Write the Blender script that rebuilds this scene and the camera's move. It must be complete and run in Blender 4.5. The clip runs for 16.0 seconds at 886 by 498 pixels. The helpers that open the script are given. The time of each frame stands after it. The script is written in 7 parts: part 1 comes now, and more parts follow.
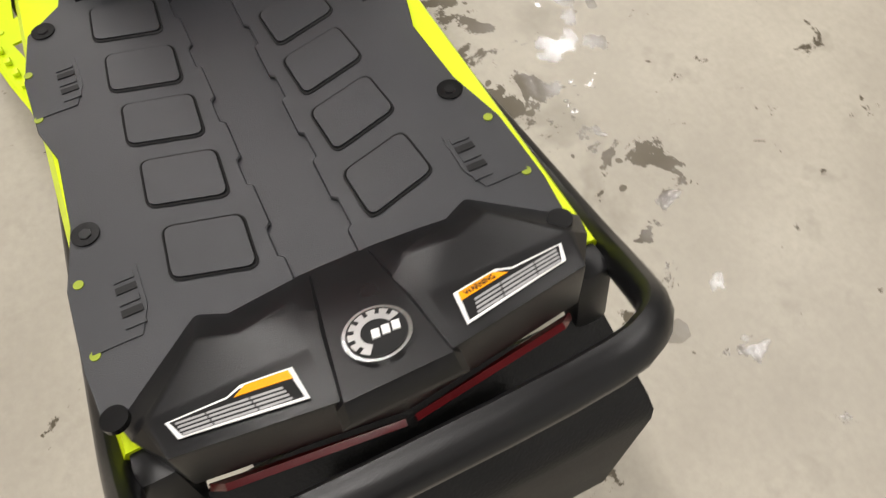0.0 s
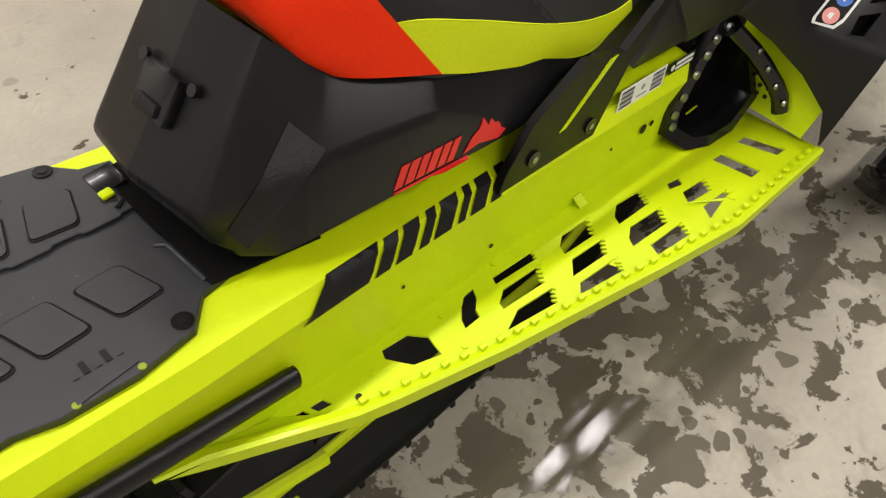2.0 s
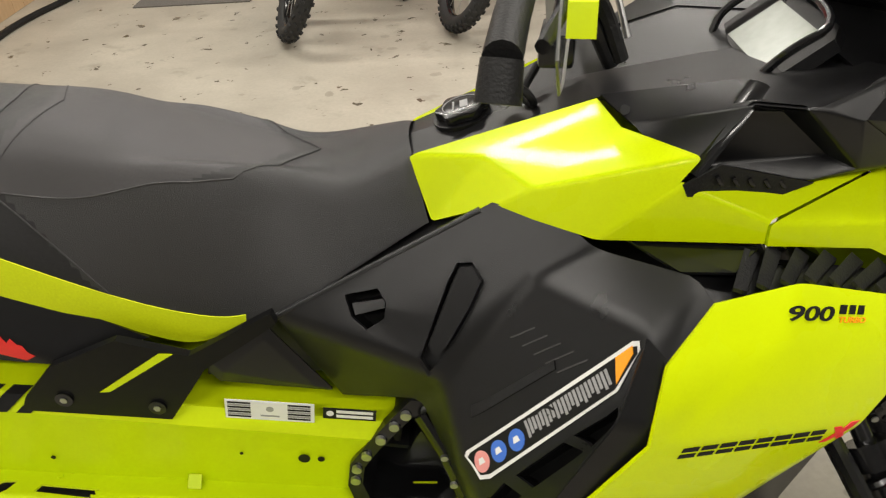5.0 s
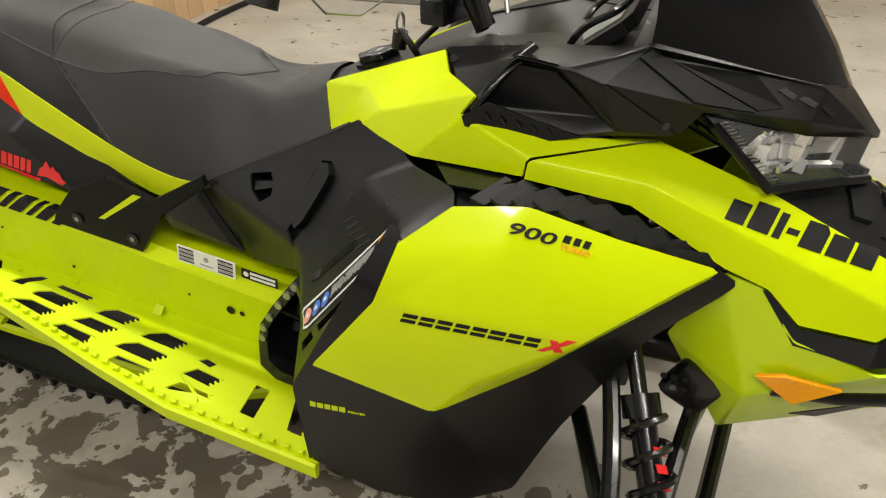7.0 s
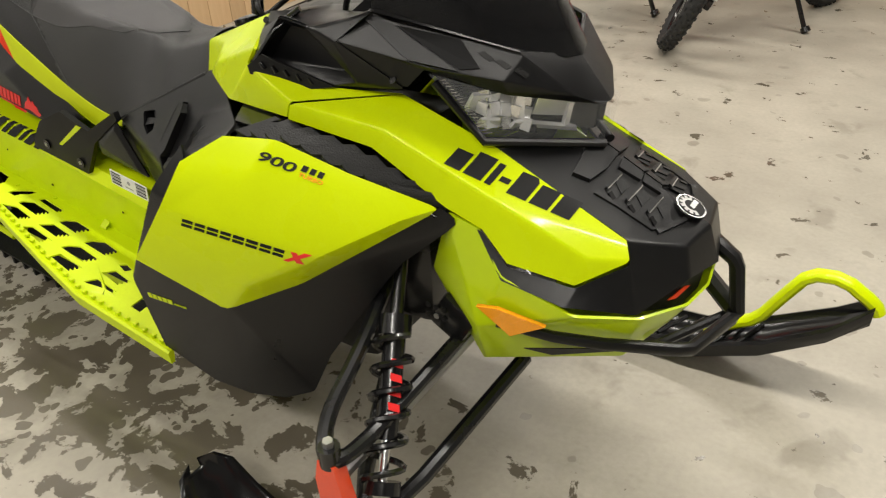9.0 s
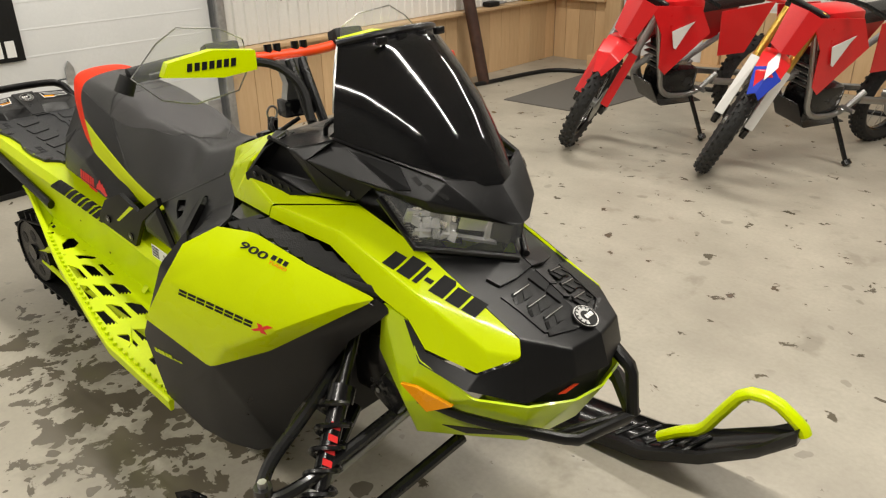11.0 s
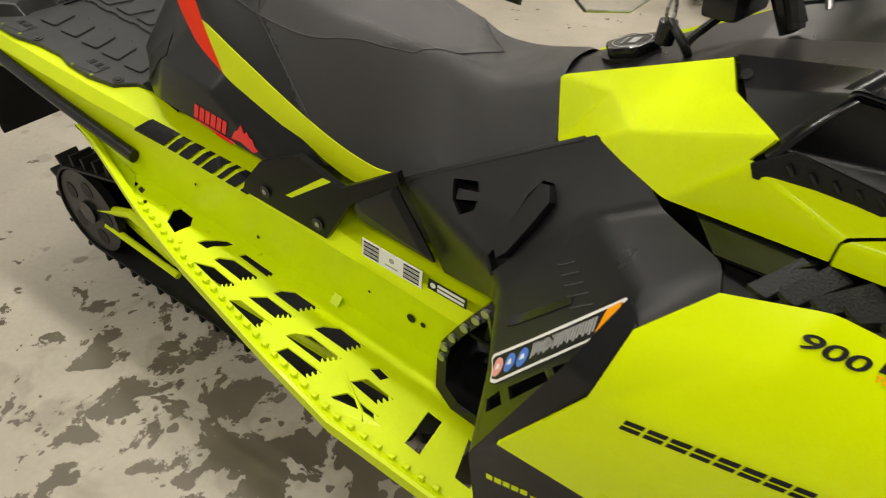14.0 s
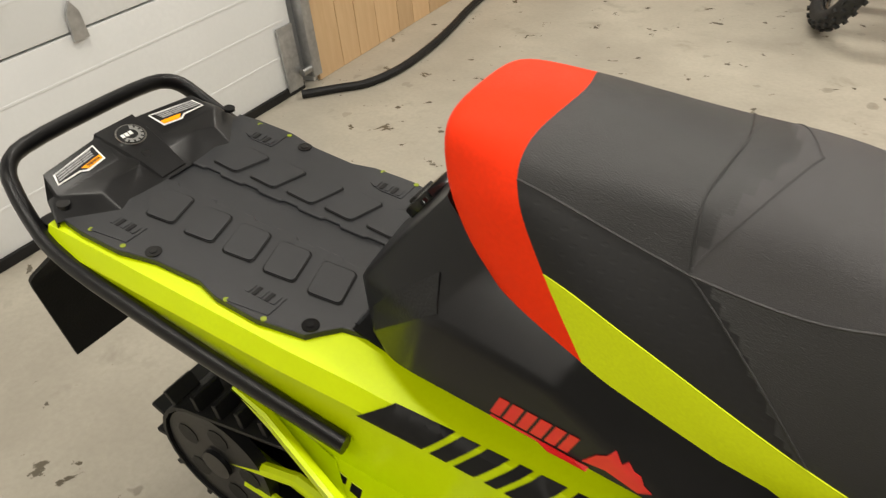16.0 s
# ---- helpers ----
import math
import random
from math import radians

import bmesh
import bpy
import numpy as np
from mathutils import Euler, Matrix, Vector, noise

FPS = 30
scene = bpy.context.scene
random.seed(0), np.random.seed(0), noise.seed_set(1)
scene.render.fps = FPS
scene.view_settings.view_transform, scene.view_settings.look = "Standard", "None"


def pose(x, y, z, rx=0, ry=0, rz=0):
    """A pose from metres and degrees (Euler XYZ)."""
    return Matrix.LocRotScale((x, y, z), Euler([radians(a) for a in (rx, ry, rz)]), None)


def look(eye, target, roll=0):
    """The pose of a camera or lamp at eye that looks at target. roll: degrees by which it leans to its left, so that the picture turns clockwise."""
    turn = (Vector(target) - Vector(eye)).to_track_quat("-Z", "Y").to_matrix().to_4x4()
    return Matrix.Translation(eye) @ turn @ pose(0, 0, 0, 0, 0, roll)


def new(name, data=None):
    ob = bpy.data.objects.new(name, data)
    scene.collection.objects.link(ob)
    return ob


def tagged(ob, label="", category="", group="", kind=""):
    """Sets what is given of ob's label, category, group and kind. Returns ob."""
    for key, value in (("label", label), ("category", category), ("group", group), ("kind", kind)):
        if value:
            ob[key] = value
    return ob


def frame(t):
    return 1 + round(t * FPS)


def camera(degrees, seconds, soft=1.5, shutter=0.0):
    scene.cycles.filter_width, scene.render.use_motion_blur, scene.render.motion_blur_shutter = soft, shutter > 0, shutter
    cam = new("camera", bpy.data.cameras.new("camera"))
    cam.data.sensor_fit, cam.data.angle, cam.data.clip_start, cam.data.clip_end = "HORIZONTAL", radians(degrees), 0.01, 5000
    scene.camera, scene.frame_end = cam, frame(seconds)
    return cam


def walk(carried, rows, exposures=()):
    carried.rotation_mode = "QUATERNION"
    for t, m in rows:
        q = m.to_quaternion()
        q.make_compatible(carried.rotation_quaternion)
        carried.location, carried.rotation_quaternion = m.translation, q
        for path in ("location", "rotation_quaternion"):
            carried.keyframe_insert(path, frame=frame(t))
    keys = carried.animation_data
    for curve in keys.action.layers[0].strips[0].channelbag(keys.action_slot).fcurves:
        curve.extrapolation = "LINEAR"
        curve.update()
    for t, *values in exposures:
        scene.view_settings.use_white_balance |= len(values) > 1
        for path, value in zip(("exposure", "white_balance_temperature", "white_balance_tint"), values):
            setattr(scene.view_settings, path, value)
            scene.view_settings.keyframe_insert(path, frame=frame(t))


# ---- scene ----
cam = camera(61.3, 16.0, 1.2, 0.12)
PATH = [
    (0, (-0.19, 0.035, 1.35), (0.589, -0.34, -0.453), -0.4),
    (0.5, (-0.169, -0.222, 1.381), (0.843, -0.155, -0.342), -5.2),
    (1, (-0.001, -0.363, 1.348), (1.062, 0.092, -0.284), -5.0),
    (1.5, (0.195, -0.498, 1.349), (1.193, 0.246, -0.217), -5.8),
    (2, (0.411, -0.715, 1.394), (1.277, 0.22, -0.147), -2.8),
    (2.5, (0.652, -0.8, 1.383), (1.371, 0.312, -0.117), -3.1),
    (3, (0.969, -0.792, 1.389), (1.486, 0.454, -0.088), -3.8),
    (3.5, (1.182, -0.812, 1.392), (1.297, 0.562, -0.057), -7.1),
    (4, (1.377, -0.867, 1.443), (1.306, 0.646, 0.138), -9.1),
    (4.5, (1.494, -1.005, 1.466), (1.523, 0.611, 0.287), -5.3),
    (5, (1.68, -1.031, 1.442), (1.627, 0.608, 0.296), -3.3),
    (5.2, (1.753, -1.043, 1.423), (1.629, 0.584, 0.266), -3.3),
    (7.3, (2.381, -1.266, 1.403), (1.693, 0.294, 0.356), -1.6),
    (7.5, (2.448, -1.246, 1.4), (1.697, 0.286, 0.356), -2.4),
    (8, (2.632, -1.266, 1.428), (1.783, 0.218, 0.391), -3.0),
    (8.5, (2.843, -1.302, 1.424), (1.933, 0.147, 0.389), -2.8),
    (9, (2.988, -1.184, 1.412), (2.034, 0.216, 0.349), -2.6),
    (9.2, (3.053, -1.108, 1.396), (2.078, 0.265, 0.316), -2.8),
    (11.3, (3.384, -1.203, 1.547), (2.162, 0.148, 0.72), -0.3),
    (11.5, (3.341, -1.192, 1.534), (2.113, 0.138, 0.683), -0.1),
    (12, (3.165, -1.104, 1.477), (1.945, 0.171, 0.535), 0.1),
    (12.5, (3.003, -1.05, 1.44), (1.817, 0.191, 0.414), 0.1),
    (13, (2.741, -1.076, 1.418), (1.603, 0.158, 0.331), -0.4),
    (13.5, (2.448, -1.089, 1.421), (1.381, 0.155, 0.275), -1.5),
    (14, (2.104, -1.005, 1.391), (1.115, 0.267, 0.205), -2.4),
    (14.5, (1.84, -0.954, 1.374), (0.914, 0.331, 0.152), -3.6),
    (15, (1.594, -0.928, 1.373), (0.788, 0.418, 0.133), -4.5),
    (15.5, (1.382, -0.864, 1.397), (0.586, 0.511, 0.181), -5.1),
    (16, (1.15, -0.704, 1.391), (0.207, 0.621, 0.227), -6.4),
]
walk(cam, [(t, look(eye, target, roll)) for t, eye, target, roll in PATH],
     [(0, 0.12, 6250, 14), (0.8, 0.05, 6300, 14), (2.5, 0.0, 6350, 13), (3.2, 0.12, 6350, 13), (5.2, 0.10, 6450, 11), (9.0, 0.06, 6450, 10), (11.4, -0.06, 6550, 10), (12.6, 0.0, 6550, 10), (14.0, -0.02, 6600, 10), (16.0, 0.0, 6600, 10)])

# ---------- world and light ----------
world = bpy.data.worlds.new("world")
scene.world = world
world.use_nodes = True
world.node_tree.nodes["Background"].inputs[0].default_value = (0.9, 0.95, 1.0, 1)
world.node_tree.nodes["Background"].inputs[1].default_value = 0.05
scene.view_settings.exposure = 0.0


def tube_lamp(x, y, z, length, watts):
    d = bpy.data.lights.new("tube_light", "AREA")
    d.shape, d.size, d.size_y, d.energy, d.color = "RECTANGLE", length, 0.09, watts, (1.0, 0.95, 0.86)
    o = new("tube_light", d)
    o.matrix_world = pose(x, y, z)
    return o


LAMPS = [(0.2, -2.4, 54), (3.2, -2.4, 70), (0.2, 0.3, 44), (3.2, 0.3, 80), (0.2, 3.4, 62), (3.2, 3.4, 72)]
for lx, ly, watts in LAMPS:
    tube_lamp(lx, ly, 3.02, 2.3, watts)


# ---------- materials ----------
def shader(name, base, rough=0.5, metal=0.0, grain=0.0, grain_scale=60.0, bump=0.0, bump_scale=200.0, coat=0.0, dirt=0.0, dirt_scale=4.0, spec=0.5):
    """A principled material with a fine grain, larger stains and relief."""
    m = bpy.data.materials.new(name)
    m.use_nodes = True
    nt = m.node_tree
    b = nt.nodes["Principled BSDF"]
    b.inputs["Base Color"].default_value = (*base, 1)
    b.inputs["Roughness"].default_value, b.inputs["Metallic"].default_value = rough, metal
    b.inputs["Coat Weight"].default_value, b.inputs["Coat Roughness"].default_value = coat, 0.06
    b.inputs["Specular IOR Level"].default_value = spec
    tc = nt.nodes.new("ShaderNodeTexCoord")

    def noise_node(scale, detail=4):
        n = nt.nodes.new("ShaderNodeTexNoise")
        n.inputs["Scale"].default_value, n.inputs["Detail"].default_value = scale, detail
        nt.links.new(tc.outputs["Object"], n.inputs["Vector"])
        return n
    col = None
    for amount, scale in ((grain, grain_scale), (dirt, dirt_scale)):
        if amount:
            n = noise_node(scale)
            mix = nt.nodes.new("ShaderNodeMix")
            mix.data_type = "RGBA"
            r = nt.nodes.new("ShaderNodeMapRange")
            r.inputs[1].default_value, r.inputs[2].default_value = 0.3, 0.7
            nt.links.new(n.outputs[0], r.inputs[0])
            nt.links.new(r.outputs[0], mix.inputs[0])
            if col is None:
                mix.inputs[6].default_value = (*[c * (1 - amount) for c in base], 1)
                mix.inputs[7].default_value = (*[min(1, c * (1 + amount)) for c in base], 1)
            else:
                nt.links.new(col, mix.inputs[6])
                mix.inputs[7].default_value = (*[c * (1 - amount) for c in base], 1)
            col = mix.outputs[2]
    if col is not None:
        nt.links.new(col, b.inputs["Base Color"])
    if bump:
        n = noise_node(bump_scale, 2)
        bp = nt.nodes.new("ShaderNodeBump")
        bp.inputs["Strength"].default_value, bp.inputs["Distance"].default_value = bump, 0.002
        nt.links.new(n.outputs[0], bp.inputs["Height"])
        nt.links.new(bp.outputs[0], b.inputs["Normal"])
    if dirt or grain:
        n = noise_node(9.0)
        r = nt.nodes.new("ShaderNodeMapRange")
        r.inputs[3].default_value, r.inputs[4].default_value = max(0.02, rough - 0.08), min(1, rough + 0.1)
        nt.links.new(n.outputs[0], r.inputs[0])
        nt.links.new(r.outputs[0], b.inputs["Roughness"])
    return m


def glass(name, tint, rough=0.02, alpha=0.25):
    m = shader(name, tint, rough)
    b = m.node_tree.nodes["Principled BSDF"]
    b.inputs["Alpha"].default_value = alpha
    return m


LIME = shader("lime_paint", (0.60, 0.74, 0.0), 0.27, coat=0.30, spec=0.10, grain=0.03, grain_scale=300, dirt=0.06, dirt_scale=5)
LIME_METAL = shader("lime_coated_metal", (0.60, 0.745, 0.0), 0.42, coat=0.05, spec=0.28, grain=0.03, grain_scale=150, dirt=0.08, dirt_scale=7, bump=0.05, bump_scale=500)
LIME_CLOTH = shader("lime_vinyl", (0.60, 0.70, 0.002), 0.6, spec=0.3, grain=0.05, grain_scale=300, bump=0.2, bump_scale=700)
GREEN = shader("green_paint", (0.55, 0.73, 0.002), 0.32, coat=0.35, spec=0.3, grain=0.03, dirt=0.06)
BLACK = shader("black_plastic", (0.0062, 0.0062, 0.0067), 0.30, spec=0.34, grain=0.2, grain_scale=40, bump=0.14, bump_scale=900, dirt=0.15, dirt_scale=6)
BLACK_GLOSS = shader("gloss_black", (0.006, 0.006, 0.0065), 0.2, coat=0.15, spec=0.35, grain=0.1, dirt=0.1)
BLACK_METAL = shader("black_tube_paint", (0.007, 0.007, 0.0075), 0.25, coat=0.2, spec=0.4, grain=0.1, dirt=0.2, dirt_scale=12)
# blacker and duller than the shell plastic, painting shade into recesses
RECESS_BLACK = shader("matt_black_recess", (0.0035, 0.0035, 0.0035), 0.8, spec=0.1, grain=0.3, grain_scale=300, bump=0.5, bump_scale=600)
RUBBER = shader("black_rubber", (0.008, 0.008, 0.008), 0.5, spec=0.3, grain=0.2, bump=0.5, bump_scale=300, dirt=0.3, dirt_scale=9)
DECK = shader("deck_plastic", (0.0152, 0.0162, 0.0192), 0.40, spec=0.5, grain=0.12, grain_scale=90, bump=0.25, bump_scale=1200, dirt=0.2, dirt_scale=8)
VINYL = shader("black_vinyl", (0.015, 0.0149, 0.0152), 0.38, spec=0.6, grain=0.12, grain_scale=200, bump=0.5, bump_scale=900, dirt=0.12, dirt_scale=5)
DOTTED = shader("dotted_vinyl", (0.010, 0.010, 0.0105), 0.5, spec=0.4, grain=0.15, grain_scale=200)
_nt = DOTTED.node_tree
_tc, _map, _vo, _rg, _bp = [_nt.nodes.new(k) for k in ("ShaderNodeTexCoord", "ShaderNodeMapping", "ShaderNodeTexVoronoi", "ShaderNodeMapRange", "ShaderNodeBump")]
_map.inputs["Scale"].default_value = (44, 0, 92)
_map.inputs["Rotation"].default_value = (0, radians(-24), 0)
_vo.inputs["Scale"].default_value, _vo.inputs["Randomness"].default_value = 1.0, 0.0
_rg.inputs[1].default_value, _rg.inputs[2].default_value, _rg.inputs[3].default_value, _rg.inputs[4].default_value = 0.10, 0.20, 0.0, 1.0
_bp.inputs["Strength"].default_value, _bp.inputs["Distance"].default_value = 0.09, 0.0015
for _a, _b in ((_tc.outputs["Object"], _map.inputs[0]), (_map.outputs[0], _vo.inputs["Vector"]), (_vo.outputs["Distance"], _rg.inputs[0]), (_rg.outputs[0], _bp.inputs["Height"]), (_bp.outputs[0], _nt.nodes["Principled BSDF"].inputs["Normal"])):
    _nt.links.new(_a, _b)
VINYL_GREY = shader("grey_vinyl", (0.056, 0.054, 0.056), 0.46, spec=0.45, grain=0.15, grain_scale=400, bump=0.6, bump_scale=1100, dirt=0.1, dirt_scale=5)
ORANGE = shader("orange_vinyl", (0.84, 0.034, 0.003), 0.5, spec=0.14, grain=0.05, grain_scale=200, bump=0.3, bump_scale=900)
ORANGE_PAINT = shader("orange_paint", (0.8, 0.06, 0.008), 0.3, coat=0.3, grain=0.05, dirt=0.1)
AMBER = shader("amber_reflector", (0.95, 0.36, 0.005), 0.25, coat=0.4, grain=0.05, grain_scale=400)
RED_LENS = shader("dark_red_lens", (0.10, 0.004, 0.006), 0.2, coat=0.4, grain=0.1, dirt=0.2)
RED = shader("red_print", (0.75, 0.02, 0.02), 0.4, grain=0.05)
WHITE = shader("white_print", (0.78, 0.78, 0.76), 0.45, grain=0.03, dirt=0.05)
GREY_PRINT = shader("grey_print", (0.3, 0.3, 0.3), 0.5, grain=0.1)
BLUE = shader("blue_print", (0.05, 0.16, 0.6), 0.4, grain=0.05)
PINK = shader("pink_print", (0.75, 0.3, 0.28), 0.4, grain=0.05)
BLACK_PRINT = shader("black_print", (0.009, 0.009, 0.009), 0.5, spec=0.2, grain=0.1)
BLACK_SATIN = shader("satin_black", (0.004, 0.004, 0.0043), 0.32, spec=0.16, grain=0.2, dirt=0.15)
CHROME = shader("bright_metal", (0.75, 0.75, 0.74), 0.18, metal=1.0, grain=0.05, dirt=0.1)
STEEL = shader("dull_steel", (0.42, 0.42, 0.41), 0.35, metal=0.9, grain=0.1, dirt=0.2)
DEFLECTOR = glass("clear_plastic", (0.5, 0.52, 0.52), 0.05, 0.09)
CLEAR = glass("clear_lens", (0.75, 0.78, 0.8), 0.03, 0.05)
SMOKE = shader("dark_screen", (0.012, 0.012, 0.013), 0.05, coat=0.9, grain=0.05)
BULB = shader("lamp_reflector", (0.92, 0.92, 0.92), 0.20, metal=0.65, grain=0.08, grain_scale=30)


def concrete():
    """Worn trowelled concrete with dark wet patches and drops."""
    m = bpy.data.materials.new("wet_concrete")
    m.use_nodes = True
    nt = m.node_tree
    b = nt.nodes["Principled BSDF"]
    tc = nt.nodes.new("ShaderNodeTexCoord")

    def nz(scale, detail, rough=0.55, distort=0.0):
        n = nt.nodes.new("ShaderNodeTexNoise")
        for k, v in (("Scale", scale), ("Detail", detail), ("Roughness", rough), ("Distortion", distort)):
            n.inputs[k].default_value = v
        nt.links.new(tc.outputs["Object"], n.inputs["Vector"])
        return n.outputs[0]

    def rng(src, a, c, lo=0.0, hi=1.0):
        r = nt.nodes.new("ShaderNodeMapRange")
        for i, v in enumerate((a, c, lo, hi)):
            r.inputs[i + 1].default_value = v
        nt.links.new(src, r.inputs[0])
        return r.outputs[0]

    def math_node(op, a, c):
        n = nt.nodes.new("ShaderNodeMath")
        n.operation = op
        for i, v in enumerate((a, c)):
            if isinstance(v, float):
                n.inputs[i].default_value = v
            else:
                nt.links.new(v, n.inputs[i])
        return n.outputs[0]

    def mixc(f, a, c):
        n = nt.nodes.new("ShaderNodeMix")
        n.data_type = "RGBA"
        nt.links.new(f, n.inputs[0])
        for i, v in ((6, a), (7, c)):
            if isinstance(v, tuple):
                n.inputs[i].default_value = (*v, 1)
            else:
                nt.links.new(v, n.inputs[i])
        return n.outputs[2]
    dry = mixc(rng(nz(2.2, 6), 0.3, 0.72), (0.335, 0.305, 0.25), (0.47, 0.435, 0.36))
    dry = mixc(rng(nz(55, 4), 0.35, 0.8, 0.0, 0.35), dry, (0.27, 0.245, 0.2))
    dry = mixc(rng(nz(9, 5, 0.7), 0.56, 0.72, 0.0, 0.3), dry, (0.26, 0.235, 0.19))
    # the soaked stretch beside the machine: meltwater runs from under the running board
    sep = nt.nodes.new("ShaderNodeSeparateXYZ")
    nt.links.new(tc.outputs["Object"], sep.inputs[0])
    ax = math_node("MULTIPLY", math_node("SUBTRACT", sep.outputs[0], 1.25), 0.80)
    ay = math_node("MULTIPLY", math_node("SUBTRACT", sep.outputs[1], -0.42), 2.0)
    dist = math_node("SQRT", math_node("ADD", math_node("MULTIPLY", ax, ax), math_node("MULTIPLY", ay, ay)), 0.0)
    soaked = rng(dist, 0.15, 1.25, 1.0, 0.0)
    field = math_node("ADD", nz(8.5, 6, 0.6, 0.35), math_node("MULTIPLY", soaked, 0.185))
    wet = rng(field, 0.640, 0.662)
    damp = rng(math_node("ADD", nz(4.2, 4, 0.6, 0.3), math_node("MULTIPLY", soaked, 0.12)), 0.60, 0.70)
    dry = mixc(math_node("MULTIPLY", damp, 0.45), dry, (0.19, 0.168, 0.128))
    v = nt.nodes.new("ShaderNodeTexVoronoi")
    v.inputs["Scale"].default_value, v.inputs["Randomness"].default_value = 6.0, 1.0
    warp = nt.nodes.new("ShaderNodeMix")
    warp.data_type = "RGBA"
    warp.inputs[0].default_value = 0.06
    nt.links.new(tc.outputs["Object"], warp.inputs[6])
    nn = nt.nodes.new("ShaderNodeTexNoise")
    nn.inputs["Scale"].default_value = 14
    nt.links.new(tc.outputs["Object"], nn.inputs["Vector"])
    nt.links.new(nn.outputs[1], warp.inputs[7])
    nt.links.new(warp.outputs[2], v.inputs["Vector"])
    size = math_node("MULTIPLY", rng(nz(1.7, 2), 0.38, 0.66), 0.2)
    drop = rng(math_node("SUBTRACT", v.outputs["Distance"], size), 0.0, 0.012, 1.0, 0.0)
    wet = math_node("MAXIMUM", wet, math_node("MULTIPLY", drop, math_node("MINIMUM", math_node("ADD", math_node("MULTIPLY", soaked, 1.6), 0.38), 0.85)))
    v2 = nt.nodes.new("ShaderNodeTexVoronoi")
    v2.inputs["Scale"].default_value = 21.0
    nt.links.new(warp.outputs[2], v2.inputs["Vector"])
    size2 = math_node("MULTIPLY", math_node("MULTIPLY", soaked, rng(nz(4.0, 2), 0.40, 0.62)), 0.42)
    drop2 = rng(math_node("SUBTRACT", v2.outputs["Distance"], size2), 0.0, 0.03, 1.0, 0.0)
    wet = math_node("MAXIMUM", wet, math_node("MULTIPLY", drop2, math_node("MINIMUM", math_node("MULTIPLY", soaked, 6.0), 0.95)))
    col = mixc(wet, dry, mixc(rng(nz(3, 3), 0.3, 0.7), (0.100, 0.086, 0.063), (0.150, 0.131, 0.098)))
    nt.links.new(col, b.inputs["Base Color"])
    rough = nt.nodes.new("ShaderNodeMapRange")
    nt.links.new(wet, rough.inputs[0])
    rough.inputs[3].default_value, rough.inputs[4].default_value = 0.46, 0.14
    nt.links.new(rough.outputs[0], b.inputs["Roughness"])
    bp = nt.nodes.new("ShaderNodeBump")
    bp.inputs["Strength"].default_value, bp.inputs["Distance"].default_value = 0.15, 0.004
    nt.links.new(nz(40, 5), bp.inputs["Height"])
    nt.links.new(bp.outputs[0], b.inputs["Normal"])
    return m


def planks(name, a, c):
    """Pine boards with long grain."""
    m = shader(name, a, 0.5)
    nt = m.node_tree
    b = nt.nodes["Principled BSDF"]
    tc = nt.nodes.new("ShaderNodeTexCoord")
    mp = nt.nodes.new("ShaderNodeMapping")
    mp.inputs["Scale"].default_value = (14, 14, 1.6)
    nt.links.new(tc.outputs["Object"], mp.inputs[0])
    n = nt.nodes.new("ShaderNodeTexNoise")
    n.inputs["Scale"].default_value, n.inputs["Detail"].default_value, n.inputs["Distortion"].default_value = 3, 6, 0.8
    nt.links.new(mp.outputs[0], n.inputs["Vector"])
    info = nt.nodes.new("ShaderNodeObjectInfo")
    mix = nt.nodes.new("ShaderNodeMix")
    mix.data_type = "RGBA"
    mix.inputs[6].default_value, mix.inputs[7].default_value = (*a, 1), (*c, 1)
    nt.links.new(n.outputs[0], mix.inputs[0])
    hsv = nt.nodes.new("ShaderNodeHueSaturation")
    r = nt.nodes.new("ShaderNodeMapRange")
    r.inputs[3].default_value, r.inputs[4].default_value = 0.85, 1.12
    nt.links.new(info.outputs["Random"], r.inputs[0])
    nt.links.new(r.outputs[0], hsv.inputs["Value"])
    nt.links.new(mix.outputs[2], hsv.inputs["Color"])
    nt.links.new(hsv.outputs[0], b.inputs["Base Color"])
    return m


CONCRETE = concrete()
CEILING = shader("dull_ceiling_sheet", (0.30, 0.295, 0.29), 0.6, grain=0.04, dirt=0.1, dirt_scale=2)
PINE = planks("pine_boards", (0.52, 0.33, 0.17), (0.66, 0.47, 0.27))
WALL_GREY = shader("unseen_wall_grey", (0.20, 0.20, 0.195), 0.5, grain=0.03, dirt=0.08, dirt_scale=2)
WALL_WHITE = shader("white_steel_cladding", (0.72, 0.71, 0.68), 0.5, grain=0.03, dirt=0.06, dirt_scale=2)
DOOR_WHITE = shader("white_door_panel", (0.72, 0.73, 0.73), 0.45, grain=0.03, bump=0.2, bump_scale=300, dirt=0.06, dirt_scale=2)
GALV = shader("galvanised_steel", (0.45, 0.45, 0.45), 0.4, metal=0.8, grain=0.15, grain_scale=40)
MAT_GREY = shader("grey_door_mat", (0.12, 0.112, 0.1), 0.9, grain=0.2, grain_scale=300, bump=0.5, bump_scale=500)
BIKE_RED = shader("red_bike_plastic", (0.68, 0.012, 0.015), 0.3, coat=0.3, grain=0.04, dirt=0.1)
BIKE_BLUE = shader("blue_bike_plastic", (0.02, 0.05, 0.45), 0.3, coat=0.3, grain=0.04)
GOLD = shader("gold_fork_tube", (0.6, 0.38, 0.08), 0.3, metal=0.9, grain=0.1)
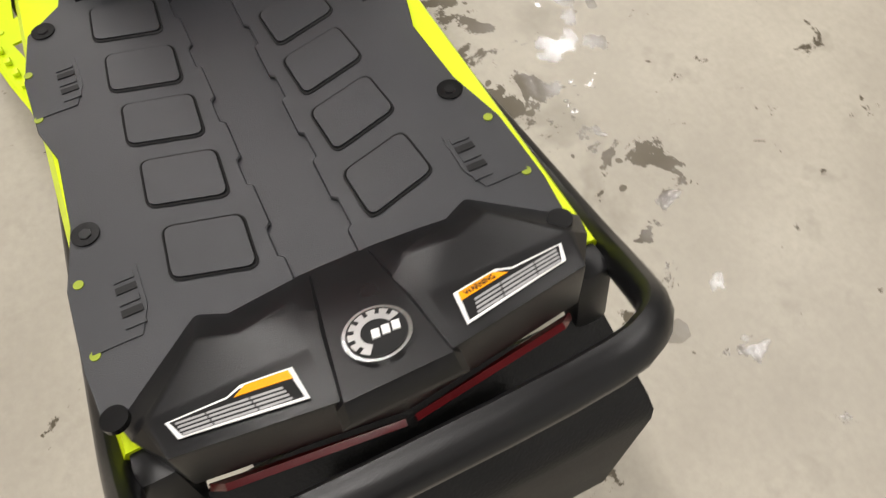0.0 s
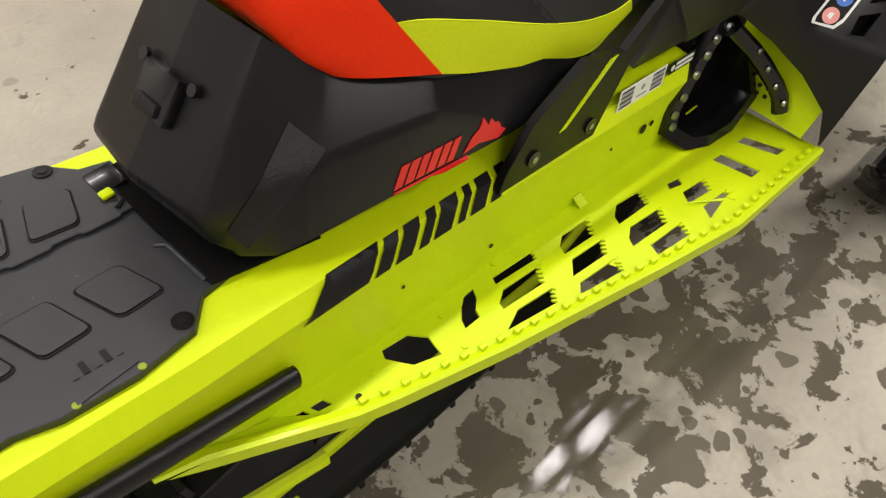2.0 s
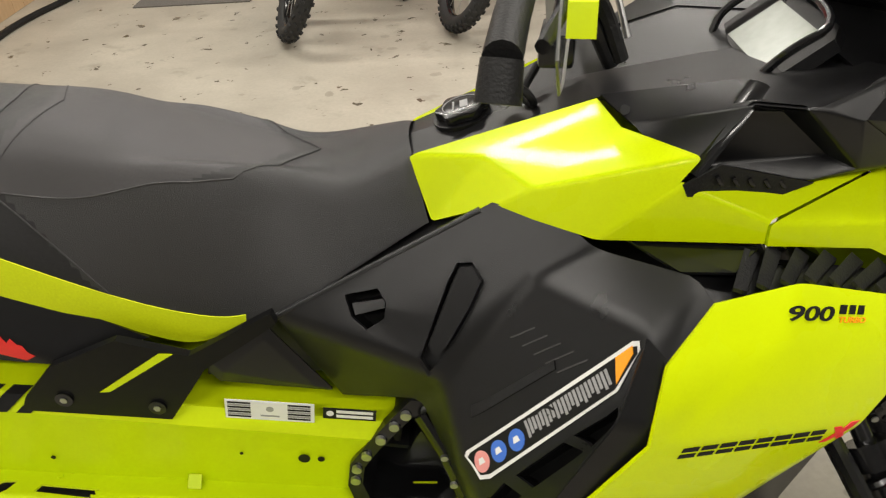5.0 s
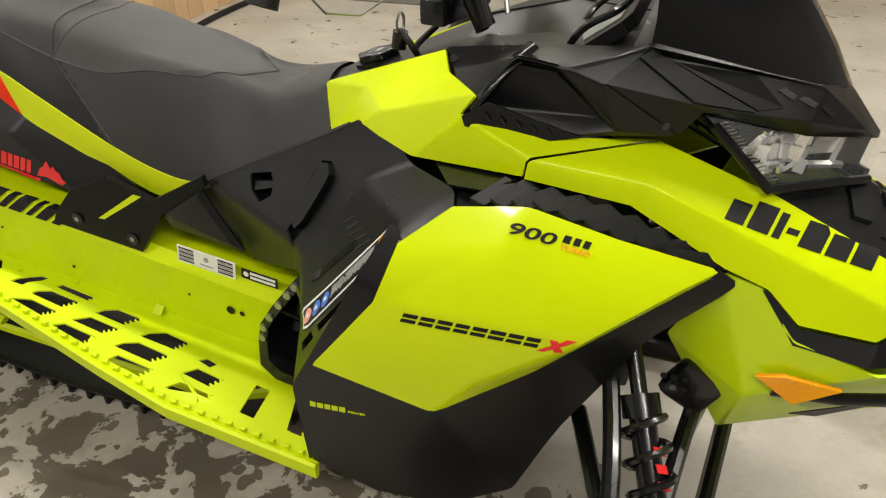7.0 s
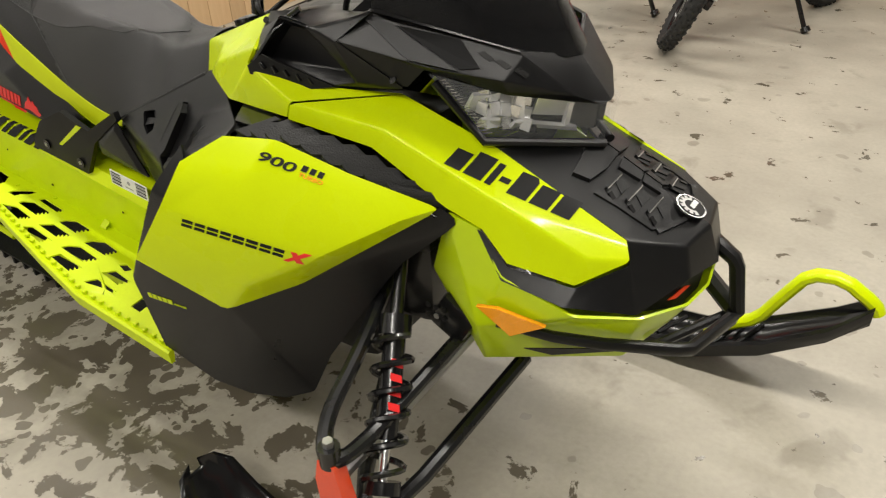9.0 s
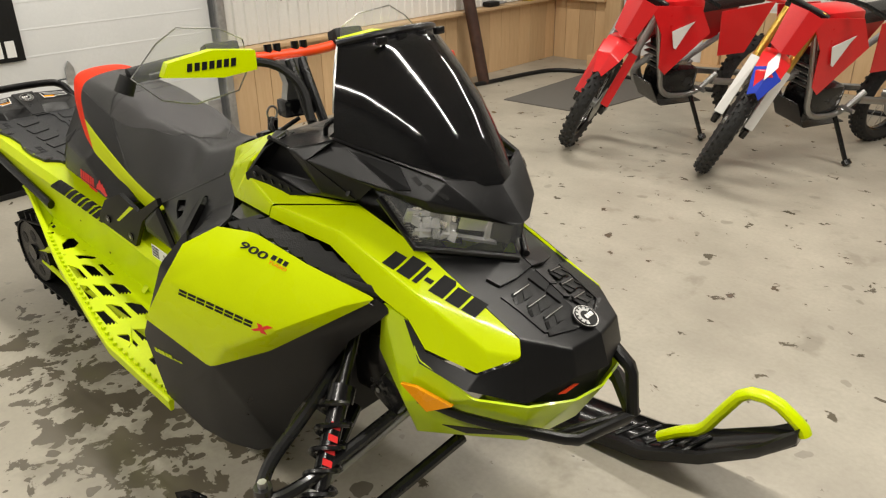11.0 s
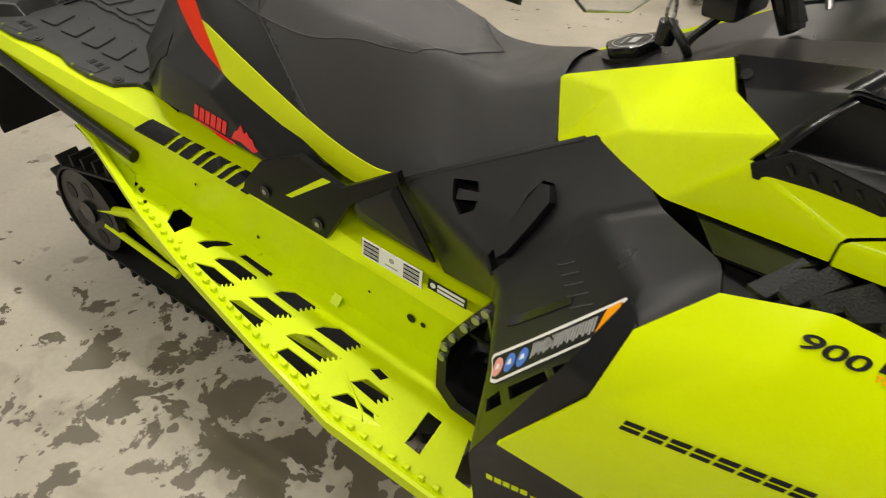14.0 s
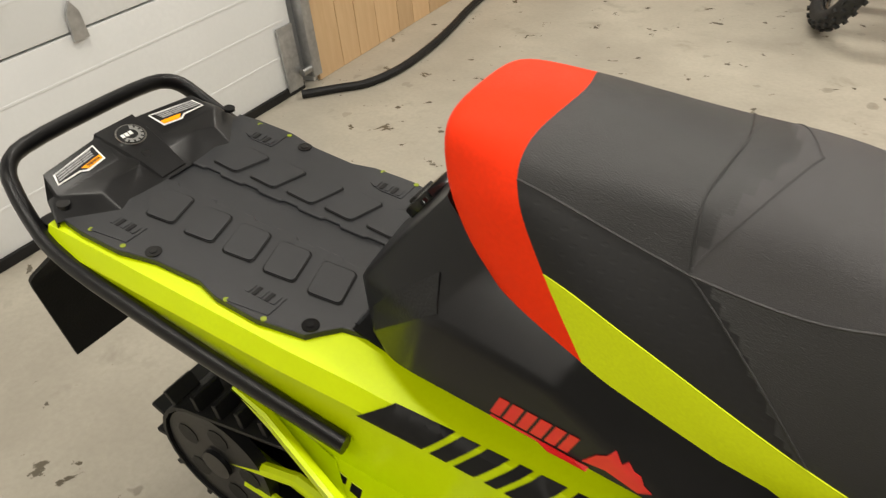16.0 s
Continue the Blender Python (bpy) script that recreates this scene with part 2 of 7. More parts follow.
TYRE = shader("tyre_rubber", (0.018, 0.018, 0.018), 0.7, grain=0.2, bump=0.4, bump_scale=200, dirt=0.3)


# ---------- building helpers ----------
def mesh_of(bm, name):
    bmesh.ops.recalc_face_normals(bm, faces=bm.faces)
    me = bpy.data.meshes.new(name)
    bm.to_mesh(me)
    bm.free()
    return me


def part(name, bm, material, parent=None, label="", angle=35):
    me = mesh_of(bm, name)
    me.materials.append(material)
    me.polygons.foreach_set("use_smooth", [True] * len(me.polygons))
    me.set_sharp_from_angle(angle=radians(angle))
    ob = new(name, me)
    while parent is not None and parent.parent is not None and parent.parent.parent is not None:
        parent = parent.parent
    ob.parent = parent
    if label:
        tagged(ob, label)
    return ob


def thing(name, label, category, group="", at=None):
    e = new(name)
    e.empty_display_size = 0.1
    if at is not None:
        e.matrix_world = at
    return tagged(e, label, category, group)


def bevelled(bm, width, segments=2, limit=25):
    edges = [e for e in bm.edges if len(e.link_faces) == 2 and e.calc_face_angle(0) > radians(limit)]
    if edges and width:
        bmesh.ops.bevel(bm, geom=edges, offset=width, segments=segments, profile=0.6, affect="EDGES", clamp_overlap=True)
    return bm


def shell_bm(verts, faces, thick=0.006, bevel=0.004, flip=False, segments=2):
    """A panel of given thickness on a few corner points; thickness goes inwards, away from the outer side."""
    bm = bmesh.new()
    vs = [bm.verts.new((x, -y if flip else y, z)) for x, y, z in verts]
    for f in faces:
        bm.faces.new([vs[i] for i in (reversed(f) if flip else f)])
    bmesh.ops.recalc_face_normals(bm, faces=bm.faces)
    if sum(f.normal.y * (1 if flip else -1) * f.calc_area() + f.normal.z * f.calc_area() * 0.7 for f in bm.faces) < 0:
        bmesh.ops.reverse_faces(bm, faces=bm.faces)
    if bevel:
        bevelled(bm, bevel, segments, 12)
    g = bmesh.ops.solidify(bm, geom=list(bm.faces), thickness=thick)
    return bm


def both(name, verts, faces, material, parent, label="", thick=0.006, bevel=0.004, segments=2):
    """The panel on the machine's near side and its mirror twin."""
    return [part(name, shell_bm(verts, faces, thick, bevel, f, segments), material, parent, label) for f in (False, True)]


def one(name, verts, faces, material, parent, label="", thick=0.006, bevel=0.004):
    return part(name, shell_bm(verts, faces, thick, bevel), material, parent, label)


def tube_bm(points, radius, sides=10, closed=False, smooth=0, squash=1.0):
    """A round bar along a path; smooth rounds the path's corners."""
    pts = [Vector(p) for p in points]
    for _ in range(smooth):
        nxt = []
        n = len(pts)
        for i in range(n if closed else n - 1):
            a, c = pts[i], pts[(i + 1) % n]
            nxt += [a.lerp(c, 0.22), a.lerp(c, 0.78)]
        pts = nxt if closed else [pts[0]] + nxt + [pts[-1]]
    bm = bmesh.new()
    rings = []
    up = Vector((0, 0, 1))
    n = len(pts)
    rs = radius if isinstance(radius, (list, tuple)) else None
    for i, p in enumerate(pts):
        a = pts[(i - 1) % n] if closed or i else pts[0]
        c = pts[(i + 1) % n] if closed or i < n - 1 else pts[-1]
        d = (c - a).normalized()
        u = up - d * up.dot(d)
        if u.length < 0.1:
            u = Vector((1, 0, 0)) - d * d.x
        u.normalize()
        up = u if not closed else up
        s = d.cross(u)
        r = rs[0] + (rs[1] - rs[0]) * i / (n - 1) if rs else radius
        rings.append([bm.verts.new(p + (u * math.cos(t) * r + s * math.sin(t) * r * squash)) for t in [2 * math.pi * k / sides for k in range(sides)]])
    for i in range(n if closed else n - 1):
        a, c = rings[i], rings[(i + 1) % n]
        for k in range(sides):
            bm.faces.new((a[k], a[(k + 1) % sides], c[(k + 1) % sides], c[k]))
    if not closed:
        bm.faces.new(rings[0][::-1])
        bm.faces.new(rings[-1])
    return bm


def box_bm(cx, cy, cz, sx, sy, sz, bevel=0.004, rot=None):
    bm = bmesh.new()
    bmesh.ops.create_cube(bm, size=1, matrix=Matrix.Diagonal((sx, sy, sz, 1)))
    if bevel:
        bmesh.ops.bevel(bm, geom=list(bm.edges), offset=bevel, segments=2, profile=0.6, affect="EDGES")
    m = Matrix.Translation((cx, cy, cz))
    if rot:
        m = m @ pose(0, 0, 0, *rot)
    bmesh.ops.transform(bm, matrix=m, verts=bm.verts)
    return bm


def prism_bm(outline, depth, m=None, bevel=0.0):
    """A flat shape of 2D points, raised by depth along its own z, put at m."""
    bm = bmesh.new()
    lo = [bm.verts.new((x, y, 0)) for x, y in outline]
    hi = [bm.verts.new((x, y, depth)) for x, y in outline]
    bm.faces.new(lo[::-1])
    bm.faces.new(hi)
    for i in range(len(lo)):
        j = (i + 1) % len(lo)
        bm.faces.new((lo[i], lo[j], hi[j], hi[i]))
    if bevel:
        bevelled(bm, bevel)
    if m is not None:
        bmesh.ops.transform(bm, matrix=m, verts=bm.verts)
    return bm


def disc_bm(m, radius, depth, sides=24, bevel=0.0):
    return prism_bm([(radius * math.cos(2 * math.pi * k / sides), radius * math.sin(2 * math.pi * k / sides)) for k in range(sides)], depth, m, bevel)


def join_bm(*bms):
    out = bmesh.new()
    for b in bms:
        me = bpy.data.meshes.new("tmp")
        b.to_mesh(me)
        b.free()
        out.from_mesh(me)
        bpy.data.meshes.remove(me)
    return out


def plane_at(origin, along, up):
    """A pose whose x runs along, whose y is nearest to up and whose z looks out."""
    x = Vector(along).normalized()
    z = x.cross(Vector(up)).normalized()
    y = z.cross(x)
    return Matrix.Translation(origin) @ Matrix((x, y, z)).transposed().to_4x4()


def letters_bm(text, height, m, width=None, depth=0.0012, slant=0.0):
    """Raised print in the built-in font."""
    c = bpy.data.curves.new("print", "FONT")
    c.body, c.size, c.extrude, c.shear, c.offset = text, height / 0.72, depth / 2, slant, height * 0.025
    o = bpy.data.objects.new("print", c)
    me = bpy.data.meshes.new_from_object(o)
    bm = bmesh.new()
    bm.from_mesh(me)
    xs = [v.co.x for v in bm.verts]
    k = width / (max(xs) - min(xs)) if width else 1.0
    bmesh.ops.transform(bm, matrix=m @ Matrix.Diagonal((k, 1, 1, 1)) @ Matrix.Translation((-min(xs), 0, depth / 2)), verts=bm.verts)
    bpy.data.objects.remove(o)
    return bm


def bars_bm(widths, height, m, gap=0.25, slant=0.15, depth=0.0012):
    """A row of plain slanted bars in place of a mark; each width is in heights."""
    bms, x = [], 0.0
    for w in widths:
        w *= height
        bms.append(prism_bm([(x, 0), (x + w, 0), (x + w + slant * height, height), (x + slant * height, height)], depth, m))
        x += w + gap * height
    return join_bm(*bms)


def frame_on(origin, along, normal):
    """A pose whose x runs along and whose z is the outward normal."""
    x = Vector(along).normalized()
    z = Vector(normal)
    z = (z - x * z.dot(x)).normalized()
    y = z.cross(x)
    return Matrix.Translation(origin) @ Matrix((x, y, z)).transposed().to_4x4()


def cut(ob, bms):
    """Cut solid shapes out of a panel, so that the openings go through it."""
    me = bpy.data.meshes.new("cutter")
    bm = join_bm(*bms)
    bmesh.ops.recalc_face_normals(bm, faces=bm.faces)
    bm.to_mesh(me)
    bm.free()
    c = new("cutter", me)
    mod = ob.modifiers.new("opening", "BOOLEAN")
    mod.operation, mod.solver, mod.object = "DIFFERENCE", "EXACT", c
    bpy.context.view_layer.update()
    done = bpy.data.meshes.new_from_object(ob.evaluated_get(bpy.context.evaluated_depsgraph_get()))
    ob.modifiers.remove(mod)
    ob.data = done
    bpy.data.objects.remove(c)
    bpy.data.meshes.remove(me)


def sunk(pts, n, a, c, scale=1.0, flip=False, floor_only=False):
    """A solid along n through an outline in space, from a to c; with floor_only an open tray of its walls and floor."""
    P = [Vector(p) for p in pts]
    mid = sum(P, Vector()) / len(P)
    N = Vector(n).normalized()
    P = [mid + (p - mid) * scale for p in P]
    bm = bmesh.new()
    top = [bm.verts.new(p + N * a) for p in P]
    low = [bm.verts.new(p + N * c) for p in P]
    k = len(P)
    for i in range(k):
        bm.faces.new((top[i], top[(i + 1) % k], low[(i + 1) % k], low[i]))
    bm.faces.new(low)
    if floor_only:
        bmesh.ops.recalc_face_normals(bm, faces=bm.faces)
        if list(bm.faces)[-1].normal.dot(N) < 0:
            bmesh.ops.reverse_faces(bm, faces=bm.faces)
        bmesh.ops.solidify(bm, geom=list(bm.faces), thickness=0.003)
    else:
        bm.faces.new(top[::-1])
    if flip:
        bmesh.ops.transform(bm, matrix=Matrix.Diagonal((1, -1, 1, 1)), verts=bm.verts)
        bmesh.ops.reverse_faces(bm, faces=bm.faces)
    return bm


DRAPED = set()


def drape(bm, m, targets, lift=0.0006):
    """Lay a flat print onto a curved panel, along the print's own normal."""
    if any(ob.name not in DRAPED for ob in targets):
        bpy.context.view_layer.update()
        DRAPED.update(ob.name for ob in targets)
    deps = bpy.context.evaluated_depsgraph_get()
    n = (m.to_3x3() @ Vector((0, 0, 1))).normalized()
    inv = m.inverted()
    for _ in range(3):
        long = [e for e in bm.edges if e.calc_length() > 0.016]
        if not long or len(bm.edges) > 900:
            break
        bmesh.ops.triangulate(bm, faces=[f for f in bm.faces if len(f.verts) > 3])
        long = [e for e in bm.edges if e.calc_length() > 0.016]
        bmesh.ops.subdivide_edges(bm, edges=long, cuts=1)
    for v in bm.verts:
        h = (inv @ v.co).z
        best = None
        for ob in targets:
            ok, p, _, _ = ob.ray_cast(v.co + n * 0.06, -n, distance=0.12, depsgraph=deps)
            if ok and (best is None or p.dot(n) > best.dot(n)):
                best = p
        if best is not None:
            v.co = best + n * (lift + h)
    return bm


def decal(name, bm, m, targets, material, parent, label="", flip=False, lift=0.0006):
    bm = drape(bm, m, targets, lift)
    if flip:
        bmesh.ops.transform(bm, matrix=Matrix.Diagonal((1, -1, 1, 1)), verts=bm.verts)
        bmesh.ops.reverse_faces(bm, faces=bm.faces)
    return part(name, bm, material, parent, label)


def decal_bars(name, widths, height, m, targets, material, parent, label="", flip=False, gap=0.25, slant=0.15, depth=0.001, lift=0.0006):
    x = 0.0
    for w in widths:
        w *= height
        bm = prism_bm([(x, 0), (x + w, 0), (x + w + slant * height, height), (x + slant * height, height)], depth, m)
        decal(name, bm, m, targets, material, parent, label, flip, lift)
        x += w + gap * height


# ---------- the garage ----------
def slab(name, x0, x1, y0, y1, z0, z1, material, bevel=0.0, parent=None):
    bm = box_bm((x0 + x1) / 2, (y0 + y1) / 2, (z0 + z1) / 2, x1 - x0, y1 - y0, z1 - z0, bevel)
    return part(name, bm, material, parent)


WX, NY, EX, SY, H = -1.27, 5.95, 6.0, -4.2, 3.1
tagged(slab("floor", WX - 0.2, EX + 0.2, SY - 0.2, NY + 0.2, -0.1, 0.0, CONCRETE), "worn grey concrete garage floor with wet patches", "floor", kind="structure")
# ceiling and the next two walls are unseen; dull tones keep reflections dark
tagged(slab("ceiling", WX - 0.2, EX + 0.2, SY - 0.2, NY + 0.2, H, H + 0.1, CEILING), "pale grey steel garage ceiling", "ceiling", kind="structure")
tagged(slab("wall_east", EX, EX + 0.15, SY, NY, 0, H, WALL_GREY), "unseen garage wall, grey to keep reflections dark", "wall", kind="structure")
tagged(slab("wall_south", WX - 0.15, EX, SY - 0.15, SY, 0, H, WALL_GREY), "unseen garage wall, grey to keep reflections dark", "wall", kind="structure")
DOOR_Y0, DOOR_Y1, DOOR_H = -1.7, 1.72, 2.4


def ribbed(name, x, y0, y1, z0, z1, along_x=False):
    """White corrugated cladding with upright ribs."""
    bm = bmesh.new()
    a0, a1 = (y0, y1)
    cols, t = [], a0
    while t < a1 - 1e-6:
        for dt, d in ((0, 0), (0.055, 0), (0.065, 0.012), (0.085, 0.012)):
            if t + dt < a1:
                cols.append((t + dt, d))
        t += 0.095
    cols.append((a1, 0))
    rows = []
    for a, d in cols:
        for z in (z0, z1):
            rows.append(bm.verts.new((a, x - d, z) if along_x else (x + d, a, z)))
    for i in range(len(cols) - 1):
        bm.faces.new((rows[2 * i], rows[2 * i + 2], rows[2 * i + 3], rows[2 * i + 1]))
    return part(name, bm, WALL_WHITE)


CAP = 0.62
w = slab("wall_west", WX - 0.15, WX - 0.01, DOOR_Y1 + 0.08, NY + 0.15, 0, H, WALL_WHITE)
tagged(w, "garage wall with pine boards below white ribbed steel", "wall", kind="structure")
slab("wall_infill", WX - 0.15, WX - 0.01, SY, DOOR_Y0 - 0.08, 0, H, WALL_WHITE, parent=w)
slab("wall_header", WX - 0.15, WX - 0.01, DOOR_Y0 - 0.08, DOOR_Y1 + 0.08, DOOR_H, H, WALL_WHITE, parent=w)
r = ribbed("ribbed_cladding", WX, DOOR_Y1 + 0.12, NY, CAP + 0.03, H)
r.parent = w
wn = slab("wall_north", WX, EX, NY + 0.01, NY + 0.15, 0, H, WALL_WHITE)
tagged(wn, "garage wall with pine boards below white ribbed steel", "wall", kind="structure")
r = ribbed("ribbed_cladding", NY, WX, -0.62, CAP + 0.03, H, True)
r.parent = wn
r = ribbed("ribbed_cladding", NY, 0.62, EX, CAP + 0.03, H, True)
r.parent = wn
part("ledge", box_bm(WX + 0.055, (DOOR_Y1 + 0.1 + NY) / 2, CAP + 0.012, 0.13, NY - DOOR_Y1 - 0.1, 0.026, 0.004), PINE, w, "pine ledge on top of the boards")
part("ledge", box_bm((WX + 0.13 - 0.6) / 2, NY - 0.055, CAP + 0.012, -0.62 - WX - 0.13, 0.13, 0.026, 0.004), PINE, wn)

# white sectional door, its sections one above the other
gd = tagged(new("door_1"), "white sectional overhead garage door, closed", "garage door", kind="structure")
for k in range(4):
    bm = box_bm(WX - 0.03, (DOOR_Y0 + DOOR_Y1) / 2, 0.04 + 0.59 * k + 0.29, 0.045, DOOR_Y1 - DOOR_Y0, 0.582, 0.006)
    part("door_section", bm, DOOR_WHITE, gd)
    for z in (0.15, 0.30, 0.45):
        part("pressed_rib", box_bm(WX - 0.0088, (DOOR_Y0 + DOOR_Y1) / 2, 0.04 + 0.59 * k + z, 0.006, DOOR_Y1 - DOOR_Y0 - 0.1, 0.012, 0.003), DOOR_WHITE, gd)
part("weather_seal", box_bm(WX - 0.02, (DOOR_Y0 + DOOR_Y1) / 2, 0.02, 0.05, DOOR_Y1 - DOOR_Y0, 0.04, 0.006), RUBBER, gd, "black rubber seal along the floor")
part("track_rail", box_bm(WX + 0.02, DOOR_Y1 + 0.035, 1.25, 0.06, 0.012, 2.4, 0.002), GALV, gd, "galvanised upright door track")
part("track_rail", box_bm(WX + 0.045, DOOR_Y1 + 0.06, 1.25, 0.012, 0.05, 2.4, 0.002), GALV, gd)
part("end_bracket", box_bm(WX + 0.004, DOOR_Y1 - 0.06, 0.17, 0.01, 0.10, 0.30, 0.002), GALV, gd, "galvanised bottom bracket")
part("roller", tube_bm([(WX + 0.03, DOOR_Y1 - 0.03, 0.09), (WX + 0.03, DOOR_Y1 + 0.05, 0.09)], 0.018, 12), STEEL, gd)
for y in (0.72, -0.9):
    part("hinge", prism_bm([(-0.03, 0), (0.03, 0), (0.024, 0.09), (0.0, 0.13), (-0.024, 0.09)], 0.012, plane_at((WX + 0.0, y, 0.60), (0, 1, 0), (0, 0, 1)), 0.002), GALV, gd)

sign = thing("wall_sign", "black door sign with white bars of print", "sign")
part("board", box_bm(WX + 0.012, 0.12, 0.98, 0.012, 0.74, 0.42, 0.003), BLACK_PRINT, sign)
for y in (0.42, 0.35, 0.22, 0.15):
    part("print_bar", box_bm(WX + 0.0195, y, 0.84, 0.002, 0.05, 0.09, 0), WHITE, sign, "white bar")

# pale entrance door in the far wall
d2 = tagged(new("door_2"), "pale grey entrance door with a low glazed panel", "door", kind="structure")
part("door_leaf", box_bm(0.0, NY - 0.0, 1.04, 0.86, 0.05, 2.04, 0.004), shader("pale_door_paint", (0.66, 0.70, 0.74), 0.4, grain=0.03, dirt=0.05), d2)
part("glazing_frame", join_bm(box_bm(-0.26, NY - 0.03, 1.25, 0.03, 0.03, 1.4, 0.004), box_bm(0.26, NY - 0.03, 1.25, 0.03, 0.03, 1.4, 0.004), box_bm(0, NY - 0.03, 0.55, 0.55, 0.03, 0.03, 0.004)), WHITE, d2)
part("pane", box_bm(0, NY - 0.028, 1.25, 0.5, 0.006, 1.38, 0), shader("frosted_pane", (0.5, 0.52, 0.5), 0.15, grain=0.1), d2)
for x in (-0.53, 0.53):
    part("door_casing", box_bm(x, NY - 0.03, 1.05, 0.17, 0.06, 2.1, 0.004), PINE, d2, "pine casing")
part("door_step", box_bm(0, NY - 0.16, 0.06, 1.3, 0.3, 0.12, 0.006), PINE, d2, "pine step at the sill")

mat = thing("door_mat", "thin dark grey mat lying on the concrete", "mat")
part("mat_sheet", prism_bm([(-0.45, 3.96), (0.33, 3.98), (0.52, 5.45), (-0.46, 5.27)], 0.008, None, 0.003), MAT_GREY, mat)

hose = thing("hose", "black hose lying along the foot of the wall", "hose")
hp = [(-1.2, 1.62, 0.02), (-1.08, 1.74, 0.02), (-0.97, 1.83, 0.02), (-0.92, 2.06, 0.02), (-0.95, 2.45, 0.02), (-1.08, 3.05, 0.02), (-1.1, 3.7, 0.02), (-0.95, 4.3, 0.02), (-0.88, 4.9, 0.02), (-0.78, 5.25, 0.02), (-0.4, 5.35, 0.02), (0.44, 5.32, 0.02), (1.6, 5.3, 0.02), (2.8, 5.35, 0.02)]
part("hose_line", tube_bm(hp, 0.02, 10, smooth=2), RUBBER, hose)

pole = thing("leaning_shaft", "dark rusty pipe standing against the pine ledge", "pipe")
part("pipe", tube_bm([(-0.98, 4.36, 0.0), (-1.19, 4.22, 1.3)], 0.055, 14), shader("dark_rust", (0.05, 0.022, 0.015), 0.5, grain=0.4, grain_scale=12), pole)

chain = thing("hoist_chain", "steel loop chain of the door hoist", "chain")
for y in (2.27, 2.33):
    links = []
    for k in range(26):
        c = Vector((WX + 0.07, y, 0.95 + 0.032 * k))
        a = Vector((0, 1, 0)) if k % 2 else Vector((1, 0, 0))
        ring = [c + a * (0.009 * math.cos(q)) + Vector((0, 0, 0.02 * math.sin(q))) for q in [2 * math.pi * j / 8 for j in range(8)]]
        links.append(tube_bm(ring, 0.003, 5, closed=True))
    part("chain_fall", join_bm(*links), STEEL, chain)

glove = thing("work_glove", "crumpled black and grey glove on the ledge", "glove")
part("palm", box_bm(WX + 0.06, 4.75, CAP + 0.05, 0.1, 0.16, 0.05, 0.02), RUBBER, glove)
for k in range(4):
    part("finger", tube_bm([(WX + 0.03 + 0.022 * k, 4.82, CAP + 0.05), (WX + 0.035 + 0.022 * k, 4.93, CAP + 0.045 + 0.01 * (k % 2))], [0.013, 0.009], 8), GREY_PRINT, glove)
cloth = thing("yellow_cloth", "crumpled yellow cloth lying on the ledge", "cloth")
bm = bmesh.new()
bmesh.ops.create_icosphere(bm, subdivisions=3, radius=1, matrix=Matrix.Diagonal((0.055, 0.14, 0.05, 1)))
for v in bm.verts:
    v.co *= 1 + 0.35 * noise.noise(v.co * 24)
    v.co += Vector((WX + 0.06, 5.42, CAP + 0.055))
part("folds", bm, shader("yellow_cloth", (0.75, 0.62, 0.02), 0.8, grain=0.15), cloth)

for lx, ly, watts in LAMPS:
    f = thing("ceiling_light", "white fluorescent tube fitting on the ceiling", "ceiling light", "ceiling lights")
    part("housing", box_bm(lx, ly, 3.07, 2.4, 0.16, 0.05, 0.008), WHITE, f)

# pine boards, one by one
y = DOOR_Y1 + 0.1
k = 0
board = {}
while y < NY - 0.02:
    wd = (0.19, 0.14, 0.165)[k % 3]
    wd = min(wd, NY - y)
    if wd not in board:
        bm = box_bm(0, 0, CAP / 2, 0.02, wd - 0.004, CAP, 0.003)
        board[wd] = mesh_of(bm, "board")
        board[wd].materials.append(PINE)
    o = new("board", board[wd])
    o.parent = w
    o.location = (WX + 0.004, y + wd / 2, 0)
    y += wd
    k += 1
for x0, x1 in ((WX + 0.02, -0.62), (0.62, EX)):
    x = x0
    while x < x1 - 0.02:
        wd = min((0.19, 0.14, 0.165)[k % 3], x1 - x)
        if wd > 0.03:
            bm = box_bm(0, 0, CAP / 2, wd - 0.004, 0.02, CAP, 0.003)
            me = mesh_of(bm, "board")
            me.materials.append(PINE)
            o = new("board", me)
            o.parent = wn
            o.location = (x + wd / 2, NY - 0.004, 0)
        x += wd
        k += 1


# ---------- the snowmobile: x forward, y to its left, z up ----------
sled = thing("snowmobile", "lime and black snowmobile parked on wet concrete", "snowmobile")


def deck_z(x):
    return 0.782 - 0.146 * x


def board_z(x):
    return 0.459 - 0.135 * (x - 0.794)


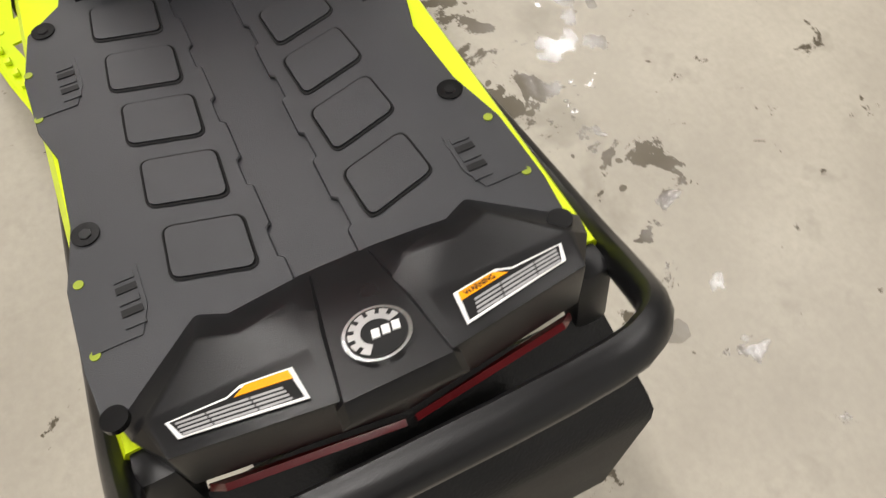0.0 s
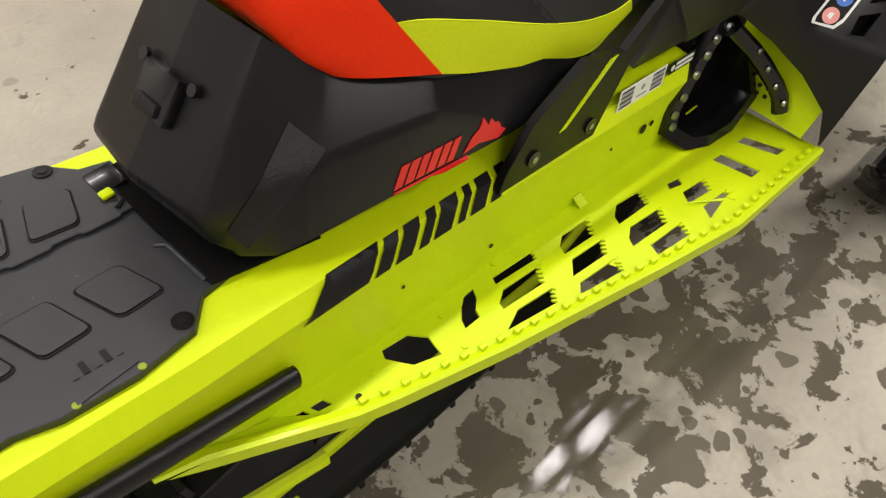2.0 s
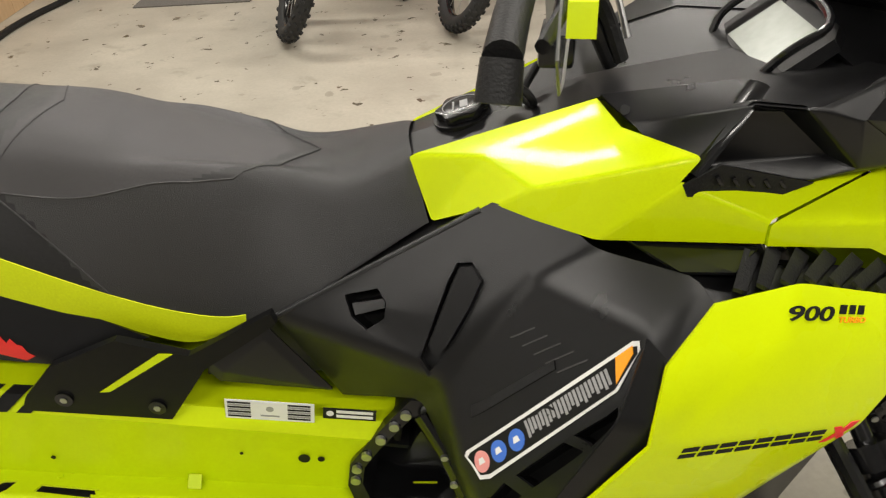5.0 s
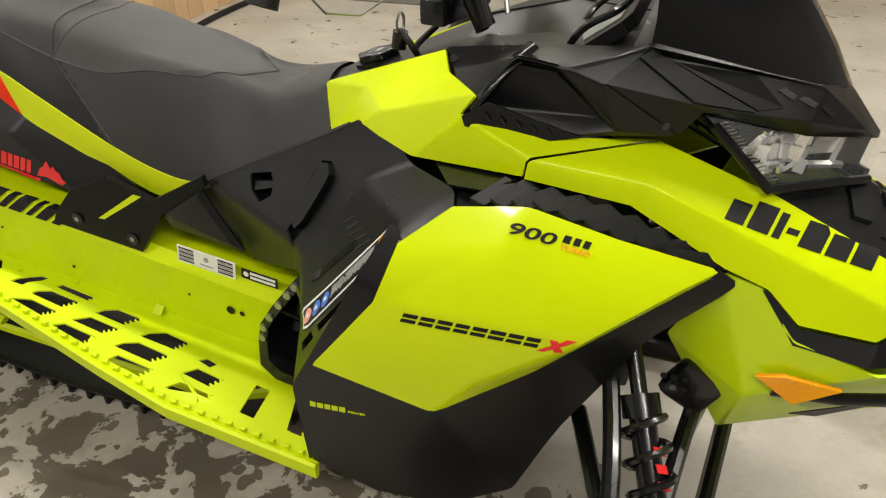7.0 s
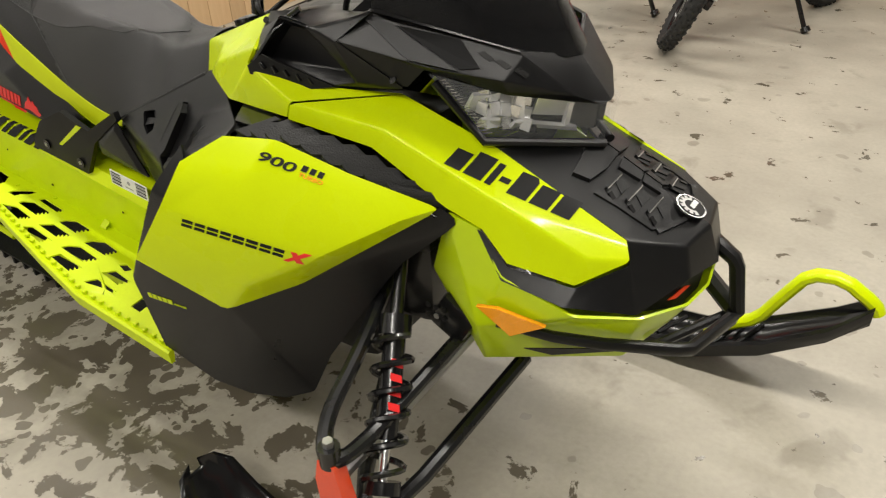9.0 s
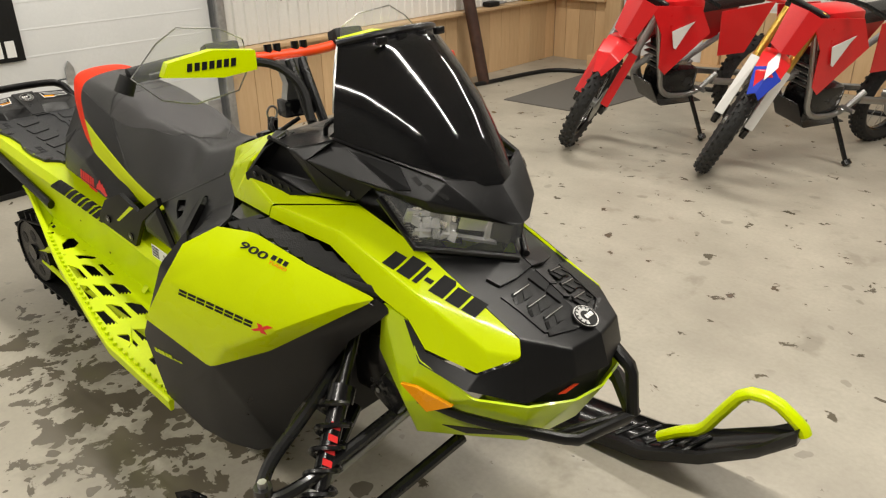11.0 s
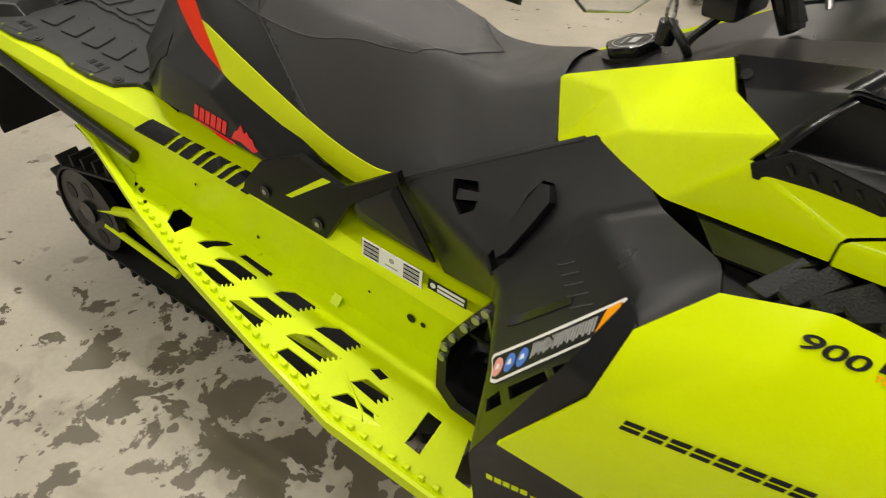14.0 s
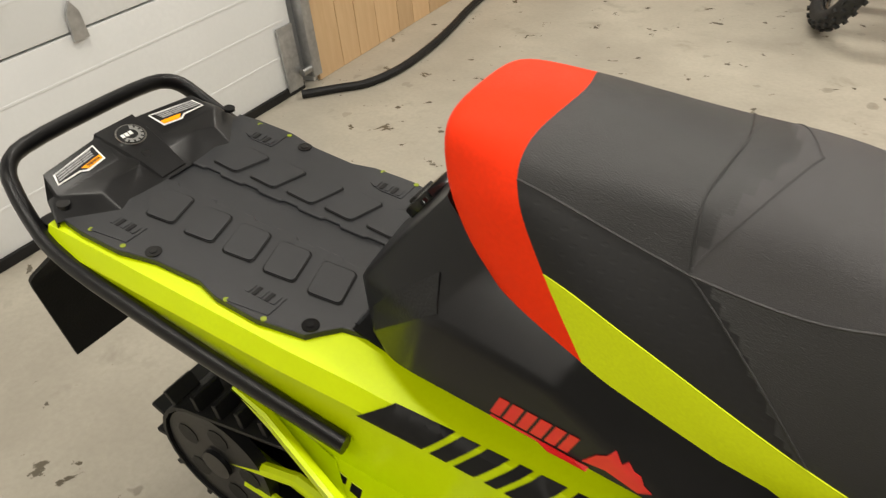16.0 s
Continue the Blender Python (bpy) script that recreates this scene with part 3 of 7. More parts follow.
# tunnel: one long folded sheet
def tunnel_bm():
    bm = bmesh.new()
    sect = []
    for x in (0.012, 0.15, 0.35, 0.5, 0.62, 0.9, 1.2, 1.6, 1.72):
        t = deck_z(x) - 0.008
        if x > 0.62:
            t -= 0.02 * (x - 0.62)
        lo = t - 0.115 if x < 0.5 else board_z(x) - 0.004
        k = max(0.0, min(1.0, (0.72 - x) / 0.2))
        half = [(-0.165, t), (-0.2 - 0.008 * k, t - 0.004), (-0.215 - 0.008 * k, t - 0.035), (-0.205 - 0.006 * k, t - 0.085), (-0.207, lo)]
        pts = [(y, z) for y, z in reversed(half)] + [(-y, z) for y, z in half]
        sect.append([bm.verts.new((x, y, z)) for y, z in pts])
    for a, c in zip(sect, sect[1:]):
        for i in range(len(a) - 1):
            bm.faces.new((a[i], a[i + 1], c[i + 1], c[i]))
    bmesh.ops.recalc_face_normals(bm, faces=bm.faces)
    bmesh.ops.solidify(bm, geom=list(bm.faces), thickness=0.004)
    return bm


tunnel = part("tunnel", tunnel_bm(), LIME_METAL, sled, "folded lime sheet-metal tunnel", 20)

# running boards with traction openings
OUT = [(0.50, -0.21), (0.64, -0.278), (0.70, -0.296), (0.88, -0.341), (1.2, -0.405), (1.39, -0.438), (1.72, -0.441)]


def toothed(pts, edge, n=4, h=0.010):
    """An opening's outline with small teeth along one of its sides."""
    out = []
    for i, p in enumerate(pts):
        q = pts[(i + 1) % len(pts)]
        out.append(p)
        if i in edge:
            a, c = Vector(p), Vector(q)
            d = c - a
            nrm = Vector((d.y, -d.x)).normalized()
            cen = sum((Vector(v) for v in pts), Vector((0, 0))) / len(pts)
            if nrm.dot(cen - (a + c) / 2) < 0:
                nrm = -nrm
            for k in range(n):
                s = (k + 0.25) / n
                out += [tuple(a + d * s), tuple(a + d * (s + 0.22 / n) + nrm * h), tuple(a + d * (s + 0.5 / n) + nrm * h * 0.7), tuple(a + d * (s + 0.6 / n))]
    return out


HOLES = [
    [(0.736, -0.222), (0.783, -0.226), (0.803, -0.250), (0.795, -0.287), (0.752, -0.273), (0.729, -0.238)],
    [(0.90, -0.230), (0.922, -0.228), (0.912, -0.246), (0.893, -0.262), (0.888, -0.276), (0.855, -0.277), (0.862, -0.262), (0.88, -0.244)],
    toothed([(0.962, -0.233), (1.058, -0.237), (1.050, -0.254), (0.955, -0.247)], (1,), 2, 0.006),
    toothed([(0.957, -0.262), (1.043, -0.266), (1.018, -0.297), (0.926, -0.290), (0.930, -0.278)], (1,)),
    toothed([(0.943, -0.305), (1.025, -0.313), (1.0, -0.338), (0.900, -0.322)], (1,)),
    toothed([(1.124, -0.247), (1.195, -0.250), (1.170, -0.284), (1.092, -0.279), (1.10, -0.262)], (1,)),
    toothed([(1.092, -0.294), (1.176, -0.299), (1.148, -0.326), (1.062, -0.320)], (1,)),
    toothed([(1.060, -0.336), (1.155, -0.342), (1.138, -0.368), (1.040, -0.352)], (1,)),
    toothed([(1.262, -0.262), (1.330, -0.268), (1.312, -0.300), (1.222, -0.297), (1.232, -0.280)], (1,)),
    toothed([(1.232, -0.314), (1.318, -0.320), (1.292, -0.352), (1.195, -0.346), (1.205, -0.330)], (1,)),
    toothed([(1.220, -0.364), (1.312, -0.368), (1.298, -0.396), (1.21, -0.386)], (1,), 3),
    [(1.385, -0.290), (1.415, -0.296), (1.405, -0.312), (1.372, -0.304)],
    toothed([(1.385, -0.324), (1.452, -0.330), (1.436, -0.358), (1.365, -0.350)], (1,), 3),
    toothed([(1.378, -0.372), (1.456, -0.376), (1.44, -0.404), (1.36, -0.398)], (1,), 3),
    [(1.515, -0.310), (1.548, -0.312), (1.558, -0.392), (1.525, -0.390)],
    [(1.605, -0.312), (1.638, -0.314), (1.662, -0.392), (1.63, -0.390)],
    [(0.60, -0.228), (0.622, -0.230), (0.628, -0.246), (0.606, -0.242)],
    [(0.575, -0.224), (0.592, -0.226), (0.596, -0.238), (0.578, -0.234)],
]


def running_board_bm(flip):
    bm = bmesh.new()
    s = 1 if not flip else -1
    edges = []
    for loop in [[(0.50, -0.207)] + OUT[1:] + [(1.72, -0.207)]] + HOLES:
        vs = [bm.verts.new((x, s * y, board_z(x))) for x, y in loop]
        edges += [bm.edges.new((vs[i], vs[(i + 1) % len(vs)])) for i in range(len(vs))]
    bmesh.ops.triangle_fill(bm, use_beauty=True, use_dissolve=False, edges=edges)
    bmesh.ops.recalc_face_normals(bm, faces=bm.faces)
    bmesh.ops.solidify(bm, geom=list(bm.faces), thickness=0.004)
    return bm


def edge_rail_bm(flip):
    """The folded outer edge, rising to a point at the rear."""
    s = -1 if flip else 1
    bm = bmesh.new()
    line = [(0.398, -0.232, 0.592, 0.594), (0.46, -0.236, 0.54, 0.57)] + [(x, y, board_z(x) - 0.030, board_z(x) + 0.004) for x, y in OUT[1:]]
    rings = []
    for x, y, lo, hi in line:
        rings.append([bm.verts.new((x, s * (y + dy), z)) for dy, z in ((0.012, hi - 0.003), (0.0, hi), (-0.006, hi - 0.004), (-0.004, lo), (0.006, lo))])
    for a, c in zip(rings, rings[1:]):
        for k in range(5):
            bm.faces.new((a[k], a[(k + 1) % 5], c[(k + 1) % 5], c[k]))
    bm.faces.new(rings[0])
    bm.faces.new(rings[-1][::-1])
    return bm


for flip in (False, True):
    s = -1 if flip else 1
    rb = part("running_board", running_board_bm(flip), LIME_METAL, sled, "lime running board with toothed openings")
    part("edge_rail", edge_rail_bm(flip), LIME_METAL, rb)
    for k in range(34):
        x = 0.66 + k * 0.031
        i = max(j for j in range(len(OUT) - 1) if OUT[j][0] <= x)
        f = (x - OUT[i][0]) / (OUT[i + 1][0] - OUT[i][0])
        y = OUT[i][1] + f * (OUT[i + 1][1] - OUT[i][1])
        part("grip_tooth", box_bm(x, s * (y + 0.012), board_z(x) + 0.006, 0.012, 0.010, 0.008, 0.002), LIME_METAL, rb)
    rear = [(0.42, -0.212, 0.575), (0.46, -0.236, 0.555), (0.64, -0.278, board_z(0.64) + 0.002), (0.56, -0.212, board_z(0.56) + 0.002)]
    part("rear_web", shell_bm(rear, [(0, 1, 2, 3)], 0.004, 0, flip), LIME_METAL, rb)
    for x, y in ((0.70, -0.245), (0.845, -0.238), (0.66, -0.262), (0.985, -0.215), (0.83, -0.300)):
        part("rivet", disc_bm(pose(x, s * y, board_z(x) - 0.001), 0.005, 0.004, 10), BLACK_METAL if x < 0.7 else LIME_METAL, rb)
    part("seam_bracket", shell_bm([(1.20, -0.209, board_z(1.20) + 0.018), (1.222, -0.209, board_z(1.222) + 0.018), (1.222, -0.228, board_z(1.222) + 0.004), (1.20, -0.228, board_z(1.20) + 0.004)], [(0, 1, 2, 3)], 0.003, 0, flip), LIME_METAL, rb)

# deck mat with its raised pads
CY = 0.010
EDGE = [(0.60, 0.142), (0.56, 0.15), (0.525, 0.19), (0.45, 0.204), (0.37, 0.202), (0.326, 0.190), (0.237, 0.194), (0.17, 0.209), (0.087, 0.21), (0.04, 0.205)]


def deck_half(s):
    """One side of the mat from the notched middle channel to the wavy outer edge."""
    inner = [(0.60, 0.034)]
    x = 0.56
    while x > 0.12:
        inner += [(x, 0.034), (x - 0.004, 0.029), (x - 0.052, 0.029), (x - 0.056, 0.034)]
        x -= 0.088
    inner.append((0.04, 0.034))
    loop = [(x, CY + s * y) for x, y in inner] + [(x, CY + s * y) for x, y in reversed(EDGE)]
    bm = prism_bm(loop, 0.012)
    for v in bm.verts:
        v.co.z += deck_z(v.co.x) - 0.010
    bmesh.ops.recalc_face_normals(bm, faces=bm.faces)
    return bevelled(bm, 0.0012, 1, 50)


deck = part("rear_deck", join_bm(box_bm(0.32, CY, 0.0, 0.6, 0.08, 0.006, 0)), DECK, sled, "black moulded rear deck with raised pads")
for v in deck.data.vertices:
    v.co.z += deck_z(v.co.x) - 0.006
for s in (-1, 1):
    part("deck_mat", deck_half(s), DECK, deck)
    for x0 in (0.116, 0.202, 0.285, 0.367, 0.453):
        y0, y1 = 0.052, 0.124
        lp = [(x0, y0), (x0 + 0.060, y0 - 0.004), (x0 + 0.080, y1 - 0.006), (x0 + 0.022, y1)]
        cen = (sum(p[0] for p in lp) / 4, sum(p[1] for p in lp) / 4)
        # black base plate and thin bead paint in the groove shade round each pad
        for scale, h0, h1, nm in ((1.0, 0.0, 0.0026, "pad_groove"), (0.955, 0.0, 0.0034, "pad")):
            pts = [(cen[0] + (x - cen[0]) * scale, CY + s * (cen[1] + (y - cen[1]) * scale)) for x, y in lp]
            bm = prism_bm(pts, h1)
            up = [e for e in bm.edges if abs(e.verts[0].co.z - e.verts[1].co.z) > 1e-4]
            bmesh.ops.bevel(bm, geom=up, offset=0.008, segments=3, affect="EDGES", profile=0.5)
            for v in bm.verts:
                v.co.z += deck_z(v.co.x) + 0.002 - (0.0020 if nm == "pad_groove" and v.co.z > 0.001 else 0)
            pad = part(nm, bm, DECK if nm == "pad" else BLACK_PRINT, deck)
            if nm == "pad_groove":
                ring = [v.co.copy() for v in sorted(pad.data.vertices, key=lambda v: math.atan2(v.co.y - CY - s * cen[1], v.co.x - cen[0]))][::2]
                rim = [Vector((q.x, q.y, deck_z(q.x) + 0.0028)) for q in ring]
                part("pad_edge", tube_bm(rim, 0.0015, 5, closed=True), BLACK_PRINT, deck, "black line drawn for the shade in the groove round the pad")
    for x, y in ((0.522, 0.172), (0.222, 0.182)):
        bolt = part("deck_screw", disc_bm(pose(x, CY + s * y, deck_z(x) + 0.001, 0, 8, 0), 0.013, 0.003, 20, 0.001), BLACK_GLOSS, deck)
        part("screw_socket", disc_bm(pose(x, CY + s * y, deck_z(x) + 0.0042, 0, 8, 0), 0.006, 0.001, 6), BLACK_METAL, bolt)
    for x in (0.459, 0.388, 0.172, 0.098):
        # lime disc on the mat, its colour darkened for shade inside the hole
        part("tie_hole", disc_bm(pose(x, CY + s * 0.198, deck_z(x) + 0.0015, 0, 8, 0), 0.0046, 0.0015, 14), shader("lime_shadow", (0.22, 0.28, 0.004), 0.5, grain=0.1), deck, "lime metal in a tie-down hole, darkened in colour for shade")
    for xc in (0.425, 0.135):
        rim = [(xc - 0.036, 0.20), (xc - 0.036, 0.158), (xc - 0.01, 0.148), (xc + 0.035, 0.148), (xc + 0.035, 0.19)]
        bm = prism_bm([(x, CY + s * y) for x, y in rim], 0.0012)
        for v in bm.verts:
            v.co.z += deck_z(v.co.x) + 0.002
        plate = part("link_plate", bm, DECK, deck)
        for k in range(5):
            x = xc - 0.026 + 0.012 * k
            bm = prism_bm([(x, CY + s * 0.152), (x + 0.007, CY + s * 0.152), (x + 0.007, CY + s * 0.170), (x, CY + s * 0.170)], 0.0024)
            for v in bm.verts:
                v.co.z += deck_z(v.co.x) + 0.002
            part("rib", bm, BLACK_PRINT if k % 2 else DECK, plate)
        bm = bars_bm([0.5, 0.5, 0.5, 0.5], 0.013, pose(xc - 0.024, CY + s * 0.183, deck_z(xc) + 0.002, 0, 8, 0), 0.4, 0.1, 0.002)
        part("raised_print", bm, BLACK_PRINT, plate)
part("latch_slot", box_bm(0.575, 0.115, deck_z(0.575) + 0.004, 0.04, 0.05, 0.006, 0.002), BLACK_GLOSS, deck)
part("latch_tongue", box_bm(0.562, 0.085, deck_z(0.562) + 0.006, 0.018, 0.016, 0.006, 0.003), LIME, deck, "small lime latch tongue")
for s in (-1, 1):
    part("mat_ridge", tube_bm([(0.56, CY + s * 0.045, deck_z(0.56) + 0.002), (0.572, CY + s * 0.055, deck_z(0.57) + 0.002), (0.575, CY + s * 0.135, deck_z(0.575) + 0.002)], 0.004, 6), DECK, deck)

# tail housing with its lamp

def tail_bm(s):
    v = [(0.092, 0.0, 0.770), (0.092, 0.035, 0.770), (0.085, 0.10, 0.772), (0.098, 0.125, 0.769), (0.035, 0.206, 0.776),
         (0.045, 0.035, 0.795), (0.055, 0.05, 0.800), (0.05, 0.095, 0.803), (0.065, 0.128, 0.796), (0.012, 0.19, 0.800),
         (0.03, 0.0, 0.804), (-0.045, 0.0, 0.836), (-0.042, 0.05, 0.837), (0.014, 0.050, 0.809), (0.016, 0.178, 0.806), (-0.026, 0.166, 0.831),
         (-0.052, 0.0, 0.765), (-0.03, 0.17, 0.757), (-0.035, 0.0, 0.715), (-0.012, 0.18, 0.712), (0.03, 0.206, 0.72)]
    f = [(0, 1, 5, 10), (1, 2, 7, 6, 5), (2, 3, 8, 7), (3, 4, 9, 8), (5, 6, 13, 12, 11, 10), (6, 7, 13), (7, 8, 14, 13), (8, 9, 14), (13, 14, 15, 12),
         (11, 12, 15, 17, 16), (16, 17, 19, 18), (9, 4, 20, 19, 17, 15, 14)]
    return shell_bm([(x, -y, z) for x, y, z in v], f, 0.004, 0.004, s > 0)


tail = new("tail_housing")
tail.parent = sled
tail_half = part("housing_half", tail_bm(-1), BLACK, tail, "black moulded tail housing")
tail_left = part("housing_half", tail_bm(1), BLACK, tail, "black moulded tail housing")
for s in (-1, 1):
    part("corner_cap", box_bm(-0.004, s * 0.192, 0.725, 0.05, 0.035, 0.085, 0.010, (0, 12, 0)), BLACK, tail)
    lens = [(-0.0555, 0.004, 0.760), (-0.038, 0.15, 0.752), (-0.028, 0.165, 0.735), (-0.047, 0.004, 0.728)]
    part("tail_light", shell_bm([(x, s * y, z) for x, y, z in lens], [(0, 1, 2, 3)], 0.006, 0.002), RED_LENS, tail, "dark red tail lamp lens")
    # warning label: white frame, orange head, grey print
    flip = s > 0
    tgt = [tail_half]
    m = frame_on((-0.031, -0.062, 0.832), (0.016, -0.100, -0.004), (0.44, 0.05, 0.89))
    lp = [(0.0, 0.001), (0.095, 0.003), (0.106, 0.023), (0.060, 0.028), (0.050, 0.036), (0.010, 0.036)]
    cx, cy2 = 0.053, 0.014
    hx = 0.010
    decal("warning_label", prism_bm(lp, 0.0008, m), m, tgt, WHITE, tail, "white-framed warning label", flip, 0.001)
    decal("label_field", prism_bm([(cx + (x - cx) * 0.93, cy2 + (y - cy2) * 0.80) for x, y in lp], 0.0008, m), m, tgt, BLACK_PRINT, tail, "", flip, 0.0016)
    decal("label_head", prism_bm([(hx, 0.024), (hx + 0.044, 0.024), (hx + 0.036, 0.033), (hx + 0.003, 0.033)], 0.0008, m), m, tgt, AMBER, tail, "orange warning strip", flip, 0.0022)
    if not flip:
        decal("label_word", letters_bm("WARNING", 0.006, m @ pose(hx + 0.006, 0.0255, 0), 0.028, 0.0006), m, tgt, BLACK_PRINT, tail, "", False, 0.0028)
    else:
        decal("label_word", letters_bm("WARNING", 0.006, frame_on((-0.025, 0.102, 0.830), (-0.016, -0.100, 0.004), (0.44, -0.05, 0.89)) @ pose(0.0, 0.0255, 0), 0.028, 0.0006), frame_on((-0.025, 0.102, 0.830), (-0.016, -0.100, 0.004), (0.44, -0.05, 0.89)), [tail_left], BLACK_PRINT, tail, "", False, 0.0028)
    for k in range(4):
        decal_bars("label_print", [10, 13, 9], 0.0024, m @ pose(0.012 + 0.002 * k, 0.004 + 0.0042 * k, 0), tgt, GREY_PRINT, tail, "", flip, 0.5, 0.2, 0.0006, 0.0022)
    part("tail_screw", disc_bm(pose(0.03, CY + s * 0.19, 0.792, 0, 12, 0), 0.011, 0.006, 18, 0.001), BLACK_GLOSS, tail)


def emblem(m, r, parent):
    e = part("round_emblem", disc_bm(m, r, 0.004, 32, 0.001), CHROME, parent, "round chrome and black emblem")
    part("emblem_disc", disc_bm(m @ pose(0, 0, 0.002), r * 0.88, 0.003, 32), BLACK_PRINT, e)
    arc = [0.35 + 0.2 * k for k in range(20)]
    part("emblem_arc", prism_bm([(r * 0.82 * math.cos(q), r * 0.82 * math.sin(q)) for q in arc] + [(r * 0.46 * math.cos(q), r * 0.46 * math.sin(q)) for q in reversed(arc)], 0.0054, m), STEEL, e, "bright arc of the emblem")
    for k in range(3):
        part("emblem_bar", box_bm(0, 0, 0, r * 0.22, r * 0.32, 0.0012, 0), WHITE, e).matrix_world = m @ pose(r * (0.30 * k - 0.05), -r * 0.08, 0.0056, 0, 0, -10)
    for k in range(7):
        q = 0.5 * k + 0.7
        part("emblem_mark", box_bm(0, 0, 0, r * 0.12, r * 0.2, 0.0012, 0), BLACK_PRINT, e).matrix_world = m @ pose(r * 0.74 * math.cos(q), r * 0.74 * math.sin(q), 0.0052, 0, 0, math.degrees(q) - 90)
    return e


hump = [(0.086, 0.026, 0.776), (0.046, 0.030, 0.801), (0.018, 0.034, 0.815), (-0.046, 0.042, 0.842), (-0.057, 0.044, 0.826)]
bm = bmesh.new()
tops = [[bm.verts.new((x, q * y, z)) for q in (-1, 1)] for x, y, z in hump]
feet = [[bm.verts.new((x, q * (y + 0.007), z - 0.012)) for q in (-1, 1)] for x, y, z in hump]
for i in range(len(hump) - 1):
    bm.faces.new((tops[i][0], tops[i][1], tops[i + 1][1], tops[i + 1][0]))
    for q in (0, 1):
        bm.faces.new((tops[i][q], tops[i + 1][q], feet[i + 1][q], feet[i][q]))
for i in (0, -1):
    bm.faces.new((tops[i][0], tops[i][1], feet[i][1], feet[i][0]))
part("tail_hump", bevelled(bm, 0.003, 2, 15), BLACK, tail)
emblem(frame_on((-0.006, 0.0, 0.8255), (0, -1, 0), (0.39, 0, 0.92)), 0.027, tail)

# rear bumper: a rounded loop that runs on as side bars
loop = []
for s in (-1, 1):
    leg = [(0.60, s * 0.222, 0.560), (0.30, s * 0.229, 0.645), (0.03, s * 0.229, 0.725), (-0.045, s * 0.21, 0.79), (-0.088, s * 0.19, 0.84), (-0.108, s * 0.14, 0.856)]
    loop = leg + loop[::-1] if s < 0 else loop + leg[::-1]
part("rear_bumper", tube_bm(loop, 0.0185, 12, smooth=2, squash=0.72), BLACK, sled, "black tubular rear bumper")
part("number_holder", box_bm(-0.075, -0.01, 0.665, 0.012, 0.18, 0.07, 0.004, (0, 20, 0)), BLACK, sled, "black plate holder below the tail lamp")
flap = [(-0.025, -0.205, 0.70), (-0.025, 0.205, 0.70), (-0.125, 0.228, 0.62), (-0.125, -0.228, 0.62), (-0.15, 0.20, 0.40), (-0.15, -0.20, 0.40)]
one("snow_flap", flap, [(0, 1, 2, 3), (3, 2, 4, 5)], RUBBER, sled, "black rubber snow flap", 0.006, 0.02)


# track, wheels and rails
def belt_path():
    pts = []
    for k in range(13):
        q = math.radians(-90 - 15 * k)
        pts.append((0.185 + 0.145 * math.cos(q), 0.235 + 0.145 * math.sin(q)))
    pts += [(0.6, 0.44), (1.1, 0.42), (1.5, 0.47), (1.64, 0.44), (1.70, 0.36), (1.66, 0.27), (1.45, 0.13), (1.30, 0.045), (0.85, 0.035)]
    return pts


def resample(pts, step):
    out = []
    P = [Vector((x, 0, z)) for x, z in pts]
    P.append(P[0])
    for a, c in zip(P, P[1:]):
        n = max(1, round((c - a).length / step))
        out += [a.lerp(c, i / n) for i in range(n)]
    return out


def track_bm():
    pts = resample(belt_path(), 0.03)
    n = len(pts)
    bm = bmesh.new()
    rings, nrm = [], []
    for i, p in enumerate(pts):
        d = (pts[(i + 1) % n] - pts[i - 1]).normalized()
        o = Vector((d.z, 0, -d.x))
        nrm.append(o)
        rings.append([bm.verts.new(p + o * h + Vector((0, y, 0))) for y, h in ((-0.19, 0.0), (0.19, 0.0), (0.19, 0.008), (-0.19, 0.008))])
    for i in range(n):
        a, c = rings[i], rings[(i + 1) % n]
        for k in range(4):
            bm.faces.new((a[k], a[(k + 1) % 4], c[(k + 1) % 4], c[k]))
    cen = Vector((0.8, 0, 0.24))
    sign_o = 1 if nrm[0].dot(pts[0] - cen) > 0 else -1
    lugs = []
    for i in range(0, n, 2):
        o = nrm[i] * sign_o
        d = (pts[(i + 1) % n] - pts[i - 1]).normalized()
        for y0, y1 in ((-0.185, -0.12), (-0.10, -0.03), (0.03, 0.10), (0.12, 0.185)):
            if (i // 2) % 2 and abs(y0) < 0.11:
                continue
            m = Matrix((d, Vector((0, 1, 0)), o)).transposed().to_4x4()
            m.translation = pts[i] + o * 0.018 + Vector((0, (y0 + y1) / 2, 0))
            lugs.append((round(y1 - y0, 3), m))
    return bm, lugs


belt, lugs = track_bm()
track = part("track", belt, RUBBER, sled, "wet black rubber track with lugs")
lug_mesh = {}
for wide, m in lugs:
    if wide not in lug_mesh:
        lug_mesh[wide] = mesh_of(box_bm(0, 0, 0, 0.012, wide, 0.034, 0.002), "lug")
        lug_mesh[wide].materials.append(RUBBER)
    o = new("lug", lug_mesh[wide])
    o.parent = track
    o.matrix_world = m
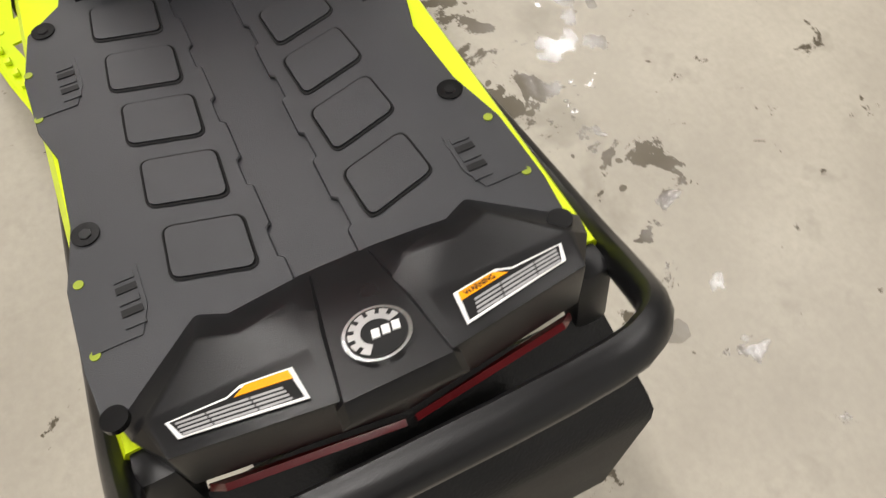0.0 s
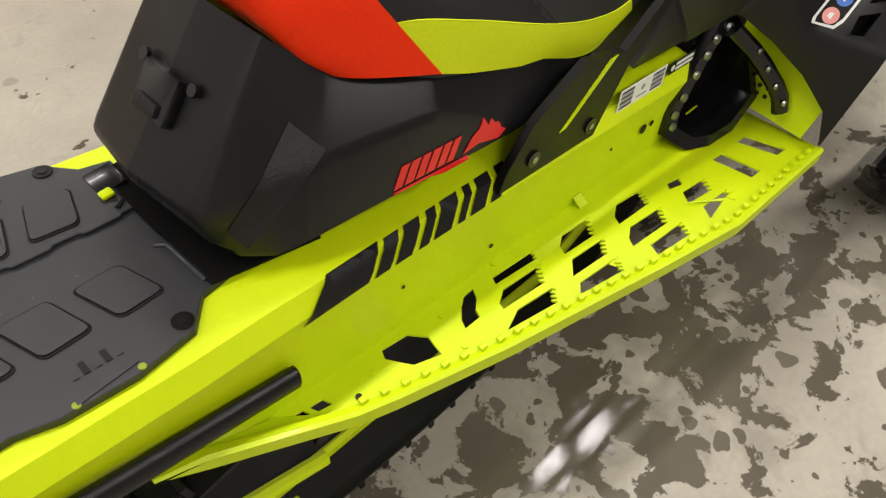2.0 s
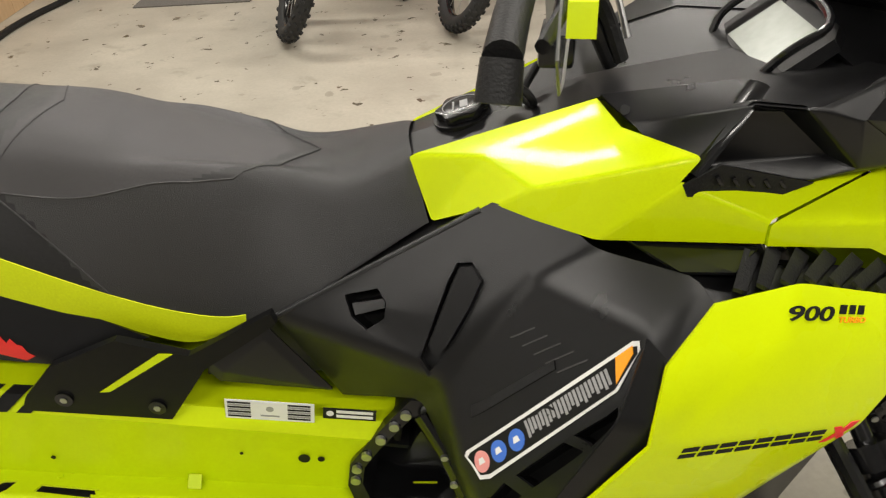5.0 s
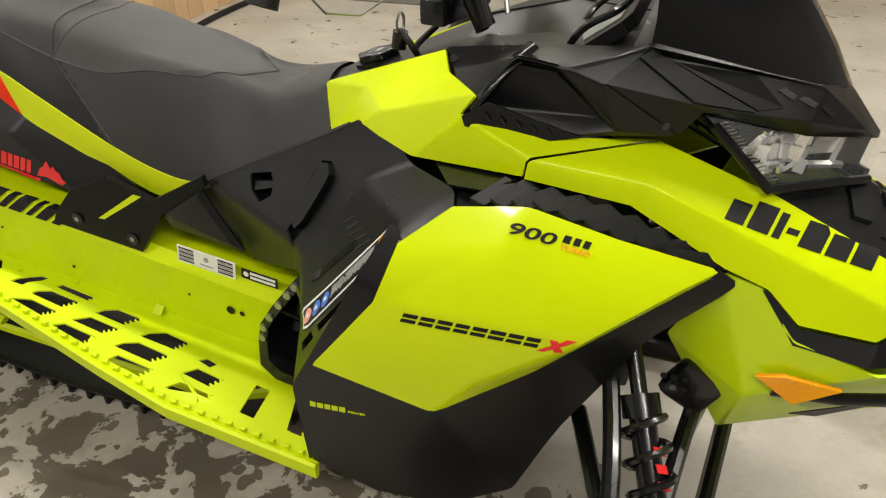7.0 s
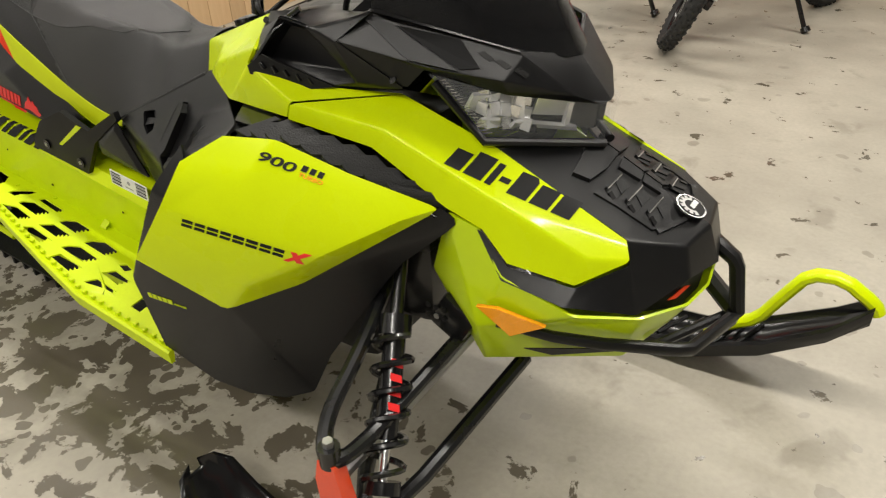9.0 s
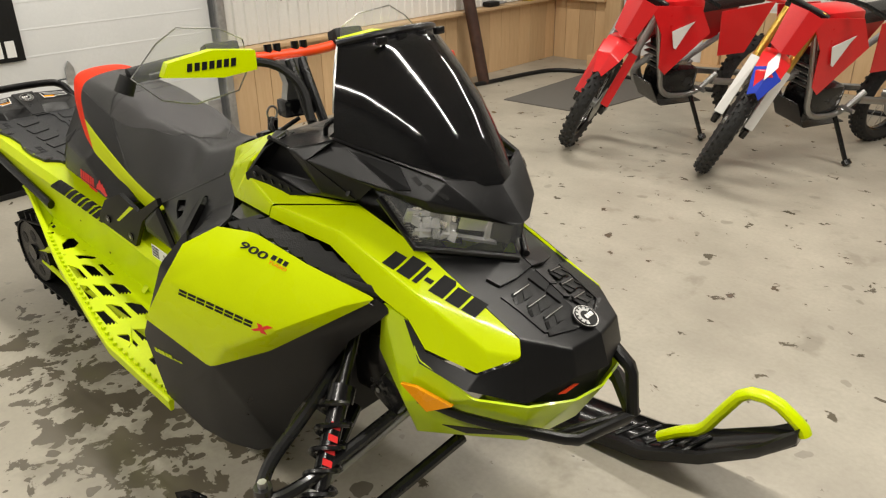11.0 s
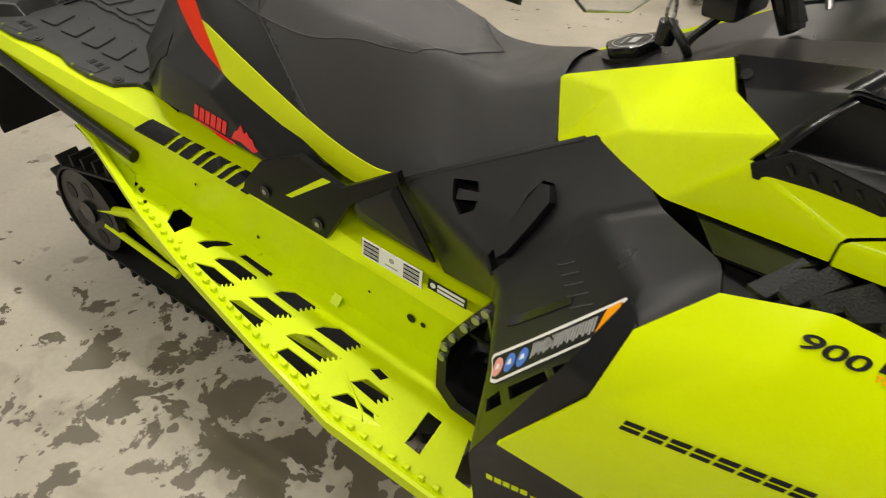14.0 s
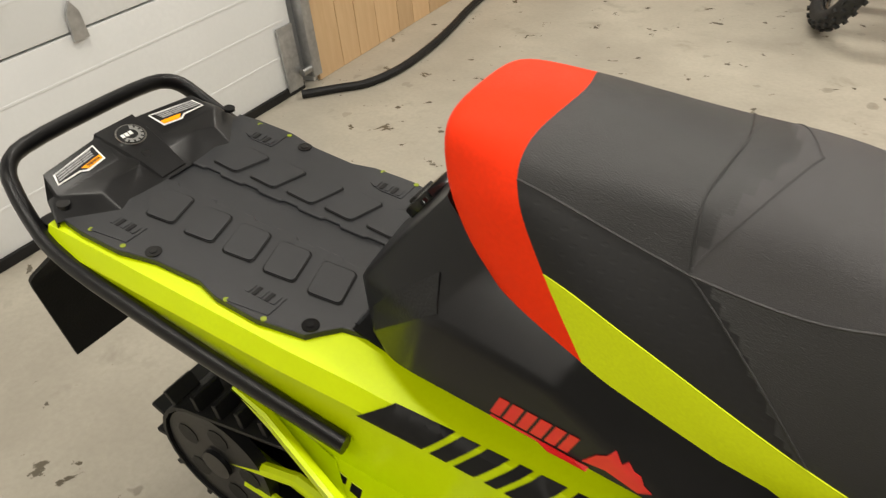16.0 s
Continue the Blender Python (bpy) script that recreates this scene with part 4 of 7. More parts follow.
for y in (-0.172, -0.06, 0.06, 0.172):
    wh = part("idler_wheel", tube_bm([(0.185, y - 0.012, 0.235), (0.185, y + 0.012, 0.235)], 0.132, 28), BLACK, sled, "black idler wheel")
    part("hub", tube_bm([(0.185, y - 0.022, 0.235), (0.185, y + 0.022, 0.235)], 0.035, 16), BLACK_GLOSS, wh)
    for k in range(5):
        q = 2 * math.pi * k / 5
        c = (0.185 + 0.083 * math.cos(q), y, 0.235 + 0.083 * math.sin(q))
        part("wheel_recess", tube_bm([(c[0], y - 0.0135, c[2]), (c[0], y + 0.0135, c[2])], 0.026, 10), RUBBER, wh)
for s in (-1, 1):
    part("slide_rail", tube_bm([(0.185, s * 0.125, 0.235), (0.45, s * 0.125, 0.13), (1.25, s * 0.125, 0.075), (1.42, s * 0.125, 0.15)], 0.016, 6, squash=0.6), LIME_METAL, sled, "lime slide rail inside the track")
    part("link_arm", tube_bm([(0.22, s * 0.17, 0.25), (0.40, s * 0.175, 0.30), (0.62, s * 0.17, 0.20)], 0.014, 8), LIME_METAL, sled, "lime suspension arm")
    part("link_arm", tube_bm([(0.25, s * 0.18, 0.21), (0.55, s * 0.178, 0.155)], 0.010, 8), LIME_METAL, sled)
part("cross_shaft", tube_bm([(0.62, -0.19, 0.3), (0.62, 0.19, 0.3)], 0.014, 10), BLACK_METAL, sled)


# ---------- seat ----------
def catmull(p0, p1, p2, p3, t):
    return 0.5 * ((2 * p1) + (p2 - p0) * t + (2 * p0 - 5 * p1 + 4 * p2 - p3) * t * t + (3 * p1 - p0 - 3 * p2 + p3) * t ** 3)


def refine(rows, n):
    out = []
    for i in range(len(rows) - 1):
        p = [rows[max(0, i - 1)], rows[i], rows[i + 1], rows[min(len(rows) - 1, i + 2)]]
        out += [catmull(*p, k / n) for k in range(n)]
    out.append(rows[-1])
    return out


# stations: lower edge, stripe top, crease, shoulder, crown; each x, half width, height
SEAT = [
    [(0.800, 0.060, 0.868), (0.765, 0.060, 0.910), (0.735, 0.062, 0.970), (0.725, 0.056, 1.018), (0.728, 0.000, 1.034)],
    [(0.806, 0.130, 0.866), (0.772, 0.122, 0.910), (0.748, 0.112, 0.972), (0.746, 0.090, 1.032), (0.752, 0.000, 1.048)],
    [(0.931, 0.168, 0.820), (0.880, 0.152, 0.910), (0.842, 0.130, 0.985), (0.838, 0.092, 1.028), (0.858, 0.000, 1.048)],
    [(1.000, 0.170, 0.786), (0.985, 0.165, 0.868), (0.975, 0.130, 0.950), (0.980, 0.092, 1.009), (0.990, 0.000, 1.027)],
    [(1.150, 0.170, 0.722), (1.145, 0.168, 0.785), (1.130, 0.128, 0.922), (1.130, 0.092, 0.991), (1.130, 0.000, 1.011)],
    [(1.260, 0.168, 0.682), (1.262, 0.167, 0.738), (1.255, 0.116, 0.934), (1.250, 0.078, 0.960), (1.250, 0.000, 0.971)],
    [(1.346, 0.165, 0.716), (1.350, 0.166, 0.730), (1.355, 0.100, 0.919), (1.355, 0.056, 0.933), (1.350, 0.000, 0.937)],
    [(1.450, 0.160, 0.764), (1.450, 0.160, 0.772), (1.430, 0.082, 0.904), (1.460, 0.045, 0.913), (1.490, 0.000, 0.916)],
    [(1.530, 0.145, 0.802), (1.530, 0.144, 0.810), (1.515, 0.106, 0.889), (1.535, 0.070, 0.918), (1.545, 0.000, 0.927)],
    [(1.595, 0.122, 0.832), (1.595, 0.121, 0.838), (1.592, 0.088, 0.902), (1.590, 0.058, 0.932), (1.585, 0.000, 0.938)],
    [(1.632, 0.108, 0.848), (1.630, 0.106, 0.852), (1.618, 0.076, 0.905), (1.610, 0.050, 0.935), (1.605, 0.000, 0.942)],
]


SN = 16


def seat_grid():
    full = []
    for st in SEAT:
        r = [Vector((x, -y, z)) for x, y, z in st]
        full.append(r + [Vector((x, y, z)) for x, y, z in reversed(st[:-1])])
    rows = [refine(st, SN) for st in full]
    cols = [refine([rows[i][j] for i in range(len(rows))], SN) for j in range(len(rows[0]))]
    return [[cols[j][i] for j in range(len(cols))] for i in range(len(cols[0]))]


GRID = seat_grid()


def seat_zone(i, j):
    st, row = (i + 0.5) / SN, (j + 0.5) / SN
    side = row > 4
    row = min(row, 8 - row)
    if st < 2:
        return "orange"
    if row < 1 and st <= 6:
        return "stripe_l" if side else "stripe"
    # the grey top runs from a slanted rear seam to a blunt tip near the tank
    rear = 3.3 + 0.12 * max(0, row - 2) + 0.12 * max(0, row - 3)
    low = 2.0 + 2.0 * (1 - math.sqrt(max(0.0, 1 - max(0.0, (st - 5.2) / 1.3) ** 2)))
    if row >= low and rear < st < 6.5:
        return "grey"
    # dotted cloth low on the flank between the rear panel and the slanted seam
    if 1 <= row < 2 + 0.25 * max(0, 3.3 - st) / 1.3 and st < 4.6 - 0.6 * row:
        return "cloth" if not side else "cloth_l"
    return "black"


seat = new("seat")
seat.parent = sled
for zone, nm, mt, lb in (("black", "seat_cover", VINYL, "black vinyl seat cover"), ("grey", "seat_top", VINYL_GREY, "dark grey grained seat top"), ("orange", "rear_panel", ORANGE, "orange vinyl rear panel"), ("stripe", "side_stripe", LIME_CLOTH, "lime vinyl side stripe"), ("stripe_l", "side_stripe", LIME_CLOTH, "lime vinyl side stripe"), ("cloth", "flank_cloth", DOTTED, "black vinyl with rows of pressed dots"), ("cloth_l", "flank_cloth", DOTTED, "black vinyl with rows of pressed dots")):
    bm = bmesh.new()
    made = {}
    for i in range(len(GRID) - 1):
        for j in range(len(GRID[0]) - 1):
            if seat_zone(i, j) == zone:
                q = []
                for a, c in ((i, j), (i + 1, j), (i + 1, j + 1), (i, j + 1)):
                    if (a, c) not in made:
                        made[a, c] = bm.verts.new(GRID[a][c])
                    q.append(made[a, c])
                bm.faces.new(q)
    if zone == "orange":
        mid = len(GRID[0]) // 2
        for j in range(mid):
            bm.faces.new((made[0, j], made[0, j + 1], made[0, len(GRID[0]) - 2 - j], made[0, len(GRID[0]) - 1 - j])) if j < mid - 1 else bm.faces.new((made[0, j], made[0, j + 1], made[0, len(GRID[0]) - 1 - j]))
    bmesh.ops.recalc_face_normals(bm, faces=bm.faces)
    if sum(f.normal.z * f.calc_area() for f in bm.faces) < 0 and zone[:5] not in ("strip", "cloth"):
        bmesh.ops.reverse_faces(bm, faces=bm.faces)
    part(nm, bm, mt, seat, lb, 60)
n = len(GRID[0]) - 1


def seam(path, r, mt, lift=0.0004):
    """A stitched seam over the cover: points given as station and row."""
    pts = []
    for (a0, c0), (a1, c1) in zip(path, path[1:]):
        k = max(2, int(8 * max(abs(a1 - a0), abs(c1 - c0))))
        pts += [(a0 + (a1 - a0) * q / k, c0 + (c1 - c0) * q / k) for q in range(k)]
    pts.append(path[-1])
    P = []
    for a, c in pts:
        i, j = min(a * SN, len(GRID) - 1.001), min(c * SN, n - 0.001)
        i0, j0 = int(i), int(j)
        p = GRID[i0][j0].lerp(GRID[i0 + 1][j0], i - i0).lerp(GRID[i0][j0 + 1].lerp(GRID[i0 + 1][j0 + 1], i - i0), j - j0)
        P.append(p + Vector((0, 0, lift)))
    part("piped_seam", tube_bm(P, r, 6), mt, seat)


for mirror in (False, True):
    def rw(pts):
        return [(a, 8 - c) if mirror else (a, c) for a, c in pts]
    seam(rw([(2, 2.25), (3.3, 2), (5.4, 2), (6.0, 2.07), (6.3, 2.35), (6.55, 2.92), (6.8, 4)]), 0.0016, VINYL)
    seam(rw([(2, 1), (6, 1)]), 0.0012, LIME_CLOTH)
    seam(rw([(3.3, 4), (3.25, 3), (3.3, 2), (3.6, 1.6), (4.1, 1.02)]), 0.0013, VINYL)
    seam(rw([(3.78, 4), (3.54, 3), (3.3, 2.05)]), 0.0010, VINYL_GREY)
base = [(0.83, -0.13, 0.86), (0.93, -0.16, 0.815), (1.15, -0.163, 0.718), (1.26, -0.16, 0.678), (1.346, -0.158, 0.712), (1.45, -0.15, 0.76), (1.6, -0.11, 0.835)]
bv = [p for p in base] + [(x, -y, z) for x, y, z in reversed(base)]
one("seat_base", bv, [(i, i + 1, len(bv) - 2 - i, len(bv) - 1 - i) for i in range(len(base) - 1)], BLACK, seat, "", 0.004, 0)

# storage box behind and below the seat
BV = [(0.665, -0.125, 0.692), (0.588, -0.115, 0.785), (0.735, -0.105, 0.945), (0.80, -0.120, 0.872), (0.735, -0.170, 0.808), (0.695, -0.176, 0.712), (1.06, -0.195, 0.668), (1.20, -0.180, 0.705), (0.93, -0.142, 0.828),
      (0.665, 0, 0.690), (0.575, 0, 0.79), (0.73, 0, 0.95), (0.90, -0.189, 0.784), (0.645, -0.158, 0.705), (0.598, -0.112, 0.735), (0.586, 0, 0.752), (0.615, -0.142, 0.716)]
BF = [(15, 14, 1, 10), (9, 0, 14, 15), (0, 13, 16, 14), (10, 1, 2, 11), (1, 4, 3, 2), (14, 16, 4, 1), (16, 13, 5, 4), (4, 12, 8, 3), (4, 5, 12), (5, 6, 12), (12, 6, 7, 8)]
box = new("storage_box")
box.parent = sled
box_r = both("box_side", BV, BF, BLACK, box, "black moulded box below the seat", 0.005, 0.011)[0]
one("box_tray", [(0.575, -0.135, deck_z(0.575) + 0.004), (0.575, 0.135, deck_z(0.575) + 0.004), (0.72, 0.155, deck_z(0.72) + 0.004), (0.72, -0.155, deck_z(0.72) + 0.004)], [(0, 1, 2, 3)], RECESS_BLACK, box, "near-black sheet hiding the lime below the box", 0.004, 0)
latch = part("latch", box_bm(0.648, -0.005, 0.868, 0.06, 0.07, 0.022, 0.006, (0, -47, 0)), BLACK_GLOSS, box)
part("latch_slot", box_bm(0.631, -0.005, 0.862, 0.016, 0.045, 0.016, 0.003, (0, -47, 0)), RUBBER, latch)
for y in (-0.055, 0.045):
    part("box_screw", disc_bm(pose(0.668, y, 0.886, 0, -47, 0), 0.008, 0.006, 14, 0.001), BLACK_GLOSS, box)
for f in (False, True):
    s = 1 if f else -1
    mg = frame_on((0.68, -0.145, 0.79), (0.11, -0.02, 0.12), (-0.36, -0.88, 0.30))
    gp = [tuple((mg.inverted() @ Vector(q)).xy) for q in ((0.616, -0.132, 0.755), (0.628, -0.147, 0.729), (0.750, -0.158, 0.815), (0.722, -0.1445, 0.852))]
    decal("grip_strip", prism_bm(gp, 0.0015, mg), mg, [box_r], RUBBER, box, "textured grip strip", f, 0.001)
    m = frame_on((0.822, -0.19, 0.707), (0.18, -0.004, -0.022), (0, -1, 0.15))
    decal_bars("red_mark", [0.40, 0.44, 0.40, 0.44, 0.40, 0.36], 0.034, m, [box_r], RED, box, "red mark of slanted bars and a peak", f, 0.12, 0.35)
    decal("red_peak", prism_bm([(0.122, 0.0), (0.150, 0.005), (0.190, -0.004), (0.204, 0.006), (0.194, 0.012), (0.188, 0.024), (0.180, 0.026), (0.172, 0.036), (0.166, 0.028), (0.156, 0.044), (0.148, 0.030), (0.136, 0.022)], 0.0012, m), m, [box_r], RED, box, "", f)
    decal("mark_line", prism_bm([(0.0, -0.008), (0.13, -0.010), (0.131, -0.006), (0.002, -0.004)], 0.001, m), m, [box_r], RED, box, "", f)

# side brackets, strip and prints on the tunnel wall
for f in (False, True):
    s = 1 if f else -1
    br = [(0.985, 0.600), (1.0, 0.628), (1.058, 0.688), (1.17, 0.735), (1.27, 0.70), (1.405, 0.775), (1.41, 0.755), (1.288, 0.672), (1.213, 0.568)]
    b = part("seat_bracket", prism_bm([(x, z) for x, z in br], 0.014, Matrix(((1, 0, 0, 0), (0, 0, s, s * 0.206), (0, 1, 0, 0), (0, 0, 0, 1))), 0.003), BLACK_SATIN, sled, "satin black seat bracket")
    part("bracket_slot", prism_bm([(1.118, 0.634), (1.134, 0.634), (1.248, 0.706), (1.228, 0.708)], 0.002, Matrix(((1, 0, 0, 0), (0, 0, s, s * 0.2195), (0, 1, 0, 0), (0, 0, 0, 1)))), LIME, b, "lime strip in the bracket")
    for x, z in ((1.059, 0.622), (1.198, 0.598)):
        c = part("bracket_bolt", disc_bm(pose(x, s * 0.219, z, -90 * s if s > 0 else 90, 0, 0), 0.0135, 0.005, 20, 0.001), BLACK_GLOSS, b)
        part("bolt_socket", disc_bm(pose(x, s * 0.2245, z, -90 * s if s > 0 else 90, 0, 0), 0.006, 0.001, 6), STEEL, c)

    if s < 0:
        def wm(x, z, off=0.0):
            return plane_at((x, -0.2085 - off, z), (1, 0, -0.14), (0, 0, 1))
    else:
        def wm(x, z, off=0.0):
            return plane_at((x, 0.2085 + off, z), (-1, 0, 0.14), (0, 0, 1))
    m = frame_on((0.632, -0.21, 0.636), (1, 0, -0.138), (0, -0.9, 0.43))
    strokes = [[(0.0, -0.004), (0.105, 0.0), (0.140, 0.042), (0.052, 0.042)]]
    for x0, wd in ((0.116, 0.026), (0.152, 0.030), (0.196, 0.018), (0.224, 0.034), (0.272, 0.014), (0.298, 0.030), (0.342, 0.022)):
        strokes.append([(x0, 0.0), (x0 + wd, 0.0), (x0 + wd + 0.034, 0.041), (x0 + 0.034, 0.041)])
    for pts in strokes:
        decal("black_stroke", prism_bm(pts, 0.0008, m), m, [tunnel], BLACK_PRINT, tunnel, "black graphic band", f, 0.0036)
    m = wm(1.293, 0.557) if s < 0 else wm(1.434, 0.54)
    lab = part("info_label", prism_bm([(0, 0), (0.14, 0), (0.14, 0.042), (0, 0.042)], 0.0008, m), WHITE, tunnel, "white information label with grey print")
    for x0 in (0.003, 0.097):
        for k in range(7):
            part("print_bar", box_bm(0, 0, 0, 0.036, 0.0034, 0.0006, 0), GREY_PRINT if k % 2 else BLACK_PRINT, lab).matrix_world = m @ pose(x0 + 0.019, 0.006 + 0.005 * k, 0.0011)
    part("print_dot", disc_bm(m @ pose(0.07, 0.025, 0.0008), 0.006, 0.0005, 12), GREY_PRINT, lab)
    part("print_bar", box_bm(0, 0, 0, 0.03, 0.003, 0.0006, 0), GREY_PRINT, lab).matrix_world = m @ pose(0.07, 0.01, 0.0011)
    m = wm(1.447, 0.548) if s < 0 else wm(1.53, 0.535)
    lab = part("serial_label", prism_bm([(0, 0), (0.084, 0), (0.084, 0.024), (0, 0.024)], 0.0008, m), BLACK_PRINT, tunnel, "small black and white plate")
    for k in range(2):
        part("print_bar", box_bm(0, 0, 0, 0.058, 0.006, 0.0006, 0), WHITE, lab).matrix_world = m @ pose(0.05, 0.007 + 0.010 * k, 0.0011)
    part("print_dot", disc_bm(m @ pose(0.011, 0.012, 0.0008), 0.006, 0.0005, 12), WHITE, lab)
    for x, z, r in ((1.402, 0.452, 0.010), (1.430, 0.449, 0.006), (0.985, 0.475, 0.004), (0.80, 0.545, 0.003), (1.30, 0.47, 0.003)):
        part("wall_hole", disc_bm(wm(x, z), r, 0.001, 14), BLACK_PRINT, tunnel)

# ---------- body sides ----------
tank = [(1.26, 0.60), (1.27, 0.66), (1.41, 0.745), (1.63, 0.838), (1.72, 0.89), (1.74, 0.60)]
part("tank_body", prism_bm(tank, 0.31, Matrix(((1, 0, 0, 0), (0, 0, -1, 0.155), (0, 1, 0, 0), (0, 0, 0, 1))), 0.006), BLACK, sled, "black tank body below the seat")
SIDE = [(1.405, -0.205, 0.757), (1.722, -0.166, 0.911), (1.77, -0.252, 0.846), (1.645, -0.285, 0.70), (1.607, -0.235, 0.612), (1.485, -0.208, 0.598)]
both("side_cover", [(1.290, -0.214, 0.664), (1.300, -0.216, 0.682), (1.392, -0.214, 0.750), (1.475, -0.218, 0.618), (1.305, -0.218, 0.646), (1.315, -0.222, 0.668), (1.388, -0.221, 0.728), (1.450, -0.224, 0.632)], [(0, 1, 5, 4), (1, 2, 6, 5), (2, 3, 7, 6), (3, 4, 5, 7), (5, 6, 7)], BLACK, sled, "black infill panel below the cover", 0.006, 0.003)
# cover beside the tank, shoulder and leg shield are one moulding
SIDE += [(1.812, -0.215, 0.908), (1.85, -0.243, 0.882), (1.955, -0.325, 0.893), (1.893, -0.385, 0.862), (1.967, -0.366, 0.884), (1.903, -0.421, 0.842),
         (1.845, -0.455, 0.79), (1.718, -0.472, 0.56), (1.664, -0.345, 0.585), (1.645, -0.298, 0.560), (1.677, -0.362, 0.500), (1.699, -0.418, 0.430), (1.705, -0.437, 0.345)]
wing = both("leg_shield", SIDE, [(0, 1, 2, 3), (0, 3, 4, 5), (1, 6, 7, 2), (7, 8, 9, 2), (8, 10, 11, 9), (2, 9, 14, 3), (9, 12, 13, 14), (3, 14, 16, 15, 4), (14, 13, 18, 17, 16)], BLACK, sled, "black moulded side cover and leg shield", 0.006, 0.016, 3)
for s in (-1, 1):
    part("cover_lip", tube_bm([(1.408, s * 0.202, 0.755), (1.560, s * 0.184, 0.829), (1.706, s * 0.167, 0.900)], 0.0055, 10, smooth=1), BLACK, wing[0 if s < 0 else 1], "rounded upper edge of the cover")
OPEN = []
for f in (False, True):
    s = 1 if f else -1
    wg = wing[1] if f else wing[0]

    wing_r = wing[0]
    m = frame_on((1.6734, -0.342, 0.606), (0.21, -0.046, 0.2435), (-0.77, -0.35, 0.53))
    lp = [(0.0, 0.0), (0.012, -0.038), (0.030, -0.044), (0.270, -0.034), (0.318, -0.006), (0.322, 0.004), (0.314, 0.008), (0.008, 0.004)]
    tg = [wing_r]
    decal("warning_strip", prism_bm(lp, 0.001, m), m, tg, WHITE, wg, "white-framed strip label with coloured dots", f, 0.001)
    cx, cy2 = 0.16, -0.018
    decal("strip_field", prism_bm([(cx + (x - cx) * 0.97, cy2 + (y - cy2) * 0.80) for x, y in lp], 0.001, m), m, tg, BLACK_PRINT, wg, "", f, 0.0018)
    decal("strip_end", prism_bm([(0.272, -0.027), (0.309, -0.006), (0.312, 0.003), (0.285, 0.002)], 0.001, m), m, tg, AMBER, wg, "orange corner", f, 0.0026)
    for q, mt in ((0.027, PINK), (0.062, BLUE), (0.098, BLUE)):
        decal("strip_dot", disc_bm(m @ pose(q, -0.019, 0), 0.0145, 0.001, 16), m, tg, mt, wg, "", f, 0.0026)
        decal("strip_sign", prism_bm([(q - 0.006, -0.022), (q + 0.006, -0.022), (q + 0.004, -0.014), (q - 0.004, -0.014)], 0.001, m), m, tg, WHITE, wg, "", f, 0.0032)
    for j in range(22):
        h = 0.024 - 0.007 * ((j * 7) % 5) / 5
        x = 0.120 + 0.0068 * j
        decal("strip_print", prism_bm([(x, -0.002 - h), (x + 0.0045, -0.002 - h), (x + 0.0045, -0.003), (x, -0.003)], 0.0006, m), m, tg, GREY_PRINT, wg, "", f, 0.0026)
    decal("shield_groove", prism_bm([(0.045, 0.036), (0.20, 0.030), (0.205, 0.040), (0.055, 0.048)], 0.003, m, 0.001), m, tg, BLACK_GLOSS, wg, "", f, 0.0)
    mc = frame_on((1.60, -0.245, 0.77), (1.0, -0.05, 0.35), (-0.23, -0.86, 0.45))

    def flat(pts):
        return [tuple((mc.inverted() @ Vector(p)).xy) for p in pts]
    CN, SN2 = Vector((-0.23, -0.86, 0.45)).normalized(), Vector((-0.75, -0.4, 0.5)).normalized()
    kn = [(1.512, -0.208, 0.795), (1.560, -0.213, 0.808), (1.571, -0.226, 0.792), (1.566, -0.238, 0.772), (1.540, -0.238, 0.754), (1.520, -0.226, 0.768)]
    hr = [(1.614, -0.271, 0.728), (1.626, -0.279, 0.708), (1.646, -0.273, 0.728), (1.684, -0.256, 0.792), (1.706, -0.239, 0.834), (1.693, -0.215, 0.849), (1.672, -0.212, 0.846), (1.658, -0.225, 0.822)]
    slots = [[(1.700, -0.405, 0.596), (1.722, -0.401, 0.622), (1.744, -0.428, 0.630), (1.716, -0.424, 0.594)], [(1.735, -0.405, 0.642), (1.796, -0.412, 0.711), (1.812, -0.440, 0.726), (1.758, -0.432, 0.648)], [(1.806, -0.4145, 0.726), (1.855, -0.428, 0.788), (1.862, -0.444, 0.780), (1.823, -0.445, 0.740)]]
    shapes = [sunk(kn, CN, 0.05, -0.05, 1, f), sunk(hr, CN, 0.05, -0.05, 1, f)] + [sunk(q, SN2, 0.03, -0.03, 1, f) for q in slots]
    OPEN.append((wg, shapes))
    part("knob_pocket", sunk(kn, CN, -0.004, -0.035, 1.04, f, True), RECESS_BLACK, wg, "pull knob pocket, near-black in colour for its shade")
    kn2 = [(1.520, -0.214, 0.783), (1.566, -0.220, 0.794), (1.568, -0.228, 0.784), (1.524, -0.226, 0.771)]
    part("knob", bevelled(sunk(kn2, CN, -0.004, -0.030, 1, f), 0.003), BLACK, wg, "black pull knob")
    part("handle_pocket", sunk(hr, CN, -0.004, -0.020, 1.03, f, True), BLACK, wg, "deep pocket of the side handle")
    hm = sum((Vector(p) for p in hr), Vector()) / len(hr)
    hb = [hm + (Vector(p) - hm) * 0.80 + Vector((0.008, 0.002, 0.010)) for p in hr]
    part("side_handle", bevelled(sunk(hb, CN, 0.015, -0.030, 1, f), 0.006), BLACK, wg, "black moulded side handle")
    for q in slots:
        part("shield_slot", sunk(q, SN2, -0.004, -0.030, 1.05, f, True), RECESS_BLACK, wg, "leg shield slot, near-black in colour for its shade")
    for j in range(5):
        q = 0.0175 * j
